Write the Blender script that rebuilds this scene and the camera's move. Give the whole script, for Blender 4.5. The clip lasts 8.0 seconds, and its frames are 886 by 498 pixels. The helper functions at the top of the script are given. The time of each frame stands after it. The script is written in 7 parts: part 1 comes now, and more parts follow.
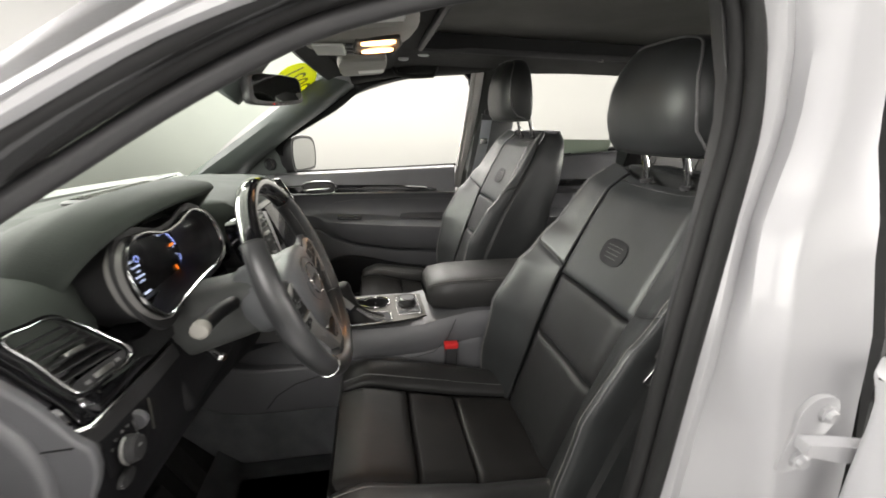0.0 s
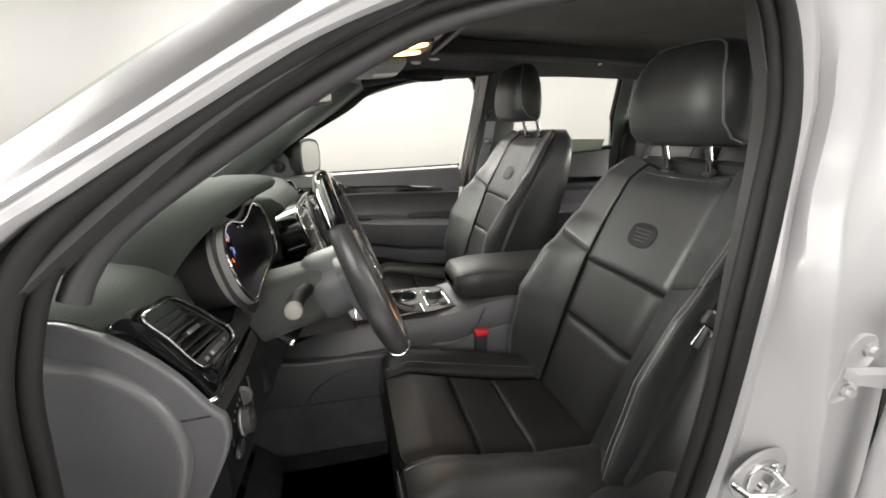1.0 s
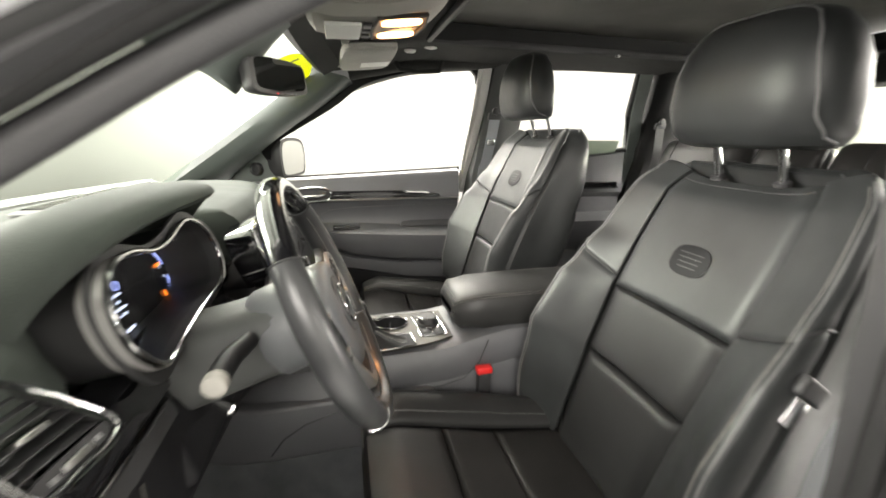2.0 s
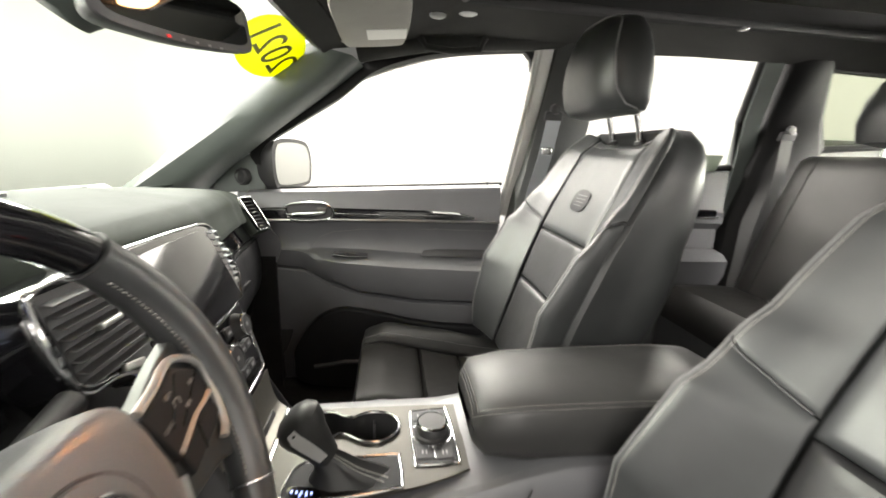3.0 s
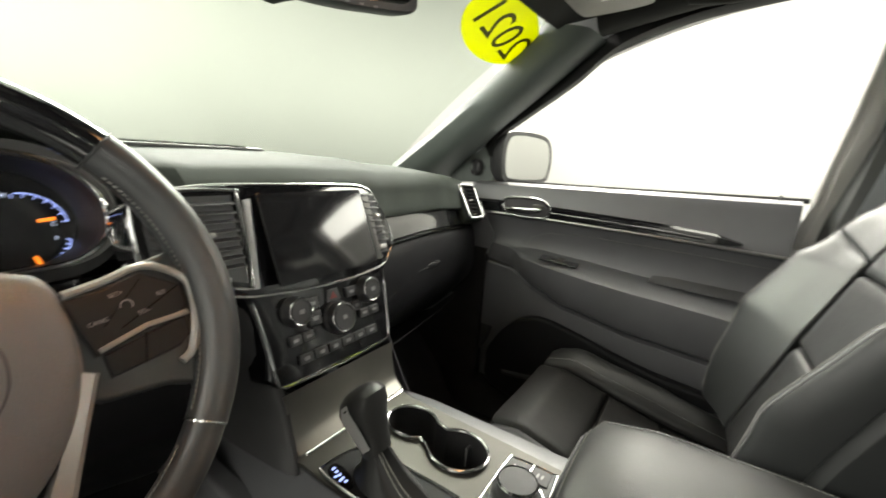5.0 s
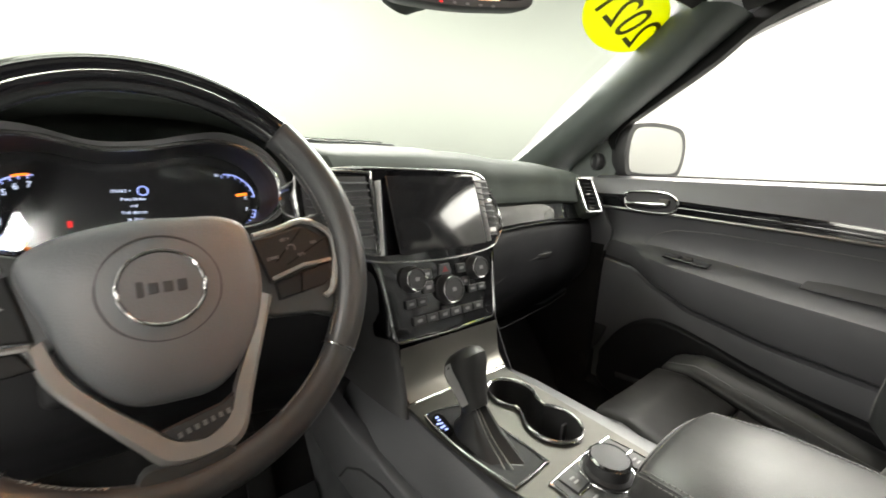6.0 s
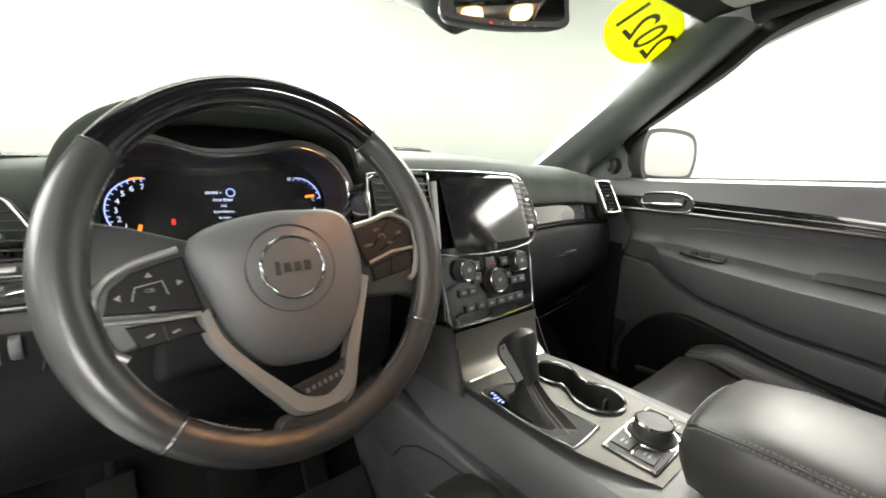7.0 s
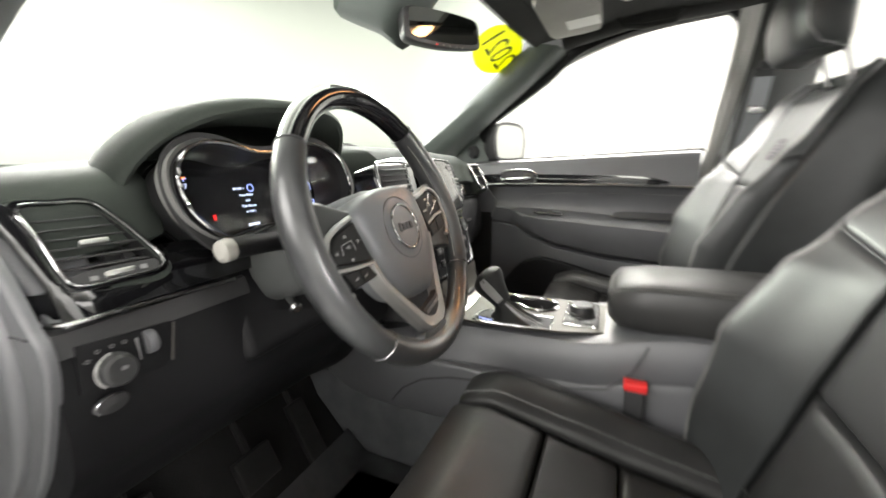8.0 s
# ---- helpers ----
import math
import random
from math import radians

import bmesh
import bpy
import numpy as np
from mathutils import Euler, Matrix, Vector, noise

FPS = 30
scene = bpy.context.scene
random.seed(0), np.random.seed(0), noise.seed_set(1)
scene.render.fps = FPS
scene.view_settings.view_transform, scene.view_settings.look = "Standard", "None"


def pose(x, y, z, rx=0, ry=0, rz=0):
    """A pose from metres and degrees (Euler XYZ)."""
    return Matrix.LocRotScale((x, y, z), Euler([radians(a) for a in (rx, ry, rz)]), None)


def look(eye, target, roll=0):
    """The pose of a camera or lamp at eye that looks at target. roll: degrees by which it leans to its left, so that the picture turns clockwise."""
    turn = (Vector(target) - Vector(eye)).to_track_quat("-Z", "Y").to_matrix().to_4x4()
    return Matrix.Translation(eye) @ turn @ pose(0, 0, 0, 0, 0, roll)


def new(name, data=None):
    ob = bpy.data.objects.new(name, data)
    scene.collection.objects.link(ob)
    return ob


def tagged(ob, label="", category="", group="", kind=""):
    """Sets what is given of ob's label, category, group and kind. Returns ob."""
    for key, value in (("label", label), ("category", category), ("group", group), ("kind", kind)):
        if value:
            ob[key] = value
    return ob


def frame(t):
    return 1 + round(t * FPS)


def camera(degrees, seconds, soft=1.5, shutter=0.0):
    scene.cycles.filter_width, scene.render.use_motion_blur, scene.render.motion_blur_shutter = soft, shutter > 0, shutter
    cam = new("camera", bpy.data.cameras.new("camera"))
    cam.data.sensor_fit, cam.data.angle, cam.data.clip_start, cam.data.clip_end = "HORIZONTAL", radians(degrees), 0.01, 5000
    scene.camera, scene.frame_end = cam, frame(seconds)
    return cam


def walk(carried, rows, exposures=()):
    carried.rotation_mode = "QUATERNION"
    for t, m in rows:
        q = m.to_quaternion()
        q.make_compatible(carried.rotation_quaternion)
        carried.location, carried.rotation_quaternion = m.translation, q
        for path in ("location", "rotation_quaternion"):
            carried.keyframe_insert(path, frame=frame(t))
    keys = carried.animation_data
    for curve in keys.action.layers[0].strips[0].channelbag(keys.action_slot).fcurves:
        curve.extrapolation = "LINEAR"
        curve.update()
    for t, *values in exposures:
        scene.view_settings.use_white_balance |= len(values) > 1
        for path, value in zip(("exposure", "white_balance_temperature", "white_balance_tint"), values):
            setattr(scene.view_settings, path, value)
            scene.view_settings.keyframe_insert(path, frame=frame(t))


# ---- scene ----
# camera: x points to the car's rear, y to its passenger side
cam = camera(94.5, 8.0, soft=1.7, shutter=0.5)
PATH = [
    (0, (-0.233, -1.187, 1.371), (0.103, 0.702, 0.805), 0.9),
    (0.5, (-0.347, -1.214, 1.357), (0.053, 0.667, 0.808), 0.5),
    (1, (-0.401, -1.22, 1.347), (0.057, 0.651, 0.81), 0.2),
    (1.2, (-0.409, -1.212, 1.346), (0.071, 0.653, 0.804), 0.4),
    (2.3, (-0.295, -0.884, 1.328), (0.143, 1.0, 0.818), 1.0),
    (2.5, (-0.259, -0.781, 1.313), (0.128, 1.12, 0.828), 1.2),
    (3, (-0.206, -0.599, 1.302), (0.049, 1.331, 0.843), 2.2),
    (3.5, (-0.167, -0.497, 1.288), (-0.138, 1.453, 0.844), 3.3),
    (4, (-0.124, -0.445, 1.281), (-0.442, 1.48, 0.843), 4.0),
    (4.5, (-0.064, -0.426, 1.264), (-0.757, 1.397, 0.822), 4.4),
    (5, (-0.003, -0.418, 1.244), (-1.05, 1.222, 0.783), 4.8),
    (5.2, (0.014, -0.417, 1.239), (-1.162, 1.13, 0.765), 4.8),
    (6.3, (0.061, -0.468, 1.215), (-1.464, 0.738, 0.746), 3.0),
    (6.5, (0.065, -0.487, 1.214), (-1.469, 0.71, 0.751), 3.0),
    (7, (0.057, -0.556, 1.207), (-1.438, 0.697, 0.766), 2.6),
    (7.5, (0.01, -0.69, 1.201), (-1.232, 0.817, 0.771), 2.1),
    (8, (-0.07, -0.914, 1.186), (-0.856, 0.872, 0.745), -0.5),
]
EXPOSURES = [(0.0, 0.34, 6650, 11), (1.2, 0.32, 6700, 11), (2.3, 1.20, 6900, 9), (3.0, 1.20, 6800, 10), (4.5, 1.20, 6700, 11), (5.0, 0.68, 6850, 5), (6.3, 1.02, 6700, 8), (7.0, 1.08, 6650, 8), (8.0, 1.14, 6600, 9)]
walk(cam, [(t, look(eye, target, roll)) for t, eye, target, roll in PATH], EXPOSURES)

# ---- light: a white photo studio with soft ceiling panels ----
world = bpy.data.worlds.new("world")
scene.world = world
world.use_nodes = True
world.node_tree.nodes["Background"].inputs["Color"].default_value = (0.9, 0.92, 1.0, 1)
world.node_tree.nodes["Background"].inputs["Strength"].default_value = 0.05


def area_lamp(name, m, sx, sy, watts, color=(1, 1, 1)):
    d = bpy.data.lights.new(name, "AREA")
    d.shape, d.size, d.size_y, d.energy, d.color = "RECTANGLE", sx, sy, watts, color
    ob = new(name, d)
    ob.matrix_world = m
    return ob


# unseen fill panels added all round, turned towards the car, and ceiling panels that light the room
for eye, aim, watts, sx, sy in (((-3.6, 0.8, 2.35), (0.3, 0.3, 1.3), 340, 2.8, 1.6), ((-1.3, 2.9, 3.3), (0.0, -0.1, 1.05), 260, 2.4, 1.4), ((1.5, 2.9, 3.1), (-0.3, -0.3, 1.0), 110, 2.4, 1.4),
                                ((-1.6, -3.7, 2.8), (0.0, -0.3, 0.9), 98, 3.0, 1.7), ((3.4, -0.4, 1.9), (-0.4, -0.25, 1.1), 390, 2.6, 1.2), ((2.5, -3.4, 2.5), (-0.5, -0.4, 1.1), 22, 2.4, 1.4)):
    area_lamp("softbox", look(eye, aim), sx, sy, watts, (1.0, 0.98, 0.96))
for x, watts in ((-3.4, 80), (0.2, 120), (3.0, 50)):
    area_lamp("ceiling_softbox", pose(x, 0.9, 4.1), 2.6, 5.0, watts, (1.0, 0.98, 0.96))

# ---- materials ----
MATS = {}


def mat(name, color, rough=0.5, metal=0.0, grain=0.0, grain_scale=900.0, var=0.15, var_scale=6.0, coat=0.0,
        emit=None, strength=0.0, spec=0.5, rough_var=0.03, sheen=0.0, crease=0.0):
    """A surface with two scales of variation: fine grain relief and broad change of tone and gloss."""
    m = bpy.data.materials.new(name)
    m.use_nodes = True
    n, l = m.node_tree.nodes, m.node_tree.links
    b = n["Principled BSDF"]
    b.inputs["Base Color"].default_value = (*color, 1)
    b.inputs["Roughness"].default_value = rough
    b.inputs["Metallic"].default_value = metal
    b.inputs["Specular IOR Level"].default_value = spec
    b.inputs["Coat Weight"].default_value = coat
    b.inputs["Coat Roughness"].default_value = 0.04
    b.inputs["Sheen Weight"].default_value = sheen
    tc = n.new("ShaderNodeTexCoord")
    if var > 0:
        t = n.new("ShaderNodeTexNoise")
        t.inputs["Scale"].default_value, t.inputs["Detail"].default_value = var_scale, 5
        l.new(tc.outputs["Object"], t.inputs["Vector"])
        r = n.new("ShaderNodeMapRange")
        r.inputs["From Min"].default_value, r.inputs["From Max"].default_value = 0.3, 0.7
        r.inputs["To Min"].default_value, r.inputs["To Max"].default_value = 1 - var, 1 + var
        l.new(t.outputs["Fac"], r.inputs["Value"])
        mx = n.new("ShaderNodeVectorMath")
        mx.operation = "SCALE"
        mx.inputs[0].default_value = color
        l.new(r.outputs["Result"], mx.inputs["Scale"])
        l.new(mx.outputs["Vector"], b.inputs["Base Color"])
        r2 = n.new("ShaderNodeMapRange")
        r2.inputs["From Min"].default_value, r2.inputs["From Max"].default_value = 0.25, 0.75
        r2.inputs["To Min"].default_value = max(0.02, rough - rough_var)
        r2.inputs["To Max"].default_value = min(1.0, rough + rough_var)
        t2 = n.new("ShaderNodeTexNoise")
        t2.inputs["Scale"].default_value, t2.inputs["Detail"].default_value = var_scale * 5, 4
        l.new(tc.outputs["Object"], t2.inputs["Vector"])
        l.new(t2.outputs["Fac"], r2.inputs["Value"])
        l.new(r2.outputs["Result"], b.inputs["Roughness"])
    if grain > 0:
        v = n.new("ShaderNodeTexVoronoi")
        v.inputs["Scale"].default_value = grain_scale
        l.new(tc.outputs["Object"], v.inputs["Vector"])
        bu = n.new("ShaderNodeBump")
        bu.inputs["Strength"].default_value, bu.inputs["Distance"].default_value = grain, 0.0006
        l.new(v.outputs["Distance"], bu.inputs["Height"])
        l.new(bu.outputs["Normal"], b.inputs["Normal"])
        if crease > 0:
            # soft folds and stretch of a worn hide
            cn = n.new("ShaderNodeTexNoise")
            cn.inputs["Scale"].default_value, cn.inputs["Detail"].default_value, cn.inputs["Distortion"].default_value = 28, 6, 0.6
            l.new(tc.outputs["Object"], cn.inputs["Vector"])
            cb = n.new("ShaderNodeBump")
            cb.inputs["Strength"].default_value, cb.inputs["Distance"].default_value = crease, 0.004
            l.new(cn.outputs["Fac"], cb.inputs["Height"])
            l.new(cb.outputs["Normal"], bu.inputs["Normal"])
    if emit:
        b.inputs["Emission Color"].default_value = (*emit, 1)
        b.inputs["Emission Strength"].default_value = strength
    MATS[name] = m
    return m


def glass(name, tint, gloss=0.025):
    """Thin flat pane: lets light straight through with a tint, and mirrors a little."""
    m = bpy.data.materials.new(name)
    m.use_nodes = True
    n, l = m.node_tree.nodes, m.node_tree.links
    n.remove(n["Principled BSDF"])
    a, g, mx = (n.new("ShaderNode" + k) for k in ("BsdfTransparent", "BsdfGlossy", "MixShader"))
    a.inputs["Color"].default_value = (*tint, 1)
    g.inputs["Roughness"].default_value = 0.02
    mx.inputs["Fac"].default_value = gloss
    l.new(a.outputs["BSDF"], mx.inputs[1])
    l.new(g.outputs["BSDF"], mx.inputs[2])
    l.new(mx.outputs["Shader"], n["Material Output"].inputs["Surface"])
    return m


M_LEATHER = mat("black leather", (0.027, 0.029, 0.029), 0.40, grain=0.12, grain_scale=900, var=0.25, var_scale=9, spec=0.45, crease=0.07, rough_var=0.03)
M_LEATHER2 = mat("perforated leather", (0.020, 0.0204, 0.0204), 0.42, grain=0.18, grain_scale=600, var=0.2, var_scale=9, spec=0.34, crease=0.10)
M_CUSHION = mat("matte perforated leather", (0.0145, 0.0138, 0.0132), 0.46, grain=0.22, grain_scale=600, var=0.25, var_scale=9, spec=0.14, crease=0.12)
M_BOLSTER = mat("creased dark leather", (0.023, 0.023, 0.0228), 0.42, grain=0.15, grain_scale=700, var=0.2, var_scale=9, spec=0.3, crease=0.14)
M_ARM = mat("soft arm rest leather", (0.034, 0.034, 0.033), 0.42, grain=0.15, grain_scale=800, var=0.15, var_scale=9, spec=0.40, crease=0.06)
M_RIM = mat("polished rim leather", (0.038, 0.039, 0.040), 0.32, grain=0.12, grain_scale=900, var=0.2, var_scale=20, spec=0.7, crease=0.10)
M_PIPING = mat("grey piping", (0.13, 0.13, 0.13), 0.45, var=0.1)
M_THREAD = mat("pale thread", (0.22, 0.215, 0.20), 0.7, var=0.15, var_scale=80)
M_DASH = mat("soft dash plastic", (0.046, 0.053, 0.047), 0.78, grain=0.4, grain_scale=420, var=0.12, spec=0.10)
M_PLASTIC = mat("grained grey plastic", (0.10, 0.101, 0.106), 0.42, grain=0.35, grain_scale=520, var=0.12, spec=0.7)
M_HUB = mat("light grey grained plastic", (0.112, 0.117, 0.122), 0.45, grain=0.35, grain_scale=520, var=0.12, spec=0.6)
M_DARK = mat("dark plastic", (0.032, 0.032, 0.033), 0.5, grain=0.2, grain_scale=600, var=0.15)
M_LOWER = mat("black lower plastic", (0.008, 0.008, 0.009), 0.55, grain=0.3, grain_scale=520, var=0.12, spec=0.22)
M_RUBBER = mat("black rubber", (0.010, 0.010, 0.010), 0.62, grain=0.15, grain_scale=300, var=0.2, spec=0.25)
M_GLOSS = mat("piano black", (0.006, 0.006, 0.007), 0.08, coat=1.0, var=0.1, rough_var=0.03)
M_CHROME = mat("chrome", (0.46, 0.46, 0.46), 0.17, 1.0, var=0.0)
M_SATIN = mat("satin metal", (0.088, 0.085, 0.077), 0.52, 0.85, var=0.06, var_scale=14)
M_FOOT = mat("brushed panel", (0.24, 0.23, 0.205), 0.46, 1.0, var=0.06, var_scale=14)
M_SILVER = mat("bright satin silver", (0.46, 0.455, 0.44), 0.36, 1.0, var=0.05, var_scale=14)
M_SILVERP = mat("silver paint", (0.30, 0.296, 0.285), 0.38, 0.4, var=0.05, var_scale=14)
M_KNOB = mat("silver knob paint", (0.42, 0.41, 0.40), 0.38, var=0.05, var_scale=14)
M_POST = mat("pale grey post trim", (0.52, 0.51, 0.485), 0.5, grain=0.2, grain_scale=600, var=0.08)
M_STEEL = mat("polished steel", (0.70, 0.70, 0.70), 0.16, 1.0, var=0.05)
M_PAINT = mat("white car paint", (0.335, 0.335, 0.342), 0.34, coat=0.35, var=0.0)
M_CARPET = mat("black carpet", (0.007, 0.007, 0.007), 0.95, grain=0.9, grain_scale=500, var=0.3, var_scale=25)
M_MAT = mat("grey floor mat", (0.095, 0.099, 0.104), 0.9, grain=0.8, grain_scale=420, var=0.25, var_scale=14)
M_SHADE = mat("dark grey shade cloth", (0.17, 0.168, 0.155), 0.95, grain=0.5, grain_scale=900, var=0.12)
M_LINER = mat("black headliner cloth", (0.025, 0.025, 0.0235), 0.95, grain=0.5, grain_scale=900, var=0.15)
M_VISOR = mat("grey vinyl", (0.29, 0.28, 0.255), 0.7, grain=0.3, grain_scale=700, var=0.1)
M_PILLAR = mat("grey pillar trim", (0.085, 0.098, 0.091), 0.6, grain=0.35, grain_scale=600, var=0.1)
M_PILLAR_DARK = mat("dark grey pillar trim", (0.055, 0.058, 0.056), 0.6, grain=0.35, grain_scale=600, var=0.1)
M_SCREEN = mat("screen glass", (0.012, 0.012, 0.013), 0.12, coat=0.1, spec=0.55, var=0.1, rough_var=0.02)
M_BELT = mat("grey belt webbing", (0.27, 0.285, 0.30), 0.7, grain=0.5, grain_scale=1400, var=0.1)
M_RED = mat("red plastic", (0.75, 0.03, 0.03), 0.4, var=0.08)
M_DIM_RED = mat("dull red print", (0.16, 0.015, 0.015), 0.5, var=0.08)
M_YELLOW = mat("yellow sticker", (0.60, 0.62, 0.03), 0.5, var=0.08, emit=None)
# the sticker film lets some daylight through
nt = M_YELLOW.node_tree
tl, ad = nt.nodes.new("ShaderNodeBsdfTranslucent"), nt.nodes.new("ShaderNodeMixShader")
tl.inputs["Color"].default_value = (0.56, 0.58, 0.02, 1)
ad.inputs["Fac"].default_value = 0.5
nt.links.new(nt.nodes["Principled BSDF"].outputs["BSDF"], ad.inputs[1])
nt.links.new(tl.outputs["BSDF"], ad.inputs[2])
nt.links.new(ad.outputs["Shader"], nt.nodes["Material Output"].inputs["Surface"])
M_INK = mat("dark ink", (0.09, 0.09, 0.01), 0.5, var=0.1)
M_LABEL = mat("pale label", (0.74, 0.74, 0.71), 0.6, var=0.05)
M_PRINT = mat("white print", (0.22, 0.22, 0.22), 0.5, var=0.05)
M_ICE = mat("lit blue dial marks", (0.1, 0.1, 0.4), 0.5, var=0, emit=(0.35, 0.45, 1.0), strength=1.1)
M_WHITE_LIT = mat("lit white text", (0.3, 0.3, 0.4), 0.5, var=0, emit=(0.62, 0.72, 1.0), strength=0.9)
M_ORANGE_LIT = mat("lit orange needle", (0.4, 0.1, 0.0), 0.5, var=0, emit=(1.0, 0.22, 0.02), strength=1.3)
M_RED_LIT = mat("lit red warning", (0.4, 0.0, 0.0), 0.5, var=0, emit=(1.0, 0.03, 0.03), strength=0.5)
M_AMBER_LIT = mat("lit warm lamp lens", (0.9, 0.6, 0.4), 0.4, var=0, emit=(1.0, 0.50, 0.22), strength=5.0)
M_WALL = mat("white studio wall", (0.48, 0.48, 0.465), 0.9, var=0.03, var_scale=0.6)
M_FLOOR = mat("pale studio floor", (0.55, 0.55, 0.545), 0.5, var=0.1, var_scale=1.5)
M_BOARD = mat("grey green sheet", (0.20, 0.225, 0.19), 0.8, var=0.05, var_scale=2)
M_MIRROR = mat("mirror glass", (0.80, 0.81, 0.80), 0.02, 1.0, var=0.0)
M_MIRROR_DIM = mat("dimmed mirror glass", (0.40, 0.41, 0.40), 0.03, 1.0, var=0.0)
G_SHIELD = glass("green tinted windshield", (0.75, 0.815, 0.735))
G_SIDE = glass("clear side glass", (0.90, 0.90, 0.865))
G_REAR = glass("tinted rear glass", (0.74, 0.78, 0.68))
G_QUARTER = glass("dark green tinted glass", (0.40, 0.43, 0.345))
G_CLUSTER = glass("clear cover", (0.95, 0.95, 0.95))


# ---- building helpers ----
def part(name, bm, material, parent=None, label="", sharp=38, mods=()):
    """Links a bmesh as one mesh object under a thing or a part."""
    bmesh.ops.recalc_face_normals(bm, faces=bm.faces)
    me = bpy.data.meshes.new(name)
    for f in bm.faces:
        f.smooth = True
    bm.to_mesh(me)
    bm.free()
    if sharp:
        me.set_sharp_from_angle(angle=radians(sharp))
    me.materials.append(material)
    ob = new(name, me)
    if parent:
        ob.parent = parent
    if label:
        ob["label"] = label
    return ob


def thing(name, label, category, at=(0, 0, 0), group="", kind=""):
    ob = new(name)
    ob.location = at
    ob.empty_display_size = 0.05
    return tagged(ob, label, category, group, kind)


def settle(th):
    """Children were built in world places: keep them there."""
    m = Matrix.Translation(th.location).inverted()
    for o in th.children:
        o.matrix_parent_inverse = m
    return th


def crom(pts, n, closed=False):
    """n points along a smooth curve through pts."""
    p = [Vector(q) for q in pts]
    k = len(p)
    segs = k if closed else k - 1
    out = []
    for i in range(n):
        s = i * segs / (n if closed else n - 1)
        a = min(int(s), segs - 1)
        f = s - a
        if closed:
            q0, q1, q2, q3 = p[(a - 1) % k], p[a % k], p[(a + 1) % k], p[(a + 2) % k]
        else:
            q1, q2 = p[a], p[a + 1]
            q0 = p[a - 1] if a > 0 else q1 * 2 - q2
            q3 = p[a + 2] if a + 2 < k else q2 * 2 - q1
        out.append(0.5 * (2 * q1 + (q2 - q0) * f + (2 * q0 - 5 * q1 + 4 * q2 - q3) * f * f + (3 * q1 - q0 - 3 * q2 + q3) * f ** 3))
    return out


def lerp_list(keys, v):
    """Smooth interpolation in rows (v, a, b, ...)."""
    if v <= keys[0][0]:
        return keys[0][1:]
    for lo, hi in zip(keys, keys[1:]):
        if v <= hi[0]:
            f = (v - lo[0]) / (hi[0] - lo[0])
            f = f * f * (3 - 2 * f) * 0.5 + f * 0.5
            return tuple(a + (b - a) * f for a, b in zip(lo[1:], hi[1:]))
    return keys[-1][1:]


def loft(secs, closed=True, caps=True, bm=None):
    """A skin over sections of equal point count."""
    bm = bm or bmesh.new()
    rows = [[bm.verts.new(p) for p in s] for s in secs]
    n = len(rows[0])
    for a, b in zip(rows, rows[1:]):
        for i in range(n if closed else n - 1):
            j = (i + 1) % n
            bm.faces.new((a[i], a[j], b[j], b[i]))
    if closed and caps:
        bm.faces.new(rows[0][::-1])
        bm.faces.new(rows[-1])
    return bm


def sheet(fn, nu, nv, thick=0.0):
    """A surface fn(u, v) on the unit square, with depth below it where thick is given."""
    bm = bmesh.new()
    rows = [[bm.verts.new(fn(i / nu, j / nv)) for i in range(nu + 1)] for j in range(nv + 1)]
    for a, b in zip(rows, rows[1:]):
        for i in range(nu):
            bm.faces.new((a[i], a[i + 1], b[i + 1], b[i]))
    if thick:
        bmesh.ops.solidify(bm, geom=bm.faces[:], thickness=thick)
    return bm


def rbox(size, at=(0, 0, 0), bevel=0.004, seg=3, m=None, taper=None):
    """A box with rounded edges; taper scales its top in x and y."""
    bm = bmesh.new()
    bmesh.ops.create_cube(bm, size=1)
    for v in bm.verts:
        if taper and v.co.z > 0:
            v.co.x *= taper[0]
            v.co.y *= taper[1]
        v.co = Vector((v.co.x * size[0], v.co.y * size[1], v.co.z * size[2]))
    if bevel:
        bmesh.ops.bevel(bm, geom=bm.edges[:], offset=bevel, segments=seg, affect="EDGES", profile=0.6)
    bm.transform((m or Matrix()) if m is not None else Matrix.Translation(at))
    return bm


def sweep(pts, r, sides=10, closed=False, flat=1.0, up=(0, 0, 1), caps=True):
    """A tube along points; r is a number or one per point; flat squeezes it along up."""
    pts = [Vector(p) for p in pts]
    k = len(pts)
    secs = []
    for i, p in enumerate(pts):
        a = pts[(i - 1) % k] if (closed or i > 0) else p
        b = pts[(i + 1) % k] if (closed or i < k - 1) else p
        d = (b - a).normalized()
        s = d.cross(Vector(up))
        s = s.normalized() if s.length > 1e-5 else d.orthogonal().normalized()
        u = s.cross(d)
        rr = r[i] if isinstance(r, (list, tuple)) else r
        secs.append([p + s * (rr * math.cos(2 * math.pi * j / sides)) + u * (rr * flat * math.sin(2 * math.pi * j / sides)) for j in range(sides)])
    if closed:
        secs.append(secs[0])
        bm = loft(secs, True, False)
        bmesh.ops.remove_doubles(bm, verts=bm.verts, dist=1e-6)
        return bm
    return loft(secs, True, caps)


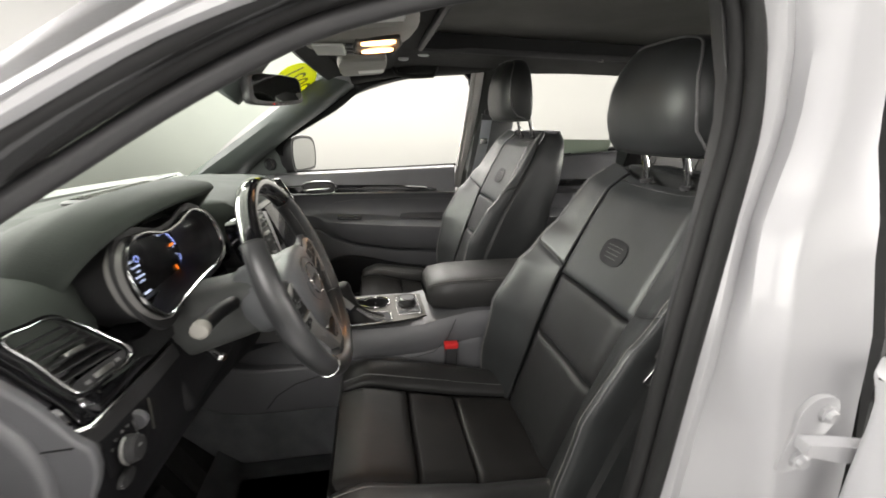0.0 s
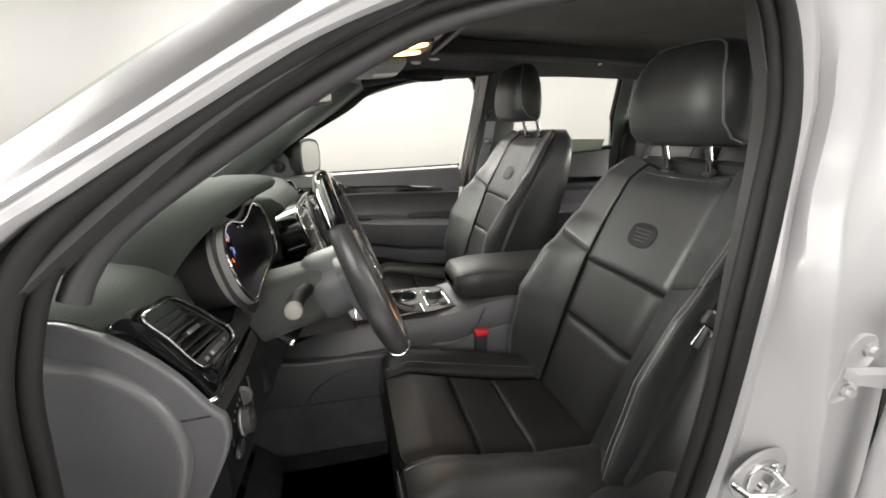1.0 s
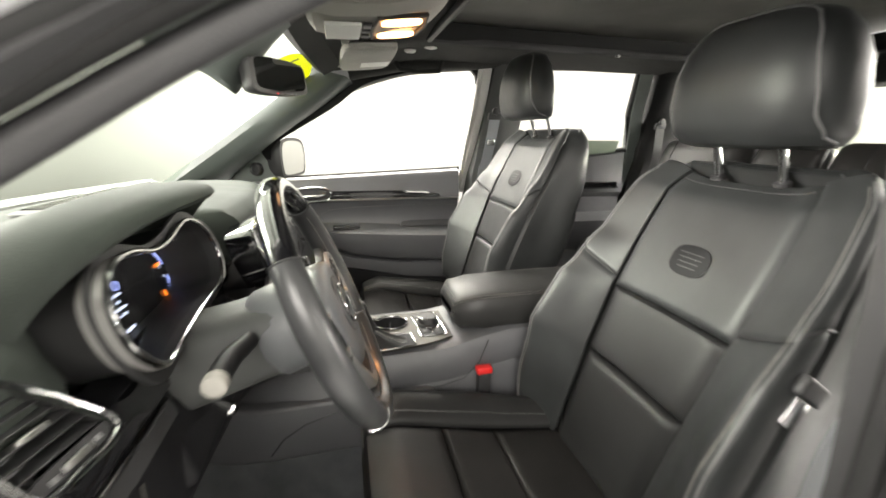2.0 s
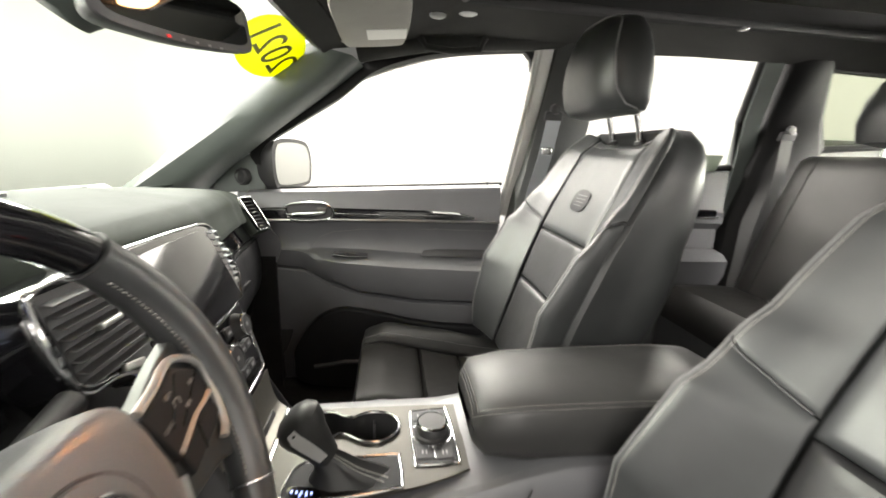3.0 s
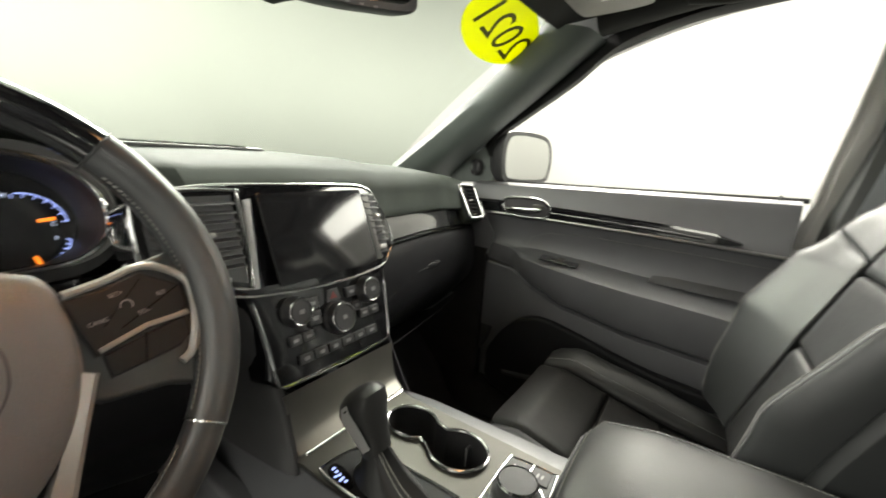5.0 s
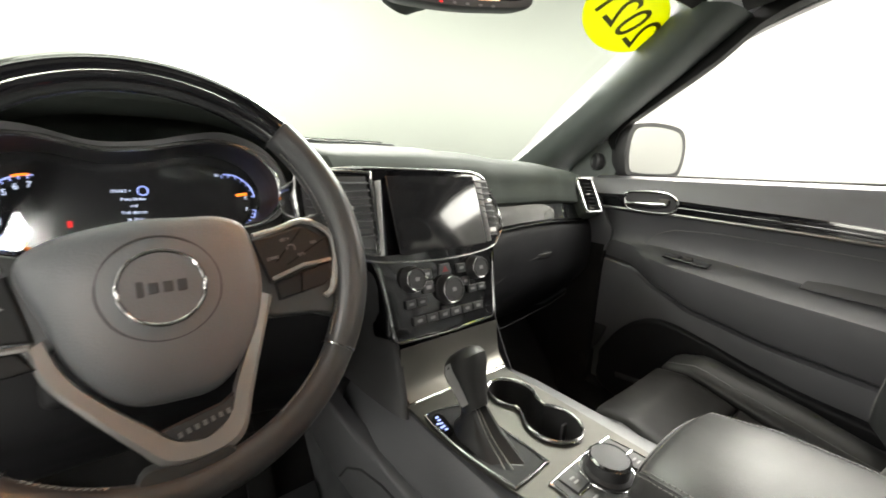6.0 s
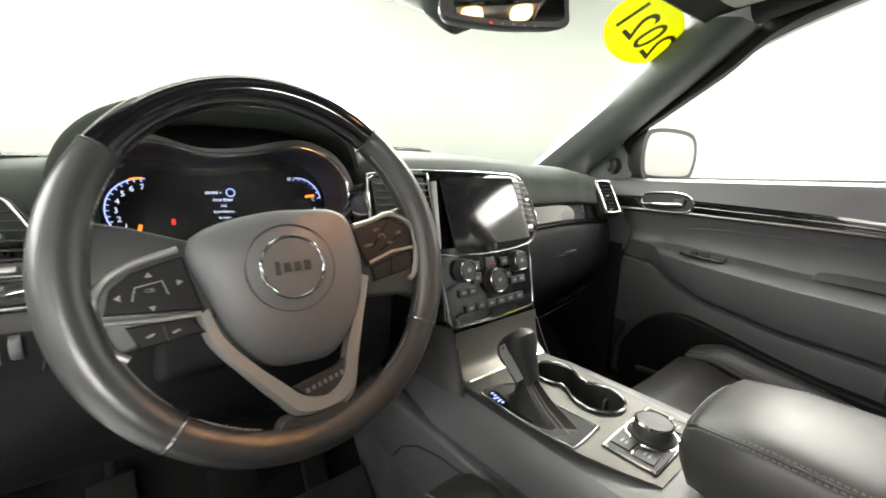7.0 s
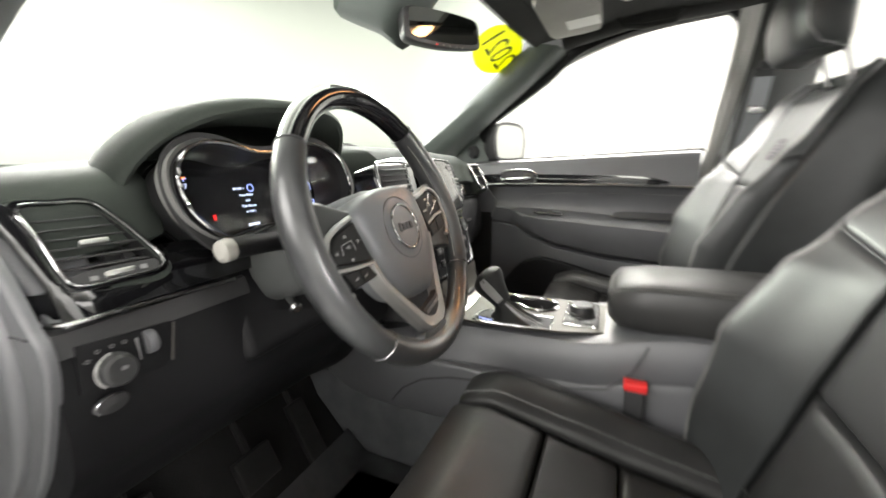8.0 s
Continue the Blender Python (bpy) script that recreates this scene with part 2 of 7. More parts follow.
def prism_holes(outer, holes, m, depth):
    """A flat plate with openings through it."""
    bm = bmesh.new()
    edges = []
    for loop in (outer, *holes):
        vs = [bm.verts.new((x, y, 0)) for x, y in loop]
        edges += [bm.edges.new((vs[i], vs[(i + 1) % len(vs)])) for i in range(len(vs))]
    bmesh.ops.triangle_fill(bm, use_beauty=True, edges=edges)
    top = bmesh.ops.extrude_face_region(bm, geom=bm.faces[:])["geom"]
    bmesh.ops.translate(bm, verts=[v for v in top if isinstance(v, bmesh.types.BMVert)], vec=(0, 0, depth))
    bm.transform(m)
    return bm


def prism(poly, m, depth, bevel=0.0, seg=2):
    """A flat outline (x, y) raised by depth along z, its upper rim rounded, placed by m."""
    bm = bmesh.new()
    base = [bm.verts.new((x, y, 0)) for x, y in poly]
    f = bm.faces.new(base)
    top = bmesh.ops.extrude_face_region(bm, geom=[f])["geom"]
    bmesh.ops.translate(bm, verts=[v for v in top if isinstance(v, bmesh.types.BMVert)], vec=(0, 0, depth))
    if bevel:
        rim = [e for e in bm.edges if all(abs(v.co.z - depth) < 1e-7 for v in e.verts)]
        bmesh.ops.bevel(bm, geom=rim, offset=bevel, segments=seg, affect="EDGES", profile=0.6)
    bm.transform(m)
    return bm


def frame_strip(outer, inner, m, depth, bevel=0.0):
    """A ring between two outlines of equal count, raised by depth."""
    n = len(outer)
    secs = [[m @ Vector((*outer[i], 0)), m @ Vector((*outer[i], depth)), m @ Vector((*inner[i], depth)), m @ Vector((*inner[i], 0))] for i in range(n)]
    secs.append(secs[0])
    bm = loft(secs, True, False)
    bmesh.ops.remove_doubles(bm, verts=bm.verts, dist=1e-6)
    if bevel:
        bmesh.ops.bevel(bm, geom=[e for e in bm.edges if len(e.link_faces) == 2 and e.calc_face_angle(0) > 0.9], offset=bevel, segments=2, affect="EDGES")
    return bm


def lathe(profile, m, n=28, caps=True):
    """Turns (r, z) pairs round z, placed by m."""
    secs = [[m @ Vector((r * math.cos(2 * math.pi * i / n), r * math.sin(2 * math.pi * i / n), z)) for i in range(n)] for r, z in profile]
    return loft(secs, True, caps)


def smooth_poly(pts, n):
    return [(p.x, p.y) for p in crom([(x, y, 0) for x, y in pts], n, True)]


def scaled(poly, k, ky=None):
    cx, cy = sum(p[0] for p in poly) / len(poly), sum(p[1] for p in poly) / len(poly)
    return [(cx + (x - cx) * k, cy + (y - cy) * (ky or k)) for x, y in poly]


def basis(origin, ex, ey):
    """A matrix whose x and y run along ex and ey and whose z is their cross."""
    ex = Vector(ex).normalized()
    ez = ex.cross(Vector(ey)).normalized()
    ey = ez.cross(ex)
    m = Matrix((ex, ey, ez)).transposed().to_4x4()
    m.translation = origin
    return m


def lettering(name, text, size, m, material, parent, depth=0.0004, align="CENTER"):
    cu = bpy.data.curves.new(name, "FONT")
    cu.body, cu.size, cu.extrude, cu.align_x, cu.align_y = text, size, depth, align, "CENTER"
    tmp = bpy.data.objects.new(name, cu)
    scene.collection.objects.link(tmp)
    me = bpy.data.meshes.new_from_object(tmp.evaluated_get(bpy.context.evaluated_depsgraph_get()))
    bpy.data.objects.remove(tmp)
    bpy.data.curves.remove(cu)
    me.transform(m)
    me.materials.clear()
    me.materials.append(material)
    ob = new(name, me)
    ob.parent = parent
    return ob


def panel_patch(fn, u0, u1, v0, v1, nu, nv, puff=0.006, dip=0.010, edge=0.10):
    """A stuffed panel on the surface fn(u, v): swells in its middle and turns down into the seams."""
    def place(a, b):
        u, v = u0 + (u1 - u0) * a, v0 + (v1 - v0) * b
        e = 1e-3
        p = Vector(fn(u, v))
        du, dv = Vector(fn(u + e, v)) - Vector(fn(u - e, v)), Vector(fn(u, v + e)) - Vector(fn(u, v - e))
        nrm = du.cross(dv).normalized()
        q = min(1.0, min(a, 1 - a) / edge) if edge else 1
        w = min(1.0, min(b, 1 - b) / edge) if edge else 1
        k = (1 - (1 - q) ** 3) * (1 - (1 - w) ** 3)
        return p + nrm * (puff * k - dip * (1 - k) ** 2)
    ts = [0, 0.012, 0.035, 0.07] + [0.07 + 0.86 * i / (nu - 6) for i in range(1, nu - 6)] + [0.93, 0.965, 0.988, 1]
    tv = [0, 0.012, 0.035, 0.07] + [0.07 + 0.86 * i / (nv - 6) for i in range(1, nv - 6)] + [0.93, 0.965, 0.988, 1]
    bm = bmesh.new()
    rows = [[bm.verts.new(place(a, b)) for a in ts] for b in tv]
    for a, b in zip(rows, rows[1:]):
        for i in range(len(ts) - 1):
            bm.faces.new((a[i], a[i + 1], b[i + 1], b[i]))
    return bm


# ---- the studio round the car ----
def wall(name, size, at, material, label):
    ob = part(name, rbox(size, at, 0.0), material, sharp=0)
    return tagged(ob, label, "wall" if "wall" in name else name.split("_")[0], kind="structure")


wall("floor", (11.0, 11.6, 0.1), (-0.5, 0, -0.05), M_FLOOR, "pale smooth studio floor under the car")
ring = []
for cx, cy, a0 in ((2.3, 2.8, 0), (-3.3, 2.8, 90), (-3.3, -2.8, 180), (2.3, -2.8, 270)):
    ring += [(cx + 2.2 * math.cos(radians(a0 + 7.5 * i)), cy + 2.2 * math.sin(radians(a0 + 7.5 * i))) for i in range(13)]
outer_ring = [(x * 1.03, y * 1.03) for x, y in ring]
tagged(part("studio_wall", frame_strip(outer_ring, ring, Matrix.Translation((0, 0, 0)), 4.2), M_WALL, sharp=0), "plain white seamless studio wall with rounded corners", "wall", kind="structure")
wall("ceiling", (11.0, 11.6, 0.1), (-0.5, 0, 4.25), M_WALL, "white studio ceiling over the soft light panels")

# ---- car body: the shell that encloses the cabin ----
car = thing("car_body", "white car body shell with black trimmed cabin", "car", (0.5, 0, 0))


def side(s, pts):
    """Points given for the passenger side, mirrored for the driver's (s = -1)."""
    return [(x, y * s, z) for x, y, z in pts]


# cabin floor, tunnel sides and firewall
def floor_at(u, v):
    y, x = -0.80 + 1.6 * u, -1.05 + 3.1 * v
    z = 0.40 + 0.02 * math.sin(9 * x) * math.sin(7 * y)
    z += max(0, -0.62 - x) * 0.9
    return (x, y, z)


part("floor_carpet", sheet(floor_at, 24, 40), M_CARPET, car, "black carpet")
part("firewall", loft([[(-1.0, y, 1.14), (-0.92, y, 0.95), (-0.93, y, 0.62), (-1.05, y, 0.40), (-1.12, y, 0.40), (-1.12, y, 1.14)] for y in (-0.82, 0, 0.82)]), M_CARPET, car)
# the passenger's black panel is enlarged to stand in for the footwell's shade
for s, x1, dy, zk in ((-1, -0.655, 0.0, 0.62), (1, -0.572, 0.040, 0.98)):
    part("kick_panel", loft([[(x, s * 0.80, 0.40), (x, s * (0.775 - dy), 0.44), (x, s * (0.772 - dy), zk - 0.03), (x, s * (0.78 - dy), zk + 0.02), (x, s * 0.83, zk + 0.04), (x, s * 0.83, 0.40)] for x in (-1.05, -0.80, x1)]), M_CARPET, car)
part("underbody", rbox((4.4, 1.7, 0.12), (0.35, 0, 0.30), 0.03), M_DARK, car)


# headliner with the sunroof opening, and the shade above it
def roof_z(x, y):
    return 1.668 - 0.075 * (abs(y) / 0.66) ** 3 - 0.05 * max(0, -0.05 - x) / 0.35 - 0.03 * max(0, x - 1.0)


bm = bmesh.new()
xs = [-0.40 + 0.06 * i for i in range(41)]
ys = [-0.62 + 1.24 * i / 36 for i in range(37)]
grid = {}
for i, x in enumerate(xs):
    for j, y in enumerate(ys):
        grid[i, j] = bm.verts.new((x, y, roof_z(x, y)))
for i in range(len(xs) - 1):
    for j in range(len(ys) - 1):
        mx, my = (xs[i] + xs[i + 1]) / 2, (ys[j] + ys[j + 1]) / 2
        if not (-0.05 < mx < 1.45 and abs(my) < 0.44):
            bm.faces.new((grid[i, j], grid[i + 1, j], grid[i + 1, j + 1], grid[i, j + 1]))
for v in [v for v in bm.verts if not v.link_faces]:
    bm.verts.remove(v)
part("headliner", bm, M_LINER, car, "black cloth headliner")
part("sunroof_shade", rbox((1.62, 1.0, 0.01), (0.70, 0, 1.715), 0.003), M_SHADE, car, "dark grey cloth sunroof shade, shut")
rim = [(-0.04, -0.43), (0.2, -0.44), (1.2, -0.44), (1.44, -0.43), (1.44, 0.43), (1.2, 0.44), (0.2, 0.44), (-0.04, 0.43)]
part("sunroof_rim", sweep([(x, y, roof_z(x, y) + 0.002) for x, y in rim], 0.012, 8, True), M_DARK, car, "black sunroof rim")
part("sunroof_well", loft([[(x * 0.985 + 0.01, y * 0.985, roof_z(x, y) + dz) for x, y in rim + rim[:1]] for dz in (0.0, 0.055)], False), M_RUBBER, car, "black sunroof frame")
part("roof_skin", sheet(lambda u, v: (-0.45 + 2.6 * v, -0.70 + 1.4 * u, 1.75 - 0.08 * abs(2 * u - 1) ** 3 - 0.05 * max(0, 0.2 - v) / 0.2), 16, 16), M_PAINT, car)
for lx, ly in ((0.678, 0.44), (0.678, -0.44)):
    part("courtesy_lamp", lathe([(0.0, -0.004), (0.010, -0.003), (0.012, 0.0), (0.012, 0.004)], pose(lx, ly, roof_z(lx, ly) - 0.012), 14), M_CHROME, car, "small chrome bulb cover")

# windshield and its header
SHIELD_LOW = [(-0.945, -0.69, 1.170), (-1.07, -0.36, 1.165), (-1.11, 0, 1.165), (-1.07, 0.36, 1.165), (-0.945, 0.69, 1.170)]
SHIELD_TOP = [(-0.395, -0.60, 1.575), (-0.45, -0.32, 1.610), (-0.465, 0, 1.618), (-0.45, 0.32, 1.610), (-0.395, 0.60, 1.575)]
sh_low, sh_top = crom(SHIELD_LOW, 21), crom(SHIELD_TOP, 21)


def shield(u, v):
    i = min(int(u * 20), 19)
    f = u * 20 - i
    a, b = sh_low[i].lerp(sh_low[i + 1], f), sh_top[i].lerp(sh_top[i + 1], f)
    return a.lerp(b, v) + Vector((-0.03, 0, 0.03)) * (4 * v * (1 - v)) * 0.6


pane = part("windshield", sheet(shield, 20, 12), G_SHIELD, car, "green tinted windshield")
pane.visible_shadow = False
part("windshield_header", loft([[p + Vector((-0.02, 0, -0.012)), p + Vector((0.01, 0, -0.03)), p + Vector((0.075, 0, 0.0)), p + Vector((0.09, 0, 0.05)), p + Vector((0.0, 0, 0.05))] for p in sh_top]), M_LINER, car)
part("cowl", sweep([p + Vector((-0.07, 0, -0.03)) for p in sh_low], 0.04, 8), M_DARK, car)
hood_at = lambda u, v: (-2.3 + 1.24 * v, -0.86 + 1.72 * u, 1.06 + 0.05 * v - 0.10 * abs(2 * u - 1) ** 4 - 0.12 * (1 - v) ** 3)
part("bonnet", sheet(hood_at, 14, 14, 0.01), M_PAINT, car, "white painted bonnet")
for s in (-1, 1):
    part("front_wing", loft([[(x, s * 0.84, 1.05 - 0.05 * k), (x, s * 0.93, 0.98 - 0.05 * k), (x, s * 0.95, 0.6), (x, s * 0.85, 0.6)] for x, k in ((-2.3, 3), (-1.6, 1), (-0.80, 0))]), M_PAINT, car, "white front wing")

# door openings
WIN_FRONT = [(-0.614, 0.838, 1.160), (-0.634, 0.812, 1.245), (-0.608, 0.795, 1.300), (-0.512, 0.765, 1.360), (-0.365, 0.713, 1.444), (-0.271, 0.684, 1.512), (-0.152, 0.666, 1.553), (0.0, 0.655, 1.580), (0.207, 0.646, 1.598), (0.195, 0.733, 1.40), (0.183, 0.821, 1.198)]
PILLAR_FRONT = [(-0.945, 0.69, 1.165), (-0.70, 0.665, 1.335), (-0.477, 0.628, 1.495), (-0.40, 0.600, 1.560)]

for s in (-1, 1):
    # A-pillar trim: from the windshield's edge to the door seal; driver's side coloured as shaded
    a = crom(side(s, [(-1.03, 0.705, 1.10)] + PILLAR_FRONT), 18)
    b = crom(side(s, [(-0.86, 0.825, 1.08), (-0.753, 0.797, 1.190), (-0.568, 0.752, 1.334), (-0.410, 0.702, 1.440), (-0.285, 0.668, 1.530)] if s > 0 else [(-0.76, 0.838, 1.10), (-0.69, 0.815, 1.185), (-0.53, 0.758, 1.335), (-0.40, 0.715, 1.43), (-0.27, 0.690, 1.50)]), 18)
    secs = []
    for p, q in zip(a, b):
        mid = p.lerp(q, 0.5) + Vector((0.030, -s * 0.030, 0.0))
        ring = [p.lerp(q, -0.06) + Vector((-0.02, s * 0.02, 0.01)), p, p.lerp(mid, 0.55) + Vector((0.004, -s * 0.006, 0)), mid, mid.lerp(q, 0.5) + Vector((0.004, -s * 0.004, 0)), q, q + Vector((-0.01, s * 0.03, 0.0)), p.lerp(q, 0.5) + Vector((-0.03, s * 0.05, 0.01))]
        secs.append(ring)
    part("a_pillar_trim", loft(secs), M_PILLAR if s > 0 else M_DARK, car, "grey-green grained windshield pillar trim" if s > 0 else "grained windshield pillar trim, darkened for shade")
    # white outer skin of the pillar
    secs = []
    inn = crom(side(s, [(-0.80, 0.850, 1.10), (-0.690, 0.828, 1.245), (-0.614, 0.802, 1.305), (-0.52, 0.772, 1.372), (-0.409, 0.740, 1.445), (-0.277, 0.716, 1.505), (-0.12, 0.697, 1.556), (0.05, 0.685, 1.588), (0.45, 0.675, 1.635), (1.2, 0.67, 1.645), (1.8, 0.65, 1.58)]), 44)
    out = crom(side(s, [(-1.02, 0.845, 1.12), (-0.86, 0.815, 1.245), (-0.76, 0.790, 1.318), (-0.655, 0.762, 1.388), (-0.545, 0.730, 1.468), (-0.41, 0.695, 1.560), (-0.25, 0.665, 1.640), (0.0, 0.640, 1.690), (0.45, 0.63, 1.710), (1.2, 0.62, 1.70), (1.8, 0.60, 1.65)]), 44)
    if s < 0:
        out = crom(side(s, [(-0.96, 0.845, 1.10), (-0.80, 0.800, 1.225), (-0.706, 0.762, 1.295), (-0.629, 0.740, 1.346), (-0.556, 0.716, 1.402), (-0.44, 0.690, 1.488), (-0.28, 0.665, 1.600), (0.0, 0.640, 1.680), (0.45, 0.63, 1.710), (1.2, 0.62, 1.70), (1.8, 0.60, 1.65)]), 44)
    for p, q in zip(inn, out):
        o = Vector((0, s * 1, 0))
        secs.append([p - o * 0.015, p + o * 0.006, p.lerp(q, 0.12) + o * 0.022, p.lerp(q, 0.30) + o * 0.030, p.lerp(q, 0.42) + o * 0.026, p.lerp(q, 0.50) + o * 0.034, p.lerp(q, 0.8) + o * 0.030, q + o * 0.004, q - o * 0.012, p.lerp(q, 0.5) - o * 0.010])
    part("roof_rail", loft(secs), M_PAINT, car, "white painted roof rail")
    part("rail_trim", sweep(side(s, [(-0.30, 0.648, 1.565), (-0.10, 0.632, 1.603), (0.2, 0.625, 1.622), (0.45, 0.612, 1.650), (1.0, 0.610, 1.660), (1.4, 0.605, 1.640), (1.8, 0.59, 1.59)]), 0.030, 10), M_LINER, car)

# driver's door opening: double rubber seal, dark trim inside it, white pillar
SEAL = [(-0.700, -0.845, 0.50), (-0.705, -0.845, 0.80), (-0.702, -0.843, 1.03), (-0.690, -0.838, 1.16), (-0.650, -0.815, 1.262), (-0.52, -0.767, 1.367), (-0.40, -0.735, 1.446), (-0.277, -0.711, 1.508),
        (-0.12, -0.692, 1.552), (0.05, -0.680, 1.580), (0.18, -0.682, 1.580), (0.225, -0.700, 1.530), (0.205, -0.755, 1.400), (0.150, -0.805, 1.27), (0.112, -0.832, 1.12), (0.090, -0.842, 0.95), (0.062, -0.845, 0.80), (0.030, -0.845, 0.62), (-0.01, -0.845, 0.50)]
lip = crom(SEAL, 90)
part("door_seal", sweep(lip, 0.011, 10), M_RUBBER, car, "black rubber door seal")


def inward(p, d, dy):
    """p moved by d towards the middle of the door opening, and by dy into the cabin."""
    c = Vector((-0.27 - p.x, 0, 1.05 - p.z)).normalized()
    return p + Vector((c.x * d, dy, c.z * d))


part("door_seal_lip", sweep([inward(p, 0.012, 0.016) for p in lip], 0.010, 10), M_RUBBER, car, "black rubber inner seal lip")
part("opening_trim", sweep([inward(p, 0.030, 0.036) for p in lip if p.x < -0.05 and p.z > 1.20], 0.013, 10), M_DARK, car, "dark trim along the door opening")


def b_pillar_inner(z):
    return lerp_list([(0.5, 0.02, -0.83), (0.84, 0.082, -0.825), (0.99, 0.100, -0.82), (1.16, 0.118, -0.80), (1.30, 0.160, -0.765), (1.40, 0.195, -0.73), (1.54, 0.205, -0.675), (1.62, 0.19, -0.64)], z)


# grey inner cover of both B-pillars; the driver's gets a darker colour for its shade
for s in (-1, 1):
    secs = []
    for i in range(25):
        z = 0.5 + 1.12 * i / 24
        x, y = b_pillar_inner(z)
        if s > 0:
            x = lerp_list([(0.5, 0.11), (0.84, 0.182), (1.10, 0.205), (1.27, 0.224), (1.40, 0.234), (1.62, 0.246)], z)[0]
        w = 0.20 if z < 1.2 else 0.20 - 0.03 * (z - 1.2)
        y, out = s * abs(y), (0.05 if s > 0 else -0.005)
        secs.append([(x, y, z), (x + 0.015, y - s * 0.035, z), (x + 0.05, y - s * 0.048, z), (x + w * 0.7, y - s * 0.045, z), (x + w, y - s * 0.01, z), (x + w, y + s * out, z), (x, y + s * out * 0.4, z)])
    part("b_pillar_trim", loft(secs), M_DARK if s < 0 else M_PILLAR_DARK, car, "grained door pillar trim, darkened for shade" if s < 0 else "grey grained door pillar trim")

# white painted pillar between the driver's doors
secs = []
for i in range(33):
    z = 0.42 + 1.20 * i / 32
    x0, x1, x2, y = lerp_list([(0.42, -0.02, 0.275, 0.325, -0.855), (0.60, 0.035, 0.250, 0.318, -0.855), (0.773, 0.072, 0.224, 0.312, -0.853), (0.86, 0.088, 0.208, 0.308, -0.85), (0.962, 0.100, 0.190, 0.302, -0.848), (1.148, 0.120, 0.168, 0.292, -0.838), (1.27, 0.150, 0.184, 0.296, -0.81), (1.38, 0.218, 0.255, 0.325, -0.762), (1.47, 0.250, 0.292, 0.365, -0.725), (1.55, 0.268, 0.325, 0.40, -0.69), (1.62, 0.26, 0.34, 0.42, -0.66)], z)
    secs.append([(x0 - 0.01, y + 0.03, z), (x0 + 0.002, y + 0.002, z), (x0 + 0.010, y - 0.004, z), (x0 + 0.022, y - 0.002, z), (x0 + 0.030, y + 0.003, z), (x1 - 0.012, y - 0.020, z), (x1, y - 0.032, z), (x1 + 0.006, y - 0.043, z), (x1 + 0.014, y - 0.047, z), (x2 - 0.012, y - 0.049, z), (x2, y - 0.030, z), (x2 + 0.01, y + 0.03, z), (x2, y + 0.06, z), (x0 + 0.03, y + 0.06, z)])
part("b_pillar", loft(secs), M_PAINT, car, "glossy white painted door pillar")
part("rear_door_seal", sweep([(0.35, -0.86, 0.45), (0.345, -0.86, 0.9), (0.33, -0.85, 1.15), (0.36, -0.785, 1.36), (0.43, -0.71, 1.55), (0.60, -0.665, 1.60)], 0.018, 8), M_RUBBER, car)
for s in (-1, 1):
    part("door_sill", loft([[(x, s * 0.80, 0.43), (x, s * 0.80, 0.50), (x, s * 0.86, 0.50), (x, s * 0.90, 0.46), (x, s * 0.90, 0.30), (x, s * 0.80, 0.30)] for x in (-0.74, -0.3, 0.1, 0.6, 1.3)]), M_PAINT, car, "white door sill")
    part("sill_cover", loft([[(x, s * 0.70, 0.40), (x, s * 0.735, 0.49), (x, s * 0.802, 0.505), (x, s * 0.802, 0.40)] for x in (-0.95, -0.3, 0.1, 0.6, 1.3)]), M_CARPET, car)
part("hinge_pillar", loft([[(x, -0.865, z), (x - 0.02, -0.78, z), (x - 0.12, -0.78, z), (x - 0.14, -0.92, z), (x - 0.05, -0.92, z)] for x, z in ((-0.74, 0.42), (-0.74, 0.9), (-0.745, 1.05), (-0.76, 1.13))]), M_PAINT, car, "white front door hinge pillar")

# striker of the driver's door on the pillar
ST = basis((0.148, -0.866, 0.888), (1, 0, 0.12), (-0.12, 0, 1))
striker = part("striker_plate", prism(smooth_poly([(-0.052, -0.010), (-0.030, -0.034), (0.020, -0.044), (0.046, -0.030), (0.048, 0.006), (0.028, 0.034), (-0.012, 0.036), (-0.044, 0.016)], 36), ST, 0.004, 0.002), M_PAINT, car, "white painted striker dish")
part("striker_base", prism(smooth_poly([(-0.026, -0.020), (0.022, -0.028), (0.034, -0.006), (0.020, 0.020), (-0.014, 0.022), (-0.030, 0.004)], 30), ST @ Matrix.Translation((0, 0, 0.004)), 0.006, 0.002), M_STEEL, striker, "steel striker plate")
part("striker_bar", sweep([ST @ Vector(p) for p in ((-0.052, 0.004, 0.008), (-0.050, 0.004, 0.030), (-0.020, 0.006, 0.040), (0.010, 0.004, 0.036), (0.016, 0.002, 0.010))], 0.0055, 10), M_STEEL, striker)
for bx, by in ((0.020, 0.010), (-0.002, -0.016)):
    part("striker_bolt", lathe([(0.009, 0), (0.009, 0.004), (0.005, 0.006), (0.0, 0.006)], ST @ pose(bx, by, 0.010), 12), M_STEEL, striker)
part("pillar_sticker", rbox((0.05, 0.001, 0.026), (0.135, -0.8665, 0.815), 0.0), M_DARK, car, "small dark warning sticker")
settle(car)

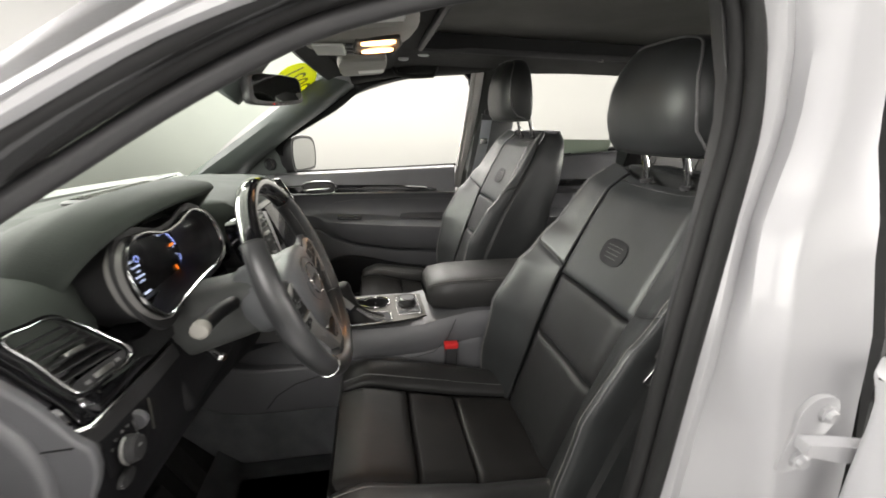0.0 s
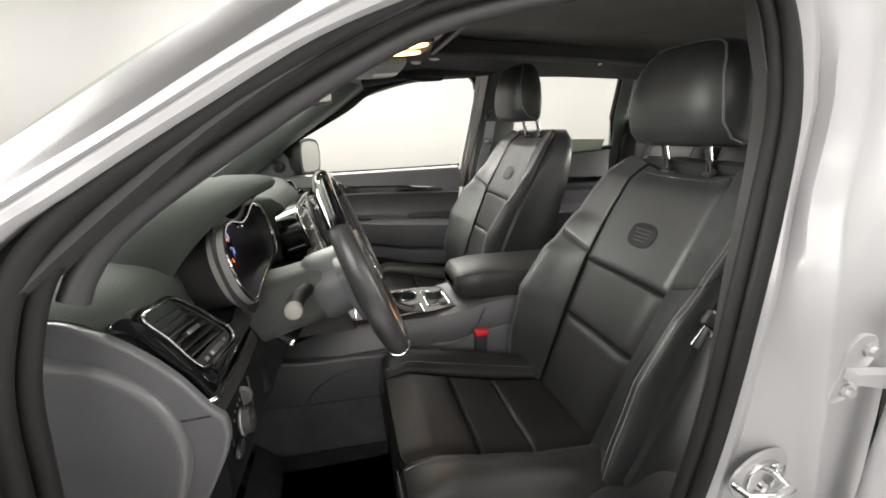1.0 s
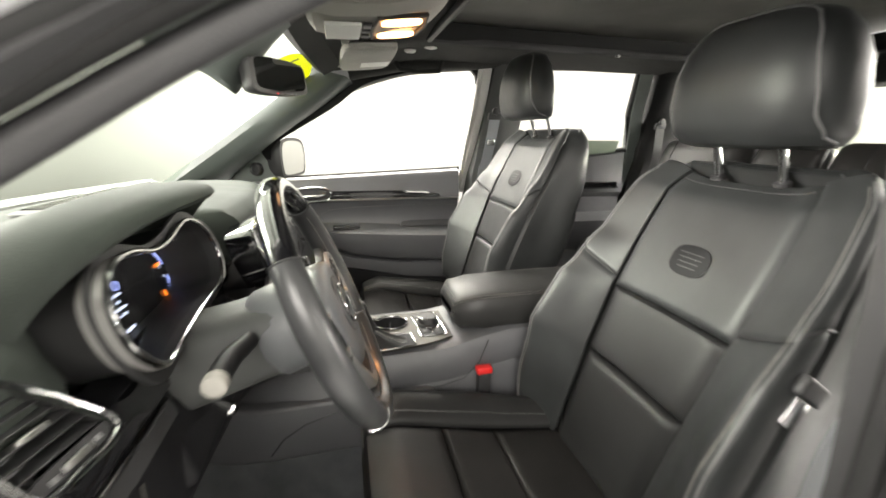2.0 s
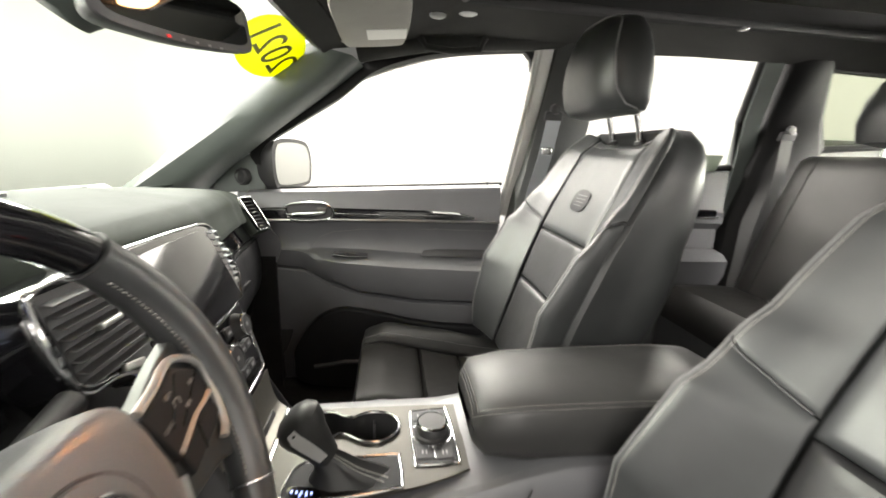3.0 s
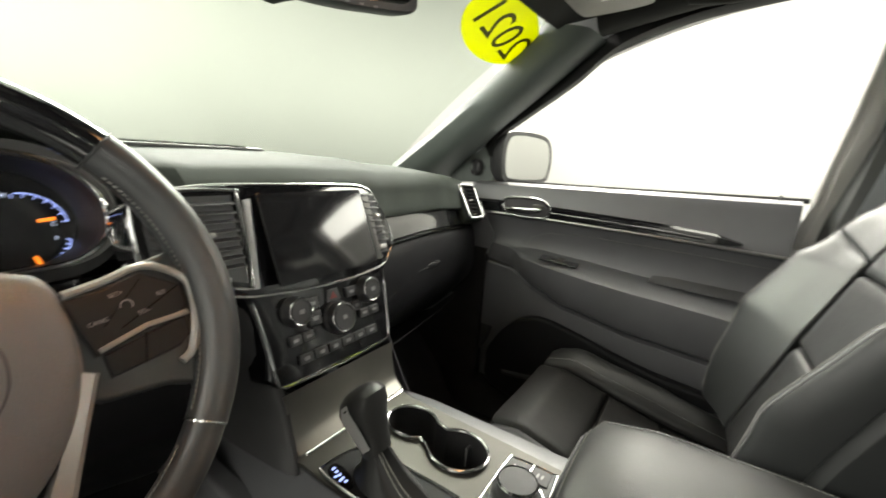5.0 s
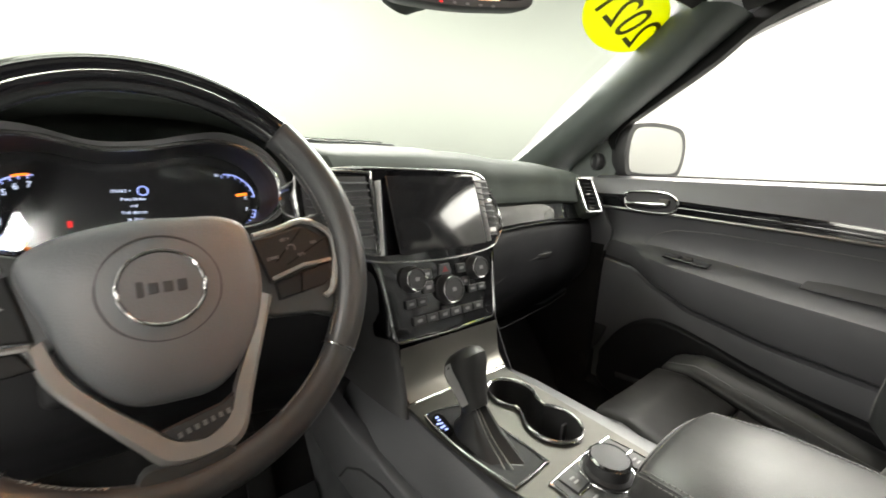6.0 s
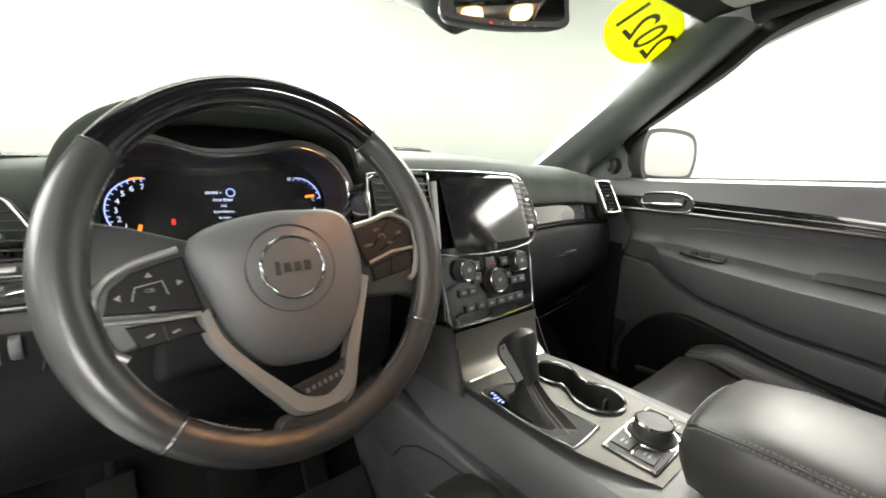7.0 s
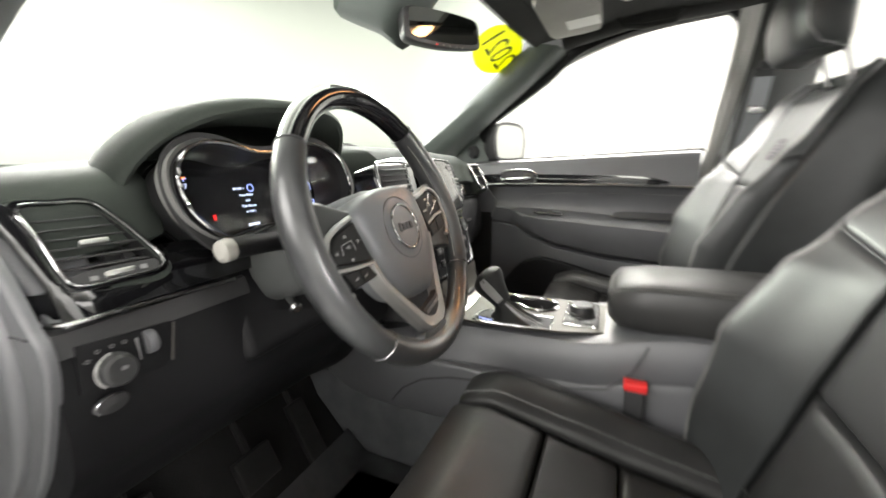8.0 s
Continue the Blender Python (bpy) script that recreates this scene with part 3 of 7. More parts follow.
# driver's door, swung wide open on its hinge; unseen, added to shade footwell and lower dash
fdoor = thing("front_door", "white driver door standing wide open with dark panel", "car door", (-0.78, -0.93, 0.5))
swing = pose(-0.775, -0.935, 0, 0, 0, -68)
door_line = smooth_poly([(0.02, 0.44), (0.0, 0.75), (0.0, 1.08), (0.04, 1.17), (0.40, 1.19), (0.95, 1.21), (1.04, 1.10), (1.04, 0.75), (1.00, 0.44), (0.5, 0.42)], 60)
part("skin", prism(door_line, swing @ basis((0, 0.0, 0), (1, 0, 0), (0, 0, 1)), 0.05, 0.018, 4), M_PAINT, fdoor, "glossy white door skin")
part("inner_panel", prism([(0.52 + (x - 0.52) * 0.90, 0.82 + (z - 0.82) * 0.92) for x, z in door_line], swing @ basis((0, 0.05, 0), (1, 0, 0), (0, 0, 1)) @ Matrix.Translation((0, 0, -0.04)), 0.04, 0.012), M_PLASTIC, fdoor, "dark grey door panel")
part("door_hinge", rbox((0.10, 0.03, 0.05), m=pose(-0.770, -0.915, 0.95, 0, 0, -34), bevel=0.006), M_PAINT, fdoor)
settle(fdoor)

# rear driver's door, swung open on its hinge
rdoor = thing("rear_door", "white rear door standing open on its hinge", "car door", (0.40, -0.90, 0.5))
turn = pose(0.262, -0.915, 0, 0, 0, -62)
outline = smooth_poly([(0.0, 0.42), (0.0, 0.75), (0.0, 1.10), (0.02, 1.17), (0.30, 1.19), (0.78, 1.21), (0.86, 1.1), (0.80, 0.85), (0.62, 0.62), (0.55, 0.42), (0.3, 0.40)], 66)
part("skin", prism(outline, turn @ basis((0, 0.0, 0), (1, 0, 0), (0, 0, 1)), 0.05, 0.018, 4), M_PAINT, rdoor, "glossy white door skin")
part("inner_panel", prism([(0.42 + (x - 0.42) * 0.80, 0.80 + (z - 0.80) * 0.82) for x, z in outline], turn @ basis((0, 0.07, 0), (1, 0, 0), (0, 0, 1)), 0.07, 0.01), M_DARK, rdoor)
for hz in (1.060, 0.62):
    hinge = part("hinge", prism(smooth_poly([(-0.034, -0.044), (-0.006, -0.046), (0.012, -0.030), (0.016, -0.006), (0.026, 0.014), (0.022, 0.040), (-0.004, 0.046), (-0.022, 0.030), (-0.026, 0.0)], 36), basis((0.228, -0.888, hz), (1, 0, 0), (0, 0, 1)), 0.006, 0.002), M_PAINT, rdoor, "white painted door hinge")
    part("hinge_arm", loft([[(x, y, hz - h + dz), (x, y, hz + h + dz), (x - 0.002, y - 0.016, hz + h + dz), (x - 0.002, y - 0.016, hz - h + dz)] for x, y, dz, h in ((0.206, -0.894, -0.004, 0.007), (0.232, -0.906, -0.002, 0.010), (0.262, -0.916, 0.0, 0.009), (0.300, -0.926, 0.0, 0.008))]), M_PAINT, hinge)
    part("hinge_pin", lathe([(0.008, -0.020), (0.008, 0.020), (0.005, 0.023), (0.0, 0.023)], pose(0.288, -0.934, hz), 14), M_PAINT, hinge)
    for dx, dz in ((0.008, 0.026), (-0.012, -0.030)):
        part("bolt", lathe([(0.010, 0), (0.010, 0.004), (0.0075, 0.005), (0.0065, 0.010), (0.0, 0.010)], basis((0.228 + dx, -0.894, hz + dz), (1, 0, 0), (0, 0, 1)), 8), M_PAINT, hinge)
settle(rdoor)


# ---- dashboard ----
dash = thing("dashboard", "dark grey-green soft dashboard with black and chrome trim", "dashboard", (-0.7, 0, 0.9))


def dash_front(y):
    """x of the dash pad's face and z of its crest at y; the pad steps back behind the dials."""
    return lerp_list([(-0.735, -0.658, 1.152), (-0.70, -0.640, 1.160), (-0.66, -0.630, 1.166), (-0.60, -0.628, 1.170), (-0.57, -0.640, 1.172), (-0.545, -0.700, 1.176), (-0.23, -0.700, 1.180), (-0.195, -0.60, 1.19), (-0.17, -0.535, 1.195), (0.0, -0.525, 1.198),
                      (0.15, -0.535, 1.195), (0.25, -0.560, 1.190), (0.45, -0.592, 1.185), (0.57, -0.620, 1.174), (0.63, -0.630, 1.168), (0.70, -0.640, 1.160), (0.735, -0.658, 1.152)], y)


def face_x(y):
    """x of the trim bands and of the lower dash."""
    return lerp_list([(-0.735, -0.604, 0), (-0.62, -0.599, 0), (-0.50, -0.596, 0), (-0.27, -0.580, 0), (-0.17, -0.550, 0), (0.0, -0.54, 0), (0.15, -0.55, 0), (0.25, -0.562, 0), (0.45, -0.592, 0), (0.62, -0.620, 0), (0.755, -0.650, 0)], y)[0]


def dash_back(y):
    return -1.10 + 0.19 * (abs(y) / 0.755) ** 2.5


YS = [-0.735 + 1.47 * i / 70 for i in range(71)]
secs = []
for y in YS:
    fx, cz = dash_front(y)
    bx = dash_back(y)
    mid = 0.008 if abs(y) < 0.3 else 0.0
    # along the driver's side the face below the crest stays low, under the hood
    ring = [(bx, y, 1.165), (bx + 0.10, y, 1.180), (-0.86, y, cz + 0.008 + mid), (-0.76, y, cz + 0.010 + mid), (fx - 0.06, y, cz + 0.006), (fx - 0.025, y, cz - 0.004), (fx - 0.006, y, cz - 0.022), (fx, y, cz - 0.045), (fx + 0.012, y, cz - 0.078), (fx + 0.006, y, cz - 0.086)]
    curve = crom(ring, 28)
    secs.append(curve + [Vector((fx - 0.08, y, cz - 0.12)), Vector((bx, y, 1.06))])
part("top_pad", loft(secs), M_DASH, dash, "soft grained dash top")


def band(y0, y1, n, z_of, material, name, h, depth, label=""):
    """A trim strip that follows the dash face."""
    out = []
    for i in range(n + 1):
        y = y0 + (y1 - y0) * i / n
        z = z_of(y)
        x = face_x(y) + 0.010
        out.append([(x, y, z + h / 2), (x + depth, y, z + h / 2 - 0.004), (x + depth + 0.002, y, z - h / 2 + 0.003), (x, y, z - h / 2), (x - 0.03, y, z - h / 2), (x - 0.03, y, z + h / 2)])
    return part(name, loft(out), material, dash, label)


def band_z(y):
    return lerp_list([(0.18, 1.078), (0.30, 1.085), (0.45, 1.078), (0.62, 1.066), (0.72, 1.055)], y)[0]


def tilted_band(y0, y1, n, z_of, rise, depth, name, material, label, x_of):
    """A strip whose face leans back towards its upper edge."""
    out = []
    for i in range(n + 1):
        y = y0 + (y1 - y0) * i / n
        x, z = x_of(y), z_of(y)
        face = [(x - depth * (1 - (1 - v) ** 1.5), y, z + rise * v) for v in (0, 0.25, 0.5, 0.75, 1.0)]
        out.append([(x - 0.004, y, z - 0.003), *face, (x - depth - 0.03, y, z + rise), (x - 0.05, y, z - 0.003)])
    return part(name, loft(out), material, dash, label)


tilted_band(0.160, 0.715, 28, lambda y: 1.058 - 0.15 * (y - 0.28) ** 2, 0.050, 0.026, "trim_band", M_GLOSS, "glossy black trim band", lambda y: -0.530 - 0.165 * (y - 0.16))
band(0.160, 0.725, 26, lambda y: 1.052 - 0.15 * (y - 0.28) ** 2, M_CHROME, "trim_line", 0.006, 0.016, "thin chrome line")


def driver_band_rise(y):
    """The band is low under the vent and taller from there to the column."""
    return lerp_list([(-0.735, 0.026), (-0.645, 0.024), (-0.60, 0.046), (-0.2, 0.046)], y)[0]


secs = []
for i in range(31):
    y = -0.722 + 0.52 * i / 30
    r, x = driver_band_rise(y), -0.574 - (0.03 * max(0, -0.69 - y) / 0.03 if y < -0.69 else 0)
    secs.append([(x - 0.006, y, 1.022), (x, y, 1.025), (x - 0.001, y, 1.025 + 0.3 * r), (x - 0.004, y, 1.025 + 0.7 * r), (x - 0.010, y, 1.025 + r), (x - 0.05, y, 1.030 + r), (x - 0.05, y, 1.02)])
part("trim_band", loft(secs), M_GLOSS, dash, "glossy black trim band")
part("trim_line", sweep([(-0.600, -0.728, 1.024), (-0.580, -0.722, 1.024), (-0.571, -0.712, 1.023), (-0.570, -0.66, 1.022), (-0.570, -0.60, 1.020), (-0.570, -0.52, 1.018)], 0.0032, 8), M_CHROME, dash, "thin chrome line")
part("under_strip", loft([[(-0.580, y, 1.018), (-0.572, y, 1.016), (-0.566, y, 1.000), (-0.565, y, 0.992), (-0.60, y, 0.992), (-0.60, y, 1.018)] for y in (-0.728, -0.66, -0.60, -0.50)]), M_DARK, dash, "grey grained strip")

# lower dash: knee panel and glove box
secs = []
for y in YS:
    fx = face_x(y)
    fz = (band_z(y) - 0.036) if y > 0.1 else 1.008
    k = 0.012 if y > 0 else 0.020
    if abs(y) < 0.17:
        fx, k = fx - 0.06, 0
    ring = [(fx - 0.02, y, fz + 0.02), (fx + k, y, fz), (fx + k + 0.012, y, fz - 0.03), (fx + k + 0.018, y, fz - 0.08), (fx + k + 0.010, y, fz - 0.15), (fx - 0.03, y, fz - 0.22), (fx - 0.12, y, fz - 0.31), (fx - 0.25, y, fz - 0.36)]
    secs.append(crom(ring, 22) + [Vector((fx - 0.35, y, fz - 0.2)), Vector((fx - 0.3, y, fz + 0.01))])
part("lower_panel", loft(secs), M_LOWER, dash, "dark grained lower dash")
part("glove_box_latch", rbox((0.012, 0.075, 0.016), (-0.558, 0.40, 0.965), 0.004), M_LOWER, dash)
gl = [(0.20, 0.93), (0.20, 0.80), (0.30, 0.785), (0.55, 0.785), (0.64, 0.80), (0.64, 0.93), (0.55, 0.965), (0.30, 0.965)]
part("glove_box_gap", sweep([(face_x(y) + 0.028 - 0.30 * max(0, 0.90 - z), y, z) for y, z in gl], 0.0018, 6, True), M_LOWER, dash)

# side covers at the ends of the dash
for s in (-1, 1):
    cap = [(-0.93, 1.150), (-0.80, 1.156), (-0.72, 1.156), (-0.685, 1.146), (-0.645, 1.120), (-0.605, 1.080), (-0.572, 1.030), (-0.556, 1.008), (-0.560, 0.965), (-0.60, 0.88), (-0.64, 0.82), (-0.72, 0.74), (-0.80, 0.68), (-0.95, 0.68)]
    poly = smooth_poly(cap, 90)
    cover = part("end_cover", prism([(-s * x, z) for x, z in poly], basis((0, s * 0.733, 0), (-s, 0, 0), (0, 0, 1)), 0.012, 0.006, 4), M_PLASTIC, dash, "grey plastic side cover")
    inner = smooth_poly([(-0.80, 1.112), (-0.70, 1.112), (-0.65, 1.088), (-0.615, 1.046), (-0.598, 0.986), (-0.61, 0.92), (-0.65, 0.84), (-0.72, 0.77), (-0.80, 0.73)], 60)
    part("end_cover_pad", prism([(-s * x, z) for x, z in inner], basis((0, s * 0.742, 0), (-s, 0, 0), (0, 0, 1)), 0.016, 0.013, 5), M_PLASTIC, cover)
    part("cover_seam", sweep([(-0.66, s * 0.7455, 1.012), (-0.61, s * 0.7455, 1.018), (-0.572, s * 0.7455, 1.020)], 0.0014, 6), M_GLOSS, cover)


# side vents, one mirrored on the other
def side_vent(s):
    ex, ey, c = Vector((0.234, 0.972 * -s, 0)), Vector((-0.492, 0.118 * -s, 0.863)), Vector((-0.606, 0.667 * s, 1.086))
    m = Matrix((ex, ey, Vector((0.839, 0.202 * s, 0.506)))).transposed().to_4x4()
    m.translation = c
    poly = smooth_poly([(-0.045, 0.055), (-0.015, 0.058), (0.013, 0.056), (0.032, 0.034), (0.049, 0.005), (0.062, -0.022), (0.050, -0.035), (0.016, -0.037), (-0.014, -0.038), (-0.026, -0.028), (-0.035, 0.015)], 66)
    pod = scaled(poly, 1.16, 1.20)
    part("vent_pod", loft([[m @ Vector((x * k, y * k, z)) for x, y in pod] for k, z in ((1.0, -0.06), (1.06, -0.02), (1.03, -0.004), (0.99, 0.0), (0.86, -0.001))], True, False), M_DASH, dash, "soft pad round the vent")
    vent = part("vent_bezel", frame_strip(scaled(poly, 1.13, 1.13), scaled(poly, 1.01), m, 0.004, 0.0), M_GLOSS, dash, "glossy black vent bezel")
    strip = smooth_poly([(-0.050, 0.062), (-0.080, 0.066), (-0.063, 0.040), (-0.053, 0.004), (-0.042, -0.036), (-0.036, -0.074), (-0.010, -0.072), (-0.014, -0.042), (-0.032, -0.028), (-0.042, 0.015)], 50)
    part("vent_strip", prism(strip, m @ Matrix.Translation((0, 0, -0.008)), 0.008, 0.0012, 2), M_GLOSS, vent, "glossy black strip beside the vent")
    filler = smooth_poly([(-0.03, 0.066), (-0.072, 0.064), (-0.074, 0.036), (-0.066, 0.000), (-0.054, -0.040), (-0.046, -0.082), (-0.01, -0.080), (0.0, 0.0)], 40)
    part("vent_side", prism(filler, m @ Matrix.Translation((0, 0, -0.034)), 0.020, 0.006, 3), M_PLASTIC, vent, "grey plastic beside the vent")
    part("vent_ring", sweep([m @ Vector((x, y, 0.007)) for x, y in scaled(poly, 1.02)], 0.0022, 8, True, 0.7), M_CHROME, vent, "chrome vent ring")
    part("vent_well", loft([[m @ Vector((x, y, z)) for x, y in scaled(poly, k)] for k, z in ((1.02, 0.004), (0.98, -0.015), (0.92, -0.032), (0.5, -0.036), (0.1, -0.036))], True, False), M_DARK, vent)
    for i in range(6):
        y = 0.046 - 0.0118 * i
        xl, xr = lerp_list([(-0.03, -0.020, 0.054), (0.0, -0.030, 0.052), (0.03, -0.036, 0.034), (0.05, -0.043, 0.018)], y)
        part("slat", rbox((xr - xl, 0.0020, 0.020), m=m @ pose((xl + xr) / 2, y, -0.009, 24), bevel=0.0007, seg=1), M_DARK, vent)
    for i in range(5):
        x = -0.02 + 0.018 * i
        part("vane", rbox((0.0012, 0.07, 0.012), m=m @ pose(x, 0.006, -0.024), bevel=0), M_DARK, vent)
    part("vent_tab", rbox((0.026, 0.006, 0.012), m=m @ pose(0.006, 0.010, 0.002, 0, 0, 0), bevel=0.002), M_SILVER, vent, "silver vent tab")
    part("vent_wheel_panel", prism(smooth_poly([(-0.014, -0.037), (0.050, -0.034), (0.058, -0.022), (0.045, -0.020), (-0.018, -0.024)], 24), m @ Matrix.Translation((0, 0, -0.004)), 0.006), M_DARK, vent)
    part("vent_wheel", rbox((0.028, 0.007, 0.008), m=m @ pose(0.020, -0.0295, 0.002, 0, 0, 3), bevel=0.002), M_SILVER, vent)
    for dx in (-0.004, 0.043):
        part("vent_mark", rbox((0.007, 0.005, 0.001), m=m @ pose(dx, -0.031 + 0.08 * (dx - 0.003), 0.0026), bevel=0), M_PRINT, vent)
    return vent


side_vent(-1)


def narrow_vent():
    """The passenger's end vent: a slim slanted frame with short slats."""
    ex, ey = Vector((0.33, 0.944, 0)), Vector((-0.49, 0.171, 0.854))
    m = Matrix((ex, ey, ex.cross(ey))).transposed().to_4x4()
    m.translation = Vector((-0.606, 0.657, 1.105))
    poly = smooth_poly([(-0.029, 0.046), (-0.016, 0.052), (0.010, 0.051), (0.021, 0.044), (0.026, 0.0), (0.029, -0.040), (0.022, -0.048), (-0.010, -0.050), (-0.020, -0.043), (-0.024, 0.0)], 50)
    part("vent_pod", loft([[m @ Vector((x * kx, y * ky, z)) for x, y in poly] for kx, ky, z in ((1.3, 1.1, -0.05), (1.5, 1.16, -0.02), (1.36, 1.12, -0.004), (1.2, 1.06, 0.0), (0.9, 0.95, -0.001))], True, False), M_DASH, dash, "soft pad round the vent")
    vent = part("vent_bezel", frame_strip(scaled(poly, 1.20, 1.08), scaled(poly, 1.0), m, 0.005, 0.0), M_GLOSS, dash, "glossy black vent bezel")
    part("vent_ring", sweep([m @ Vector((x, y, 0.006)) for x, y in scaled(poly, 1.03)], 0.0020, 8, True, 0.7), M_CHROME, vent, "chrome vent ring")
    part("vent_well", loft([[m @ Vector((x, y, z)) for x, y in scaled(poly, k)] for k, z in ((1.02, 0.003), (0.98, -0.012), (0.9, -0.028), (0.1, -0.030))], True, False), M_DARK, vent)
    for i in range(7):
        part("slat", rbox((0.044, 0.0022, 0.016), m=m @ pose(0.001 - 0.0006 * i, 0.042 - 0.0118 * i, -0.005, 24), bevel=0.0007, seg=1), M_DARK, vent)
    part("vent_tab", rbox((0.012, 0.004, 0.008), m=m @ pose(0, 0.004, 0.002), bevel=0.002), M_SILVER, vent, "silver vent tab")
    part("vent_wheel", rbox((0.018, 0.005, 0.006), m=m @ pose(0.002, -0.041, 0.0), bevel=0.002), M_SATIN, vent)


narrow_vent()

# headlamp switch panel under the driver's vent
PAN = basis((-0.5650, -0.672, 0.973), (0, 1, 0), (-0.12, 0, 1))
pan = part("switch_panel", prism([(-0.048, -0.022), (0.035, -0.031), (0.044, -0.020), (0.053, 0.020), (-0.043, 0.028)], PAN, 0.004, 0.002), M_LOWER, dash, "black headlamp switch panel")
part("panel_edge", rbox((0.0025, 0.046, 0.003), m=PAN @ pose(0.0475, -0.003, 0.0085, 0, 0, -14), bevel=0.001), M_SATIN, pan)
knob = part("light_knob", lathe([(0.0185, 0.0), (0.0185, 0.004), (0.0165, 0.014), (0.014, 0.016), (0.0, 0.015)], PAN @ pose(-0.017, -0.008, 0.008), 30), M_DARK, pan)
part("knob_crescent", sweep([PAN @ Vector((-0.017 + 0.0188 * math.cos(radians(a)), -0.008 + 0.0188 * math.sin(radians(a)), 0.012)) for a in range(95, 235, 7)], 0.0018, 8), M_SILVER, knob, "satin silver knob edge")
part("knob_mark", rbox((0.007, 0.004, 0.0005), m=PAN @ pose(-0.014, -0.006, 0.0232), bevel=0), M_PRINT, knob)
for sx, sz in ((-0.038, 0.010), (-0.028, 0.0165), (-0.014, 0.017), (-0.002, 0.0165)):
    part("symbol", sweep([PAN @ Vector((sx + 0.0022 * math.cos(a * math.pi / 5), sz + 0.0018 * math.sin(a * math.pi / 5), 0.0084)) for a in range(10)], 0.00035, 5, True), M_PRINT, pan)
part("dimmer_wheel", lathe([(0.013, -0.005), (0.014, -0.003), (0.014, 0.003), (0.013, 0.005)], PAN @ pose(0.024, 0.006, 0.004, 0, 90, 0), 22), M_PLASTIC, pan)
part("dimmer_marks", prism([(-0.0006, -0.014), (0.0006, -0.014), (0.0014, 0.012), (-0.0014, 0.012)], PAN @ pose(0.010, 0.004, 0.0082), 0.0004), M_PRINT, pan)
BOOT = basis((-0.562, -0.696, 0.928), (0, 1, 0), (-0.05, 0, 1))
boot = part("boot_button", lathe([(0.017, 0.0), (0.016, 0.005), (0.0, 0.007)], BOOT @ Matrix.Diagonal((1, 0.6, 1, 1)), 20), M_DARK, dash, "round boot release button")
part("boot_button_ring", sweep([BOOT @ Vector((0.016 * math.cos(a / 10 * math.pi), 0.010 * math.sin(a / 10 * math.pi), 0.005)) for a in range(3, 13)], 0.0007, 6), M_STEEL, boot)

# instrument hood
HC = -0.395


def hood_arch(x):
    """half width, crest height and foot height of the hood at x."""
    return lerp_list([(-0.90, 0.10, 1.178, 1.150), (-0.80, 0.14, 1.203, 1.150), (-0.70, 0.19, 1.247, 1.140), (-0.62, 0.216, 1.272, 1.105), (-0.56, 0.222, 1.272, 1.095), (-0.525, 0.222, 1.267, 1.092)], x)


def arch(x, a, top_z, foot, n=30):
    out = []
    for i in range(n + 1):
        t = math.pi * (1 - i / n)
        c, s2 = math.cos(t), math.sin(t)
        out.append(Vector((x - 0.14 * max(0, min(1, (x + 0.85) / 0.3)) * (1 - abs(s2)) ** 0.7, HC + a * math.copysign(abs(c) ** 0.72, c), foot + (top_z - foot) * abs(s2) ** 0.72)))
    return out


secs = []
for i in range(14):
    x = -0.90 + 0.365 * i / 13
    secs.append(arch(x, *hood_arch(x)))
# lip turns in towards the dials
for x, k, dz in ((-0.528, 0.985, -0.004), (-0.525, 0.96, -0.010), (-0.530, 0.935, -0.016), (-0.56, 0.925, -0.022), (-0.62, 0.90, -0.032)):
    a, tz, fz = hood_arch(x)
    secs.append(arch(x, 0.222 * k, 1.267 + dz, 1.094))
part("instrument_hood", loft(secs, False, False), M_DASH, dash, "rounded hood over the dials")

# dials
CL = basis((-0.600, -0.395, 1.145), (0, 1, 0), (-0.25, 0, 1))
ring = smooth_poly([(-0.182, -0.005), (-0.174, 0.030), (-0.142, 0.054), (-0.100, 0.056), (-0.050, 0.044), (0.0, 0.046), (0.040, 0.054), (0.080, 0.058), (0.118, 0.046), (0.142, 0.024), (0.152, -0.006), (0.146, -0.034), (0.120, -0.054), (0.075, -0.060), (0.0, -0.062), (-0.075, -0.068), (-0.135, -0.072), (-0.170, -0.042)], 108)
clus = part("dial_housing", frame_strip(scaled(ring, 1.10, 1.25), scaled(ring, 1.02), CL @ Matrix.Translation((0, 0, 0.018)), 0.006), M_DARK, dash, "black dial surround")
part("dial_wall", loft([[CL @ Vector((x * k, y * k, z)) for x, y in ring + ring[:1]] for k, z in ((1.012, 0.030), (1.0, 0.02), (0.97, -0.056))], False), M_DARK, clus)
part("dial_ring", sweep([CL @ Vector((x * 1.008, y * 1.008, 0.031)) for x, y in ring], 0.0030, 8, True), M_CHROME, clus, "chrome dial ring")
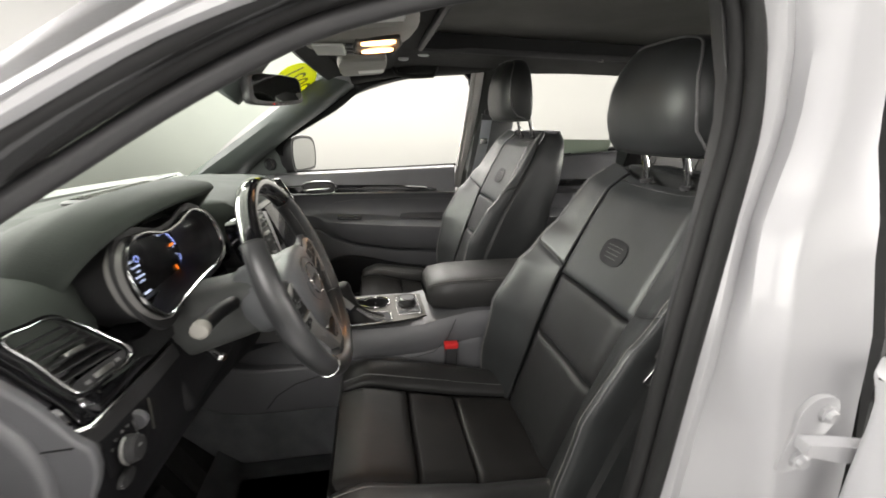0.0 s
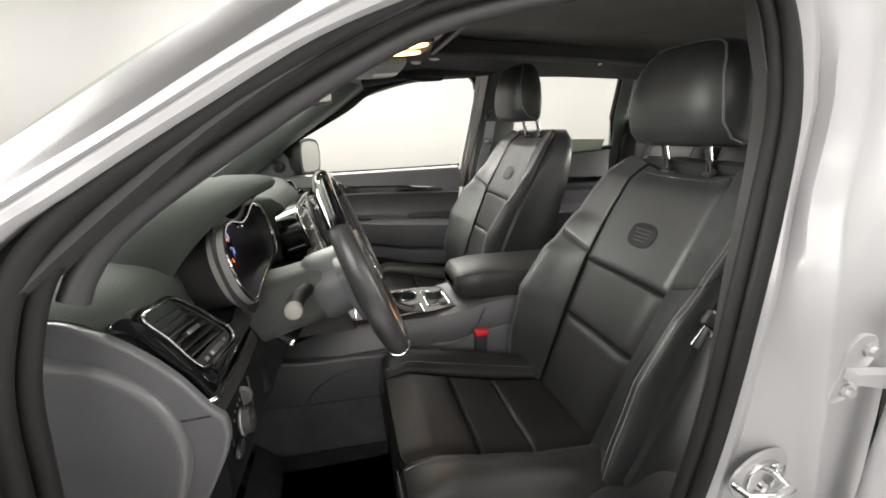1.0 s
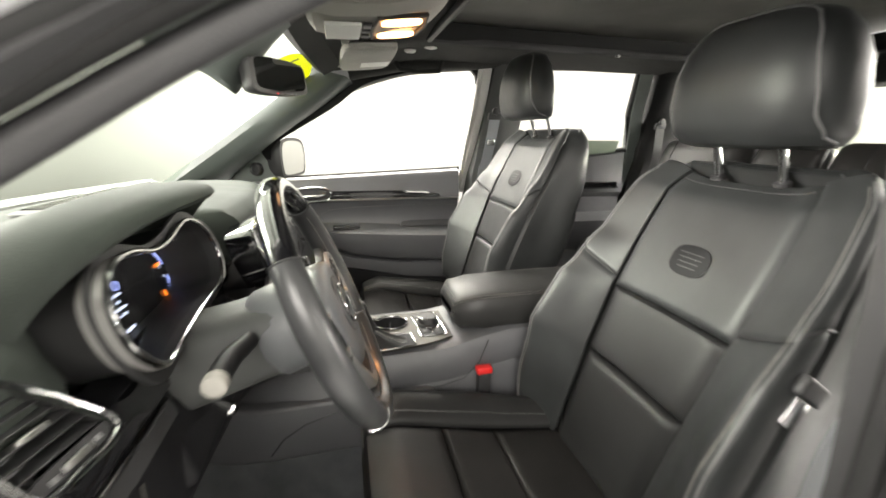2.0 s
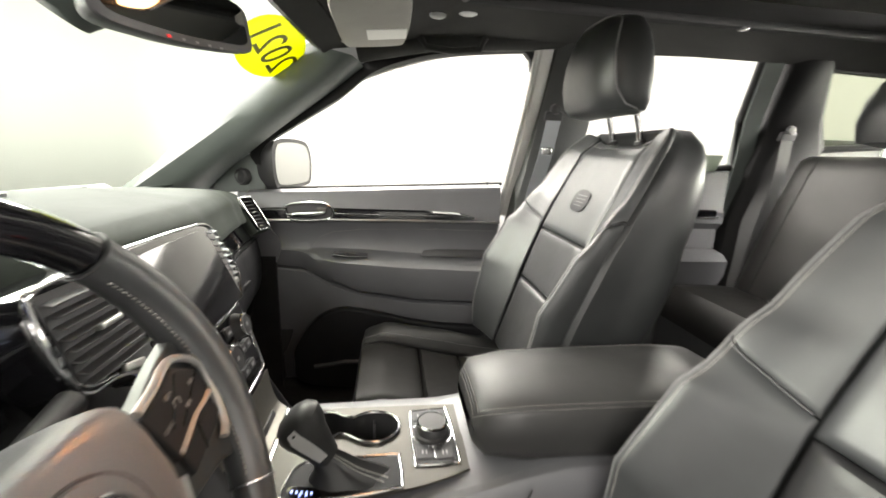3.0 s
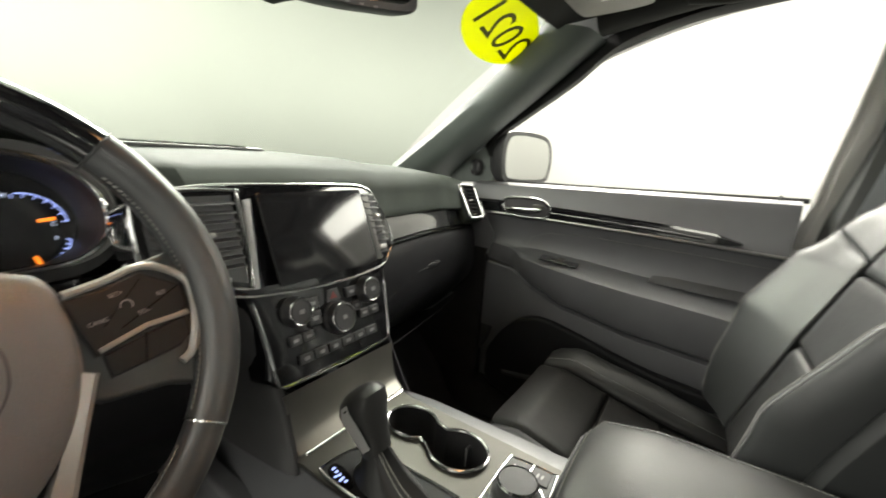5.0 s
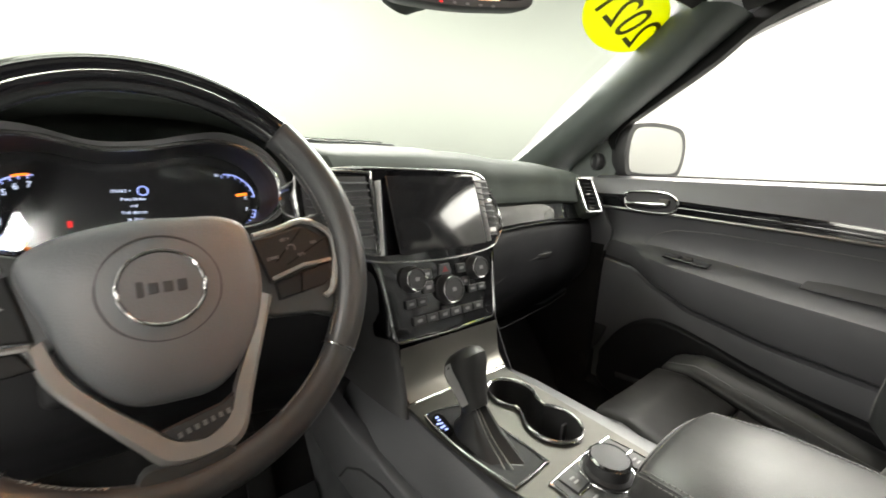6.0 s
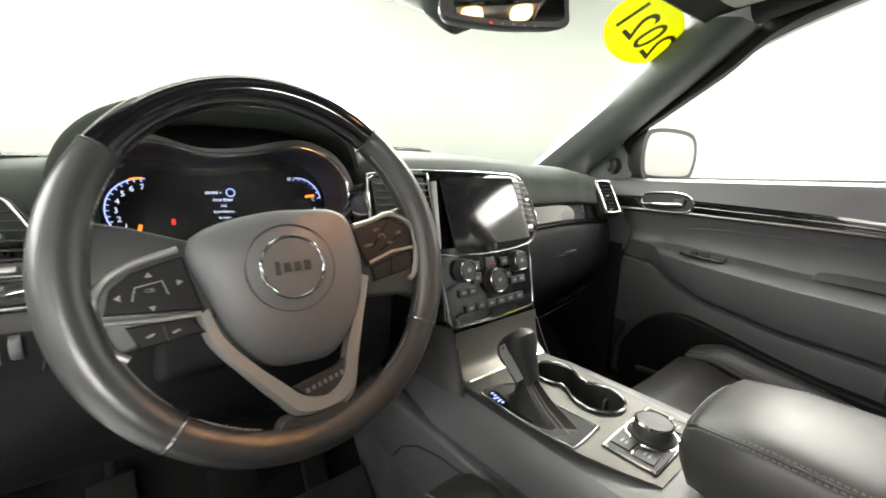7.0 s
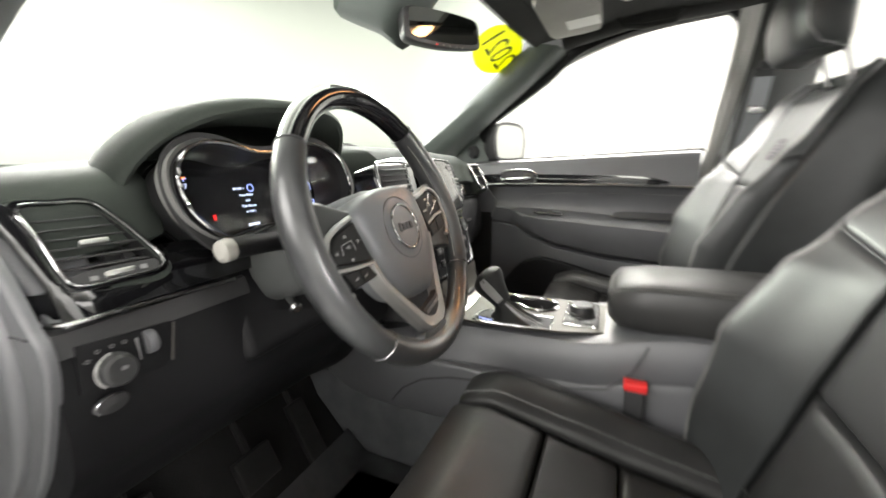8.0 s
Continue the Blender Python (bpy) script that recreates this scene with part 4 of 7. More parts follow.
for sx in (-1, 1):
    edge = [(x, y) for x, y in ring if (sx < 0 and x < -0.12) or (sx > 0 and x > 0.10)]
    edge.sort(key=lambda q: math.atan2(q[1], sx * q[0] - 0.09))
    k = len(edge) - 1
    rows = []
    for i, (x, y) in enumerate(edge):
        w = 0.002 + (0.015 if sx < 0 else 0.008) * math.sin(math.pi * i / k) ** 0.8
        d = Vector((x - sx * 0.09, y, 0)).normalized()
        rows.append([CL @ (Vector((x, y, 0.020)) + d * (w * f) + Vector((0, 0, 0.014 * f ** 1.6 - (0.004 if f == 0 else 0)))) for f in (0, 0.2, 0.5, 0.8, 1.0)] + [CL @ (Vector((x, y, 0.010)) + d * w), CL @ Vector((x, y, 0.010))])
    part("dial_crescent", loft(rows), M_SILVERP, clus, "satin silver crescent")
part("dial_face", prism(ring, CL @ Matrix.Translation((0, 0, -0.060)), 0.004), M_SCREEN, clus, "black dial screen")
cover = part("dial_cover", prism(scaled(ring, 0.985), CL @ Matrix.Translation((0, 0, 0.012)), 0.0006), G_CLUSTER, clus)
cover.visible_shadow = False
F = CL @ Matrix.Translation((0.0, 0, -0.0545))


def arc_marks(cx, cy, r, a0, a1, n, size, name, material=M_ICE):
    for i in range(n):
        a = radians(a0 + (a1 - a0) * i / (n - 1))
        part(name, rbox((size, 0.0012, 0.0006), m=F @ pose(cx + r * math.cos(a), cy + r * math.sin(a), 0.0, 0, 0, math.degrees(a)), bevel=0), material, clus)


TX, TY = -0.118, -0.017
part("tach_arc", sweep([F @ Vector((TX + 0.044 * math.cos(radians(a)), TY + 0.044 * math.sin(radians(a)), 0)) for a in range(84, 256, 6)], 0.0009, 6), M_ICE, clus)
arc_marks(TX, TY, 0.0415, 90, 246, 15, 0.004, "tach_mark")
for i in range(7):
    a = radians(224 - 22.4 * i)
    lettering("tach_number", str(i + 1), 0.0105, F @ pose(TX + 0.032 * math.cos(a), TY + 0.032 * math.sin(a), 0.0005), M_WHITE_LIT, clus)
part("tach_red_zone", sweep([F @ Vector((TX + 0.0445 * math.cos(radians(a)), TY + 0.0445 * math.sin(radians(a)), 0.001)) for a in range(88, 112, 4)], 0.0016, 6), M_ORANGE_LIT, clus)
part("tach_needle", rbox((0.022, 0.0045, 0.001), m=F @ pose(TX - 0.010, TY - 0.031, 0.001, 0, 0, 72), bevel=0.0), M_ORANGE_LIT, clus)
GX = 0.100
for gy, a0, a1 in ((-0.011, 4, 100), (-0.024, -68, -6)):
    part("gauge_arc", sweep([F @ Vector((GX + 0.039 * math.cos(radians(a)), gy + 0.039 * math.sin(radians(a)), 0)) for a in range(a0, a1, 6)], 0.0008, 6), M_ICE, clus)
    arc_marks(GX, gy, 0.036, a0 + 2, a1 - 2, 7, 0.004, "gauge_mark")
part("gauge_needle", rbox((0.016, 0.004, 0.001), m=F @ pose(0.120, -0.004, 0.001, 0, 0, 6), bevel=0), M_ORANGE_LIT, clus)
part("gauge_needle", rbox((0.014, 0.004, 0.001), m=F @ pose(0.106, -0.052, 0.001, 0, 0, -72), bevel=0), M_ORANGE_LIT, clus)
lettering("gauge_letter", "H", 0.007, F @ pose(0.088, 0.026, 0.0005), M_WHITE_LIT, clus)
lettering("gauge_letter", "C", 0.007, F @ pose(0.126, -0.0095, 0.0005), M_WHITE_LIT, clus)
lettering("gauge_letter", "F", 0.007, F @ pose(0.126, -0.027, 0.0005), M_WHITE_LIT, clus)
for row, txt in enumerate(("BRAKE +", "Press Brake", "and", "Push Button", "to Start")):
    lettering("message", txt, 0.0058, F @ pose(-0.030 if row == 0 else -0.018, 0.005 - 0.0092 * row - (0.002 if row else 0), 0.0005), M_WHITE_LIT, clus)
part("button_symbol", sweep([F @ Vector((-0.006 + 0.0060 * math.cos(a * math.pi / 12), 0.005 + 0.0060 * math.sin(a * math.pi / 12), 0)) for a in range(24)], 0.0008, 6, True), M_ICE, clus)
part("odometer_bar", rbox((0.022, 0.004, 0.0006), m=F @ pose(-0.018, -0.056, 0), bevel=0), M_WHITE_LIT, clus)
part("belt_warning", rbox((0.005, 0.0085, 0.0006), m=F @ pose(-0.086, -0.036, 0), bevel=0.001), M_RED_LIT, clus)

# start button beside the dials
SB = basis((-0.578, -0.196, 1.098), (0, 1, 0), (-0.25, 0, 1))
start = part("start_button", lathe([(0.017, -0.01), (0.017, 0.004), (0.014, 0.006), (0.0, 0.005)], SB, 24), M_GLOSS, dash, "round black start button")
part("button_ring", sweep([SB @ Vector((0.0165 * math.cos(a * math.pi / 12), 0.0165 * math.sin(a * math.pi / 12), 0.005)) for a in range(24)], 0.0018, 8, True), M_CHROME, start, "chrome button ring")
part("button_plate", prism(smooth_poly([(-0.030, -0.026), (0.028, -0.030), (0.034, 0.020), (-0.026, 0.026)], 28), SB @ Matrix.Translation((0, 0, -0.012)), 0.010, 0.003), M_GLOSS, start)

# steering column with stalk and key-side knob
col = [(-0.58, -0.415, 1.02), (-0.52, -0.415, 1.035), (-0.46, -0.415, 1.053), (-0.40, -0.415, 1.072)]
secs = []
for (x, y, z), (a, b) in zip(col, ((0.070, 0.062), (0.066, 0.058), (0.062, 0.056), (0.056, 0.054))):
    secs.append([(x + 0.3 * b * math.sin(t) * -0.4, y + a * math.copysign(abs(math.cos(t)) ** 0.6, math.cos(t)), z + b * math.copysign(abs(math.sin(t)) ** 0.7, math.sin(t))) for t in [2 * math.pi * i / 28 for i in range(28)]])
column = part("column_shroud", loft(secs), M_PILLAR_DARK, dash, "dark plastic column shroud")
stalk = part("stalk", sweep([(-0.475, -0.48, 1.075), (-0.485, -0.53, 1.080), (-0.487, -0.565, 1.082), (-0.487, -0.585, 1.082)], [0.012, 0.013, 0.0135, 0.0135], 16), M_LOWER, column, "black wiper and lamp stalk")
part("stalk_end", sweep([(-0.487, -0.585, 1.082), (-0.487, -0.590, 1.082), (-0.487, -0.598, 1.081), (-0.487, -0.601, 1.081)], [0.0135, 0.0140, 0.0130, 0.008], 16), M_VISOR, stalk, "grey rounded stalk end")
part("cruise_stalk", sweep([(-0.47, -0.335, 1.07), (-0.475, -0.29, 1.075), (-0.478, -0.25, 1.08)], [0.010, 0.012, 0.013], 14), M_DARK, column)
part("column_lever", sweep([(-0.540, -0.455, 0.975), (-0.520, -0.462, 0.966), (-0.512, -0.466, 0.963), (-0.508, -0.468, 0.962)], [0.006, 0.009, 0.010, 0.006], 14), M_STEEL, column, "small round column adjuster")
part("knee_bolster", rbox((0.06, 0.30, 0.14), m=pose(-0.590, -0.38, 0.955, 0, -18), bevel=0.02, seg=4), M_LOWER, dash)

# speaker grille and centre vent slots on the dash top
part("speaker_grille", prism(smooth_poly([(-0.17, -0.035), (0.0, -0.045), (0.17, -0.035), (0.19, 0.0), (0.17, 0.035), (0.0, 0.045), (-0.17, 0.035), (-0.19, 0.0)], 40), basis((-0.80, -0.10, 1.2145), (0, 1, 0), (-1, 0, 0)), 0.006, 0.003), M_DARK, dash, "dark speaker grille")
for i in range(9):
    part("grille_slot", rbox((0.004, 0.30, 0.0025), (-0.832 + 0.008 * i, -0.10, 1.2215), 0), M_GLOSS, dash)
part("defrost_slot", rbox((0.030, 0.50, 0.004), (-0.97, 0.28, 1.186), 0.002), M_DARK, dash)

# ---- centre stack ----
SK = basis((-0.455, -0.008, 1.005), (0, 1, 0), (-0.296, 0, 0.955))
# stack coordinates: across, and up along the face
outer = smooth_poly([(-0.112, -0.088), (-0.120, -0.030), (-0.134, 0.040), (-0.180, 0.070), (-0.225, 0.080), (-0.240, 0.120), (-0.234, 0.170), (-0.170, 0.186), (-0.060, 0.186), (0.040, 0.184), (0.112, 0.176), (0.138, 0.140), (0.157, 0.085), (0.142, 0.055), (0.118, 0.030), (0.112, -0.030), (0.105, -0.088), (0.0, -0.092)], 102)
stack = part("stack_fascia", prism(outer, SK @ Matrix.Translation((0, 0, -0.05)), 0.050, 0.006, 3), M_GLOSS, dash, "glossy black centre stack")
up_ring = smooth_poly([(-0.134, 0.043), (-0.180, 0.070), (-0.223, 0.082), (-0.238, 0.120), (-0.232, 0.168), (-0.170, 0.184), (-0.060, 0.184), (0.040, 0.182), (0.112, 0.175), (0.138, 0.140), (0.157, 0.085), (0.142, 0.055), (0.110, 0.036), (0.0, 0.030)], 91)
part("stack_ring", sweep([SK @ Vector((x, y, 0.001)) for x, y in up_ring], 0.0018, 8, True), M_CHROME, stack, "chrome stack outline")
part("stack_line", sweep([SK @ Vector(p) for p in ((-0.116, -0.060, 0.0), (-0.113, -0.084, 0.0), (-0.104, -0.089, 0.001), (0.0, -0.092, 0.001), (0.097, -0.089, 0.001), (0.106, -0.082, 0.0), (0.110, -0.050, 0.0), (0.118, 0.010, 0.0))], 0.0026, 8), M_CHROME, stack, "chrome line under the controls")
part("stack_edge", sweep([SK @ Vector(p) for p in ((-0.128, 0.032, 0.0), (-0.121, 0.0, 0.0), (-0.115, -0.060, 0.0))], 0.0026, 8), M_CHROME, stack)
screen = part("touch_screen", prism([(-0.096, 0.046), (0.092, 0.046), (0.092, 0.172), (-0.096, 0.172)], SK @ Matrix.Translation((0, 0.109, 0.010)) @ pose(0, 0, 0, -7.0, 0.5, 0) @ Matrix.Translation((0, -0.109, 0)), 0.004, 0.0015), M_SCREEN, stack, "dark glossy touch screen, switched off")
for px, k in ((-0.108, -1), (0.104, 1)):
    part("screen_flank", loft([[SK @ Vector((px - 0.006 + 0.010 * k * (1 - v), 0.050 + 0.115 * v, 0.001)), SK @ Vector((px + 0.010 * k * (1 - v), 0.050 + 0.115 * v, 0.010)), SK @ Vector((px + 0.006 + 0.010 * k * (1 - v), 0.050 + 0.115 * v, 0.001))] for v in [i / 8 for i in range(9)]]), M_SILVER, stack, "satin silver strip")
VENTS = ((0.124, 0.027, [(0.108, 0.060), (0.142, 0.060), (0.128, 0.164), (0.094, 0.164)], -0.015), (-0.176, 0.096, [(-0.226, 0.086), (-0.180, 0.076), (-0.126, 0.060), (-0.128, 0.172), (-0.228, 0.172)], 0.0))
for cxo, wide, poly, lean in VENTS:
    well = part("vent_well", prism(poly, SK @ Matrix.Translation((0, 0, 0.0005)), 0.001), M_DARK, stack)
    for i in range(8):
        y = 0.084 + 0.0112 * i
        part("slat", rbox((wide, 0.0016, 0.014), m=SK @ pose(cxo + lean * (i / 7), y, 0.004, 25), bevel=0.0005, seg=1), M_DARK, well)
    part("vent_tab", rbox((min(0.030, wide * 0.40), 0.006, 0.009), m=SK @ pose(cxo + lean / 2, 0.124, 0.011), bevel=0.002), M_SILVER, well, "silver vent tab")
    part("vent_wheel", rbox((min(0.030, wide * 0.65), 0.009, 0.006), m=SK @ pose(cxo + (0.012 if wide > 0.05 else 0.001), 0.070, 0.004, 0, 0, -14 if wide > 0.05 else 0), bevel=0.002), M_SILVER, well)
part("vent_ring", sweep([SK @ Vector((x, y, 0.003)) for x, y in smooth_poly([(-0.234, 0.084), (-0.185, 0.070), (-0.128, 0.052), (-0.120, 0.070), (-0.121, 0.165), (-0.130, 0.178), (-0.222, 0.178), (-0.236, 0.165)], 48)], 0.0024, 8, True), M_CHROME, stack, "chrome vent ring")
# knobs and buttons
for kx, ky, r, lab in ((-0.070, 0.006, 0.020, "volume_knob"), (0.070, 0.006, 0.020, "tune_knob"), (0.002, -0.022, 0.024, "fan_knob")):
    kn = part(lab, lathe([(r * 1.1, 0.0), (r * 1.1, 0.003), (r, 0.005), (r * 0.92, 0.018), (r * 0.80, 0.020), (r * 0.74, 0.018), (0.0, 0.018)], SK @ pose(kx, ky, 0.0), 32), M_DARK, stack, "black rubbed control knob")
    part("knob_ring", lathe([(r * 0.93, 0.0), (r * 0.95, 0.001), (r * 0.91, 0.0022), (r * 0.88, 0.002)], SK @ pose(kx, ky, 0.0165), 32, False), M_STEEL, kn, "bright knob rim")
    part("knob_mark", rbox((0.008, 0.006, 0.0005), m=SK @ pose(kx, ky, 0.0188), bevel=0), M_PRINT, kn)
part("hazard_button", prism([(-0.014, 0.004), (0.014, 0.004), (0.010, 0.022), (-0.010, 0.022)], SK, 0.003, 0.001), M_DARK, stack)
part("hazard_triangle", prism([(-0.007, 0.008), (0.007, 0.008), (0.0, 0.019)], SK @ Matrix.Translation((0, 0, 0.003)), 0.0005), M_DIM_RED, stack, "dull red hazard triangle")
for bx, by, bw, bh in [(-0.040, 0.010, 0.020, 0.016), (0.036, 0.010, 0.020, 0.016), (-0.078, -0.033, 0.020, 0.014), (-0.056, -0.033, 0.020, 0.014), (0.056, -0.030, 0.020, 0.014), (0.078, -0.030, 0.020, 0.014), (-0.040, -0.012, 0.022, 0.020), (0.042, -0.014, 0.018, 0.016)]:
    b = part("button", rbox((bw, bh, 0.005), m=SK @ pose(bx, by, 0.002), bevel=0.0016), M_DARK, stack)
    part("button_mark", rbox((bw * 0.45, bh * 0.3, 0.0006), m=SK @ pose(bx, by, 0.0047), bevel=0), M_PRINT, b)
for i in range(6):
    bx = -0.066 + 0.026 * i
    b = part("button", rbox((0.024, 0.014, 0.005), m=SK @ pose(bx, -0.062, 0.002), bevel=0.0016), M_DARK, stack)
    part("button_mark", rbox((0.009, 0.005, 0.0006), m=SK @ pose(bx, -0.062, 0.0047), bevel=0), M_PRINT, b)
settle(dash)


# ---- steering wheel ----
wheel = thing("steering_wheel", "black leather and gloss steering wheel with silver spokes", "steering wheel", (-0.366, -0.412, 1.088))
sin22, cos22 = math.sin(radians(22)), math.cos(radians(22))
WH = basis((-0.366, -0.412, 1.088), (0, 1, 0), (-sin22, 0, cos22)) @ Matrix.Scale(1.03, 4)


def rim_at(r, a, z=0.0):
    """A point of the rim, which is a little taller than wide."""
    return WH @ Vector((r * math.cos(a), 0.007 + (r + 0.007) * math.sin(a), z))


def rim_arc(a0, a1, r_tube, n, taper=0.0):
    pts, rs = [], []
    for i in range(n + 1):
        a = radians(a0 + (a1 - a0) * i / n)
        pts.append(rim_at(0.1735, a))
        rs.append(r_tube + taper * math.sin(math.pi * i / n))
    return sweep(pts, rs, 18, up=(WH.to_3x3() @ Vector((0, 0, 1))), flat=1.12)


rim_top = part("rim_top", rim_arc(48, 143, 0.0158, 40), M_GLOSS, wheel, "glossy black upper rim")
rim_right = part("rim_right", rim_arc(-33, 47.6, 0.0168, 34, 0.0024), M_RIM, wheel, "black leather rim")
rim_left = part("rim_left", rim_arc(143.4, 227.5, 0.0168, 34, 0.0024), M_RIM, wheel, "black leather rim")
rim_low = part("rim_bottom", rim_arc(228, 326.5, 0.0161, 40), M_RIM, wheel, "black leather lower rim")
for a, host in ((47.8, rim_top), (143.2, rim_top), (227.8, rim_low), (326.8, rim_low)):
    part("rim_seam", sweep([rim_at(0.1725 + 0.0176 * math.cos(b), radians(a), 0.0196 * math.sin(b)) for b in [2 * math.pi * i / 20 for i in range(20)]], 0.0010, 6, True), M_STEEL if a in (227.8, 326.8) else M_DARK, host)
for a0, a1, host in ((-30, 44, rim_right), (147, 224, rim_left), (232, 252, rim_low), (300, 322, rim_low)):
    for i in range(int((a1 - a0) / 1.5)):
        a = radians(a0 + 1.5 * i)
        c = rim_at(0.1562, a, 0.006)
        part("stitch", rbox((0.0012, 0.0030, 0.0012), m=Matrix.Translation(c) @ WH.to_3x3().to_4x4() @ pose(0, 0, 0, 0, 0, math.degrees(a) + 20), bevel=0), M_THREAD, host)

# airbag cover
hub_poly = [(-0.090, 0.026), (-0.066, 0.046), (-0.018, 0.057), (0.020, 0.058), (0.054, 0.056), (0.074, 0.040), (0.080, -0.012), (0.066, -0.060), (0.034, -0.096), (0.0, -0.100), (-0.036, -0.092), (-0.064, -0.058), (-0.080, -0.014)]
hub_s = smooth_poly(hub_poly, 78)
secs = [[WH @ Vector((x * k, y * k, z)) for x, y in hub_s] for k, z in ((0.96, -0.045), (1.0, -0.02), (1.0, -0.004), (0.97, 0.004), (0.90, 0.009), (0.75, 0.0125), (0.5, 0.015), (0.25, 0.0155))]
hub = part("airbag_cover", loft(secs), M_HUB, wheel, "grey grained airbag cover")
part("emblem_dish", lathe([(0.043, 0.0245), (0.041, 0.0275), (0.034, 0.0290), (0.0, 0.0290)], WH @ pose(-0.002, -0.004, -0.0125), 40), M_HUB, hub)
part("emblem_groove", sweep([WH @ Vector((-0.002 + 0.0435 * math.cos(a * math.pi / 24), -0.004 + 0.0435 * math.sin(a * math.pi / 24), 0.0142)) for a in range(48)], 0.0011, 6, True), M_DARK, hub, "dark round groove")
part("emblem_plate", lathe([(0.0300, 0.0), (0.0300, 0.003), (0.0, 0.003)], WH @ pose(-0.002, -0.004, 0.0155), 40), M_HUB, hub, "grey round emblem plate")
part("emblem_ring", sweep([WH @ Vector((-0.002 + 0.0305 * math.cos(a * math.pi / 24), -0.004 + 0.0305 * math.sin(a * math.pi / 24), 0.0185)) for a in range(48)], 0.0018, 8, True), M_CHROME, hub, "chrome emblem ring")
for ex, ew, eh in ((-0.0155, 0.005, 0.013), (-0.0065, 0.007, 0.009), (0.0035, 0.007, 0.009), (0.0135, 0.007, 0.010)):
    part("emblem_bar", rbox((ew, eh, 0.002), m=WH @ pose(ex - 0.002, -0.004, 0.019), bevel=0.0008), M_DARK, hub, "dark emblem bar")
part("airbag_mark", rbox((0.012, 0.014, 0.0005), m=WH @ pose(0.008, -0.060, 0.0125, 0, 0, 0), bevel=0), M_DARK, hub)

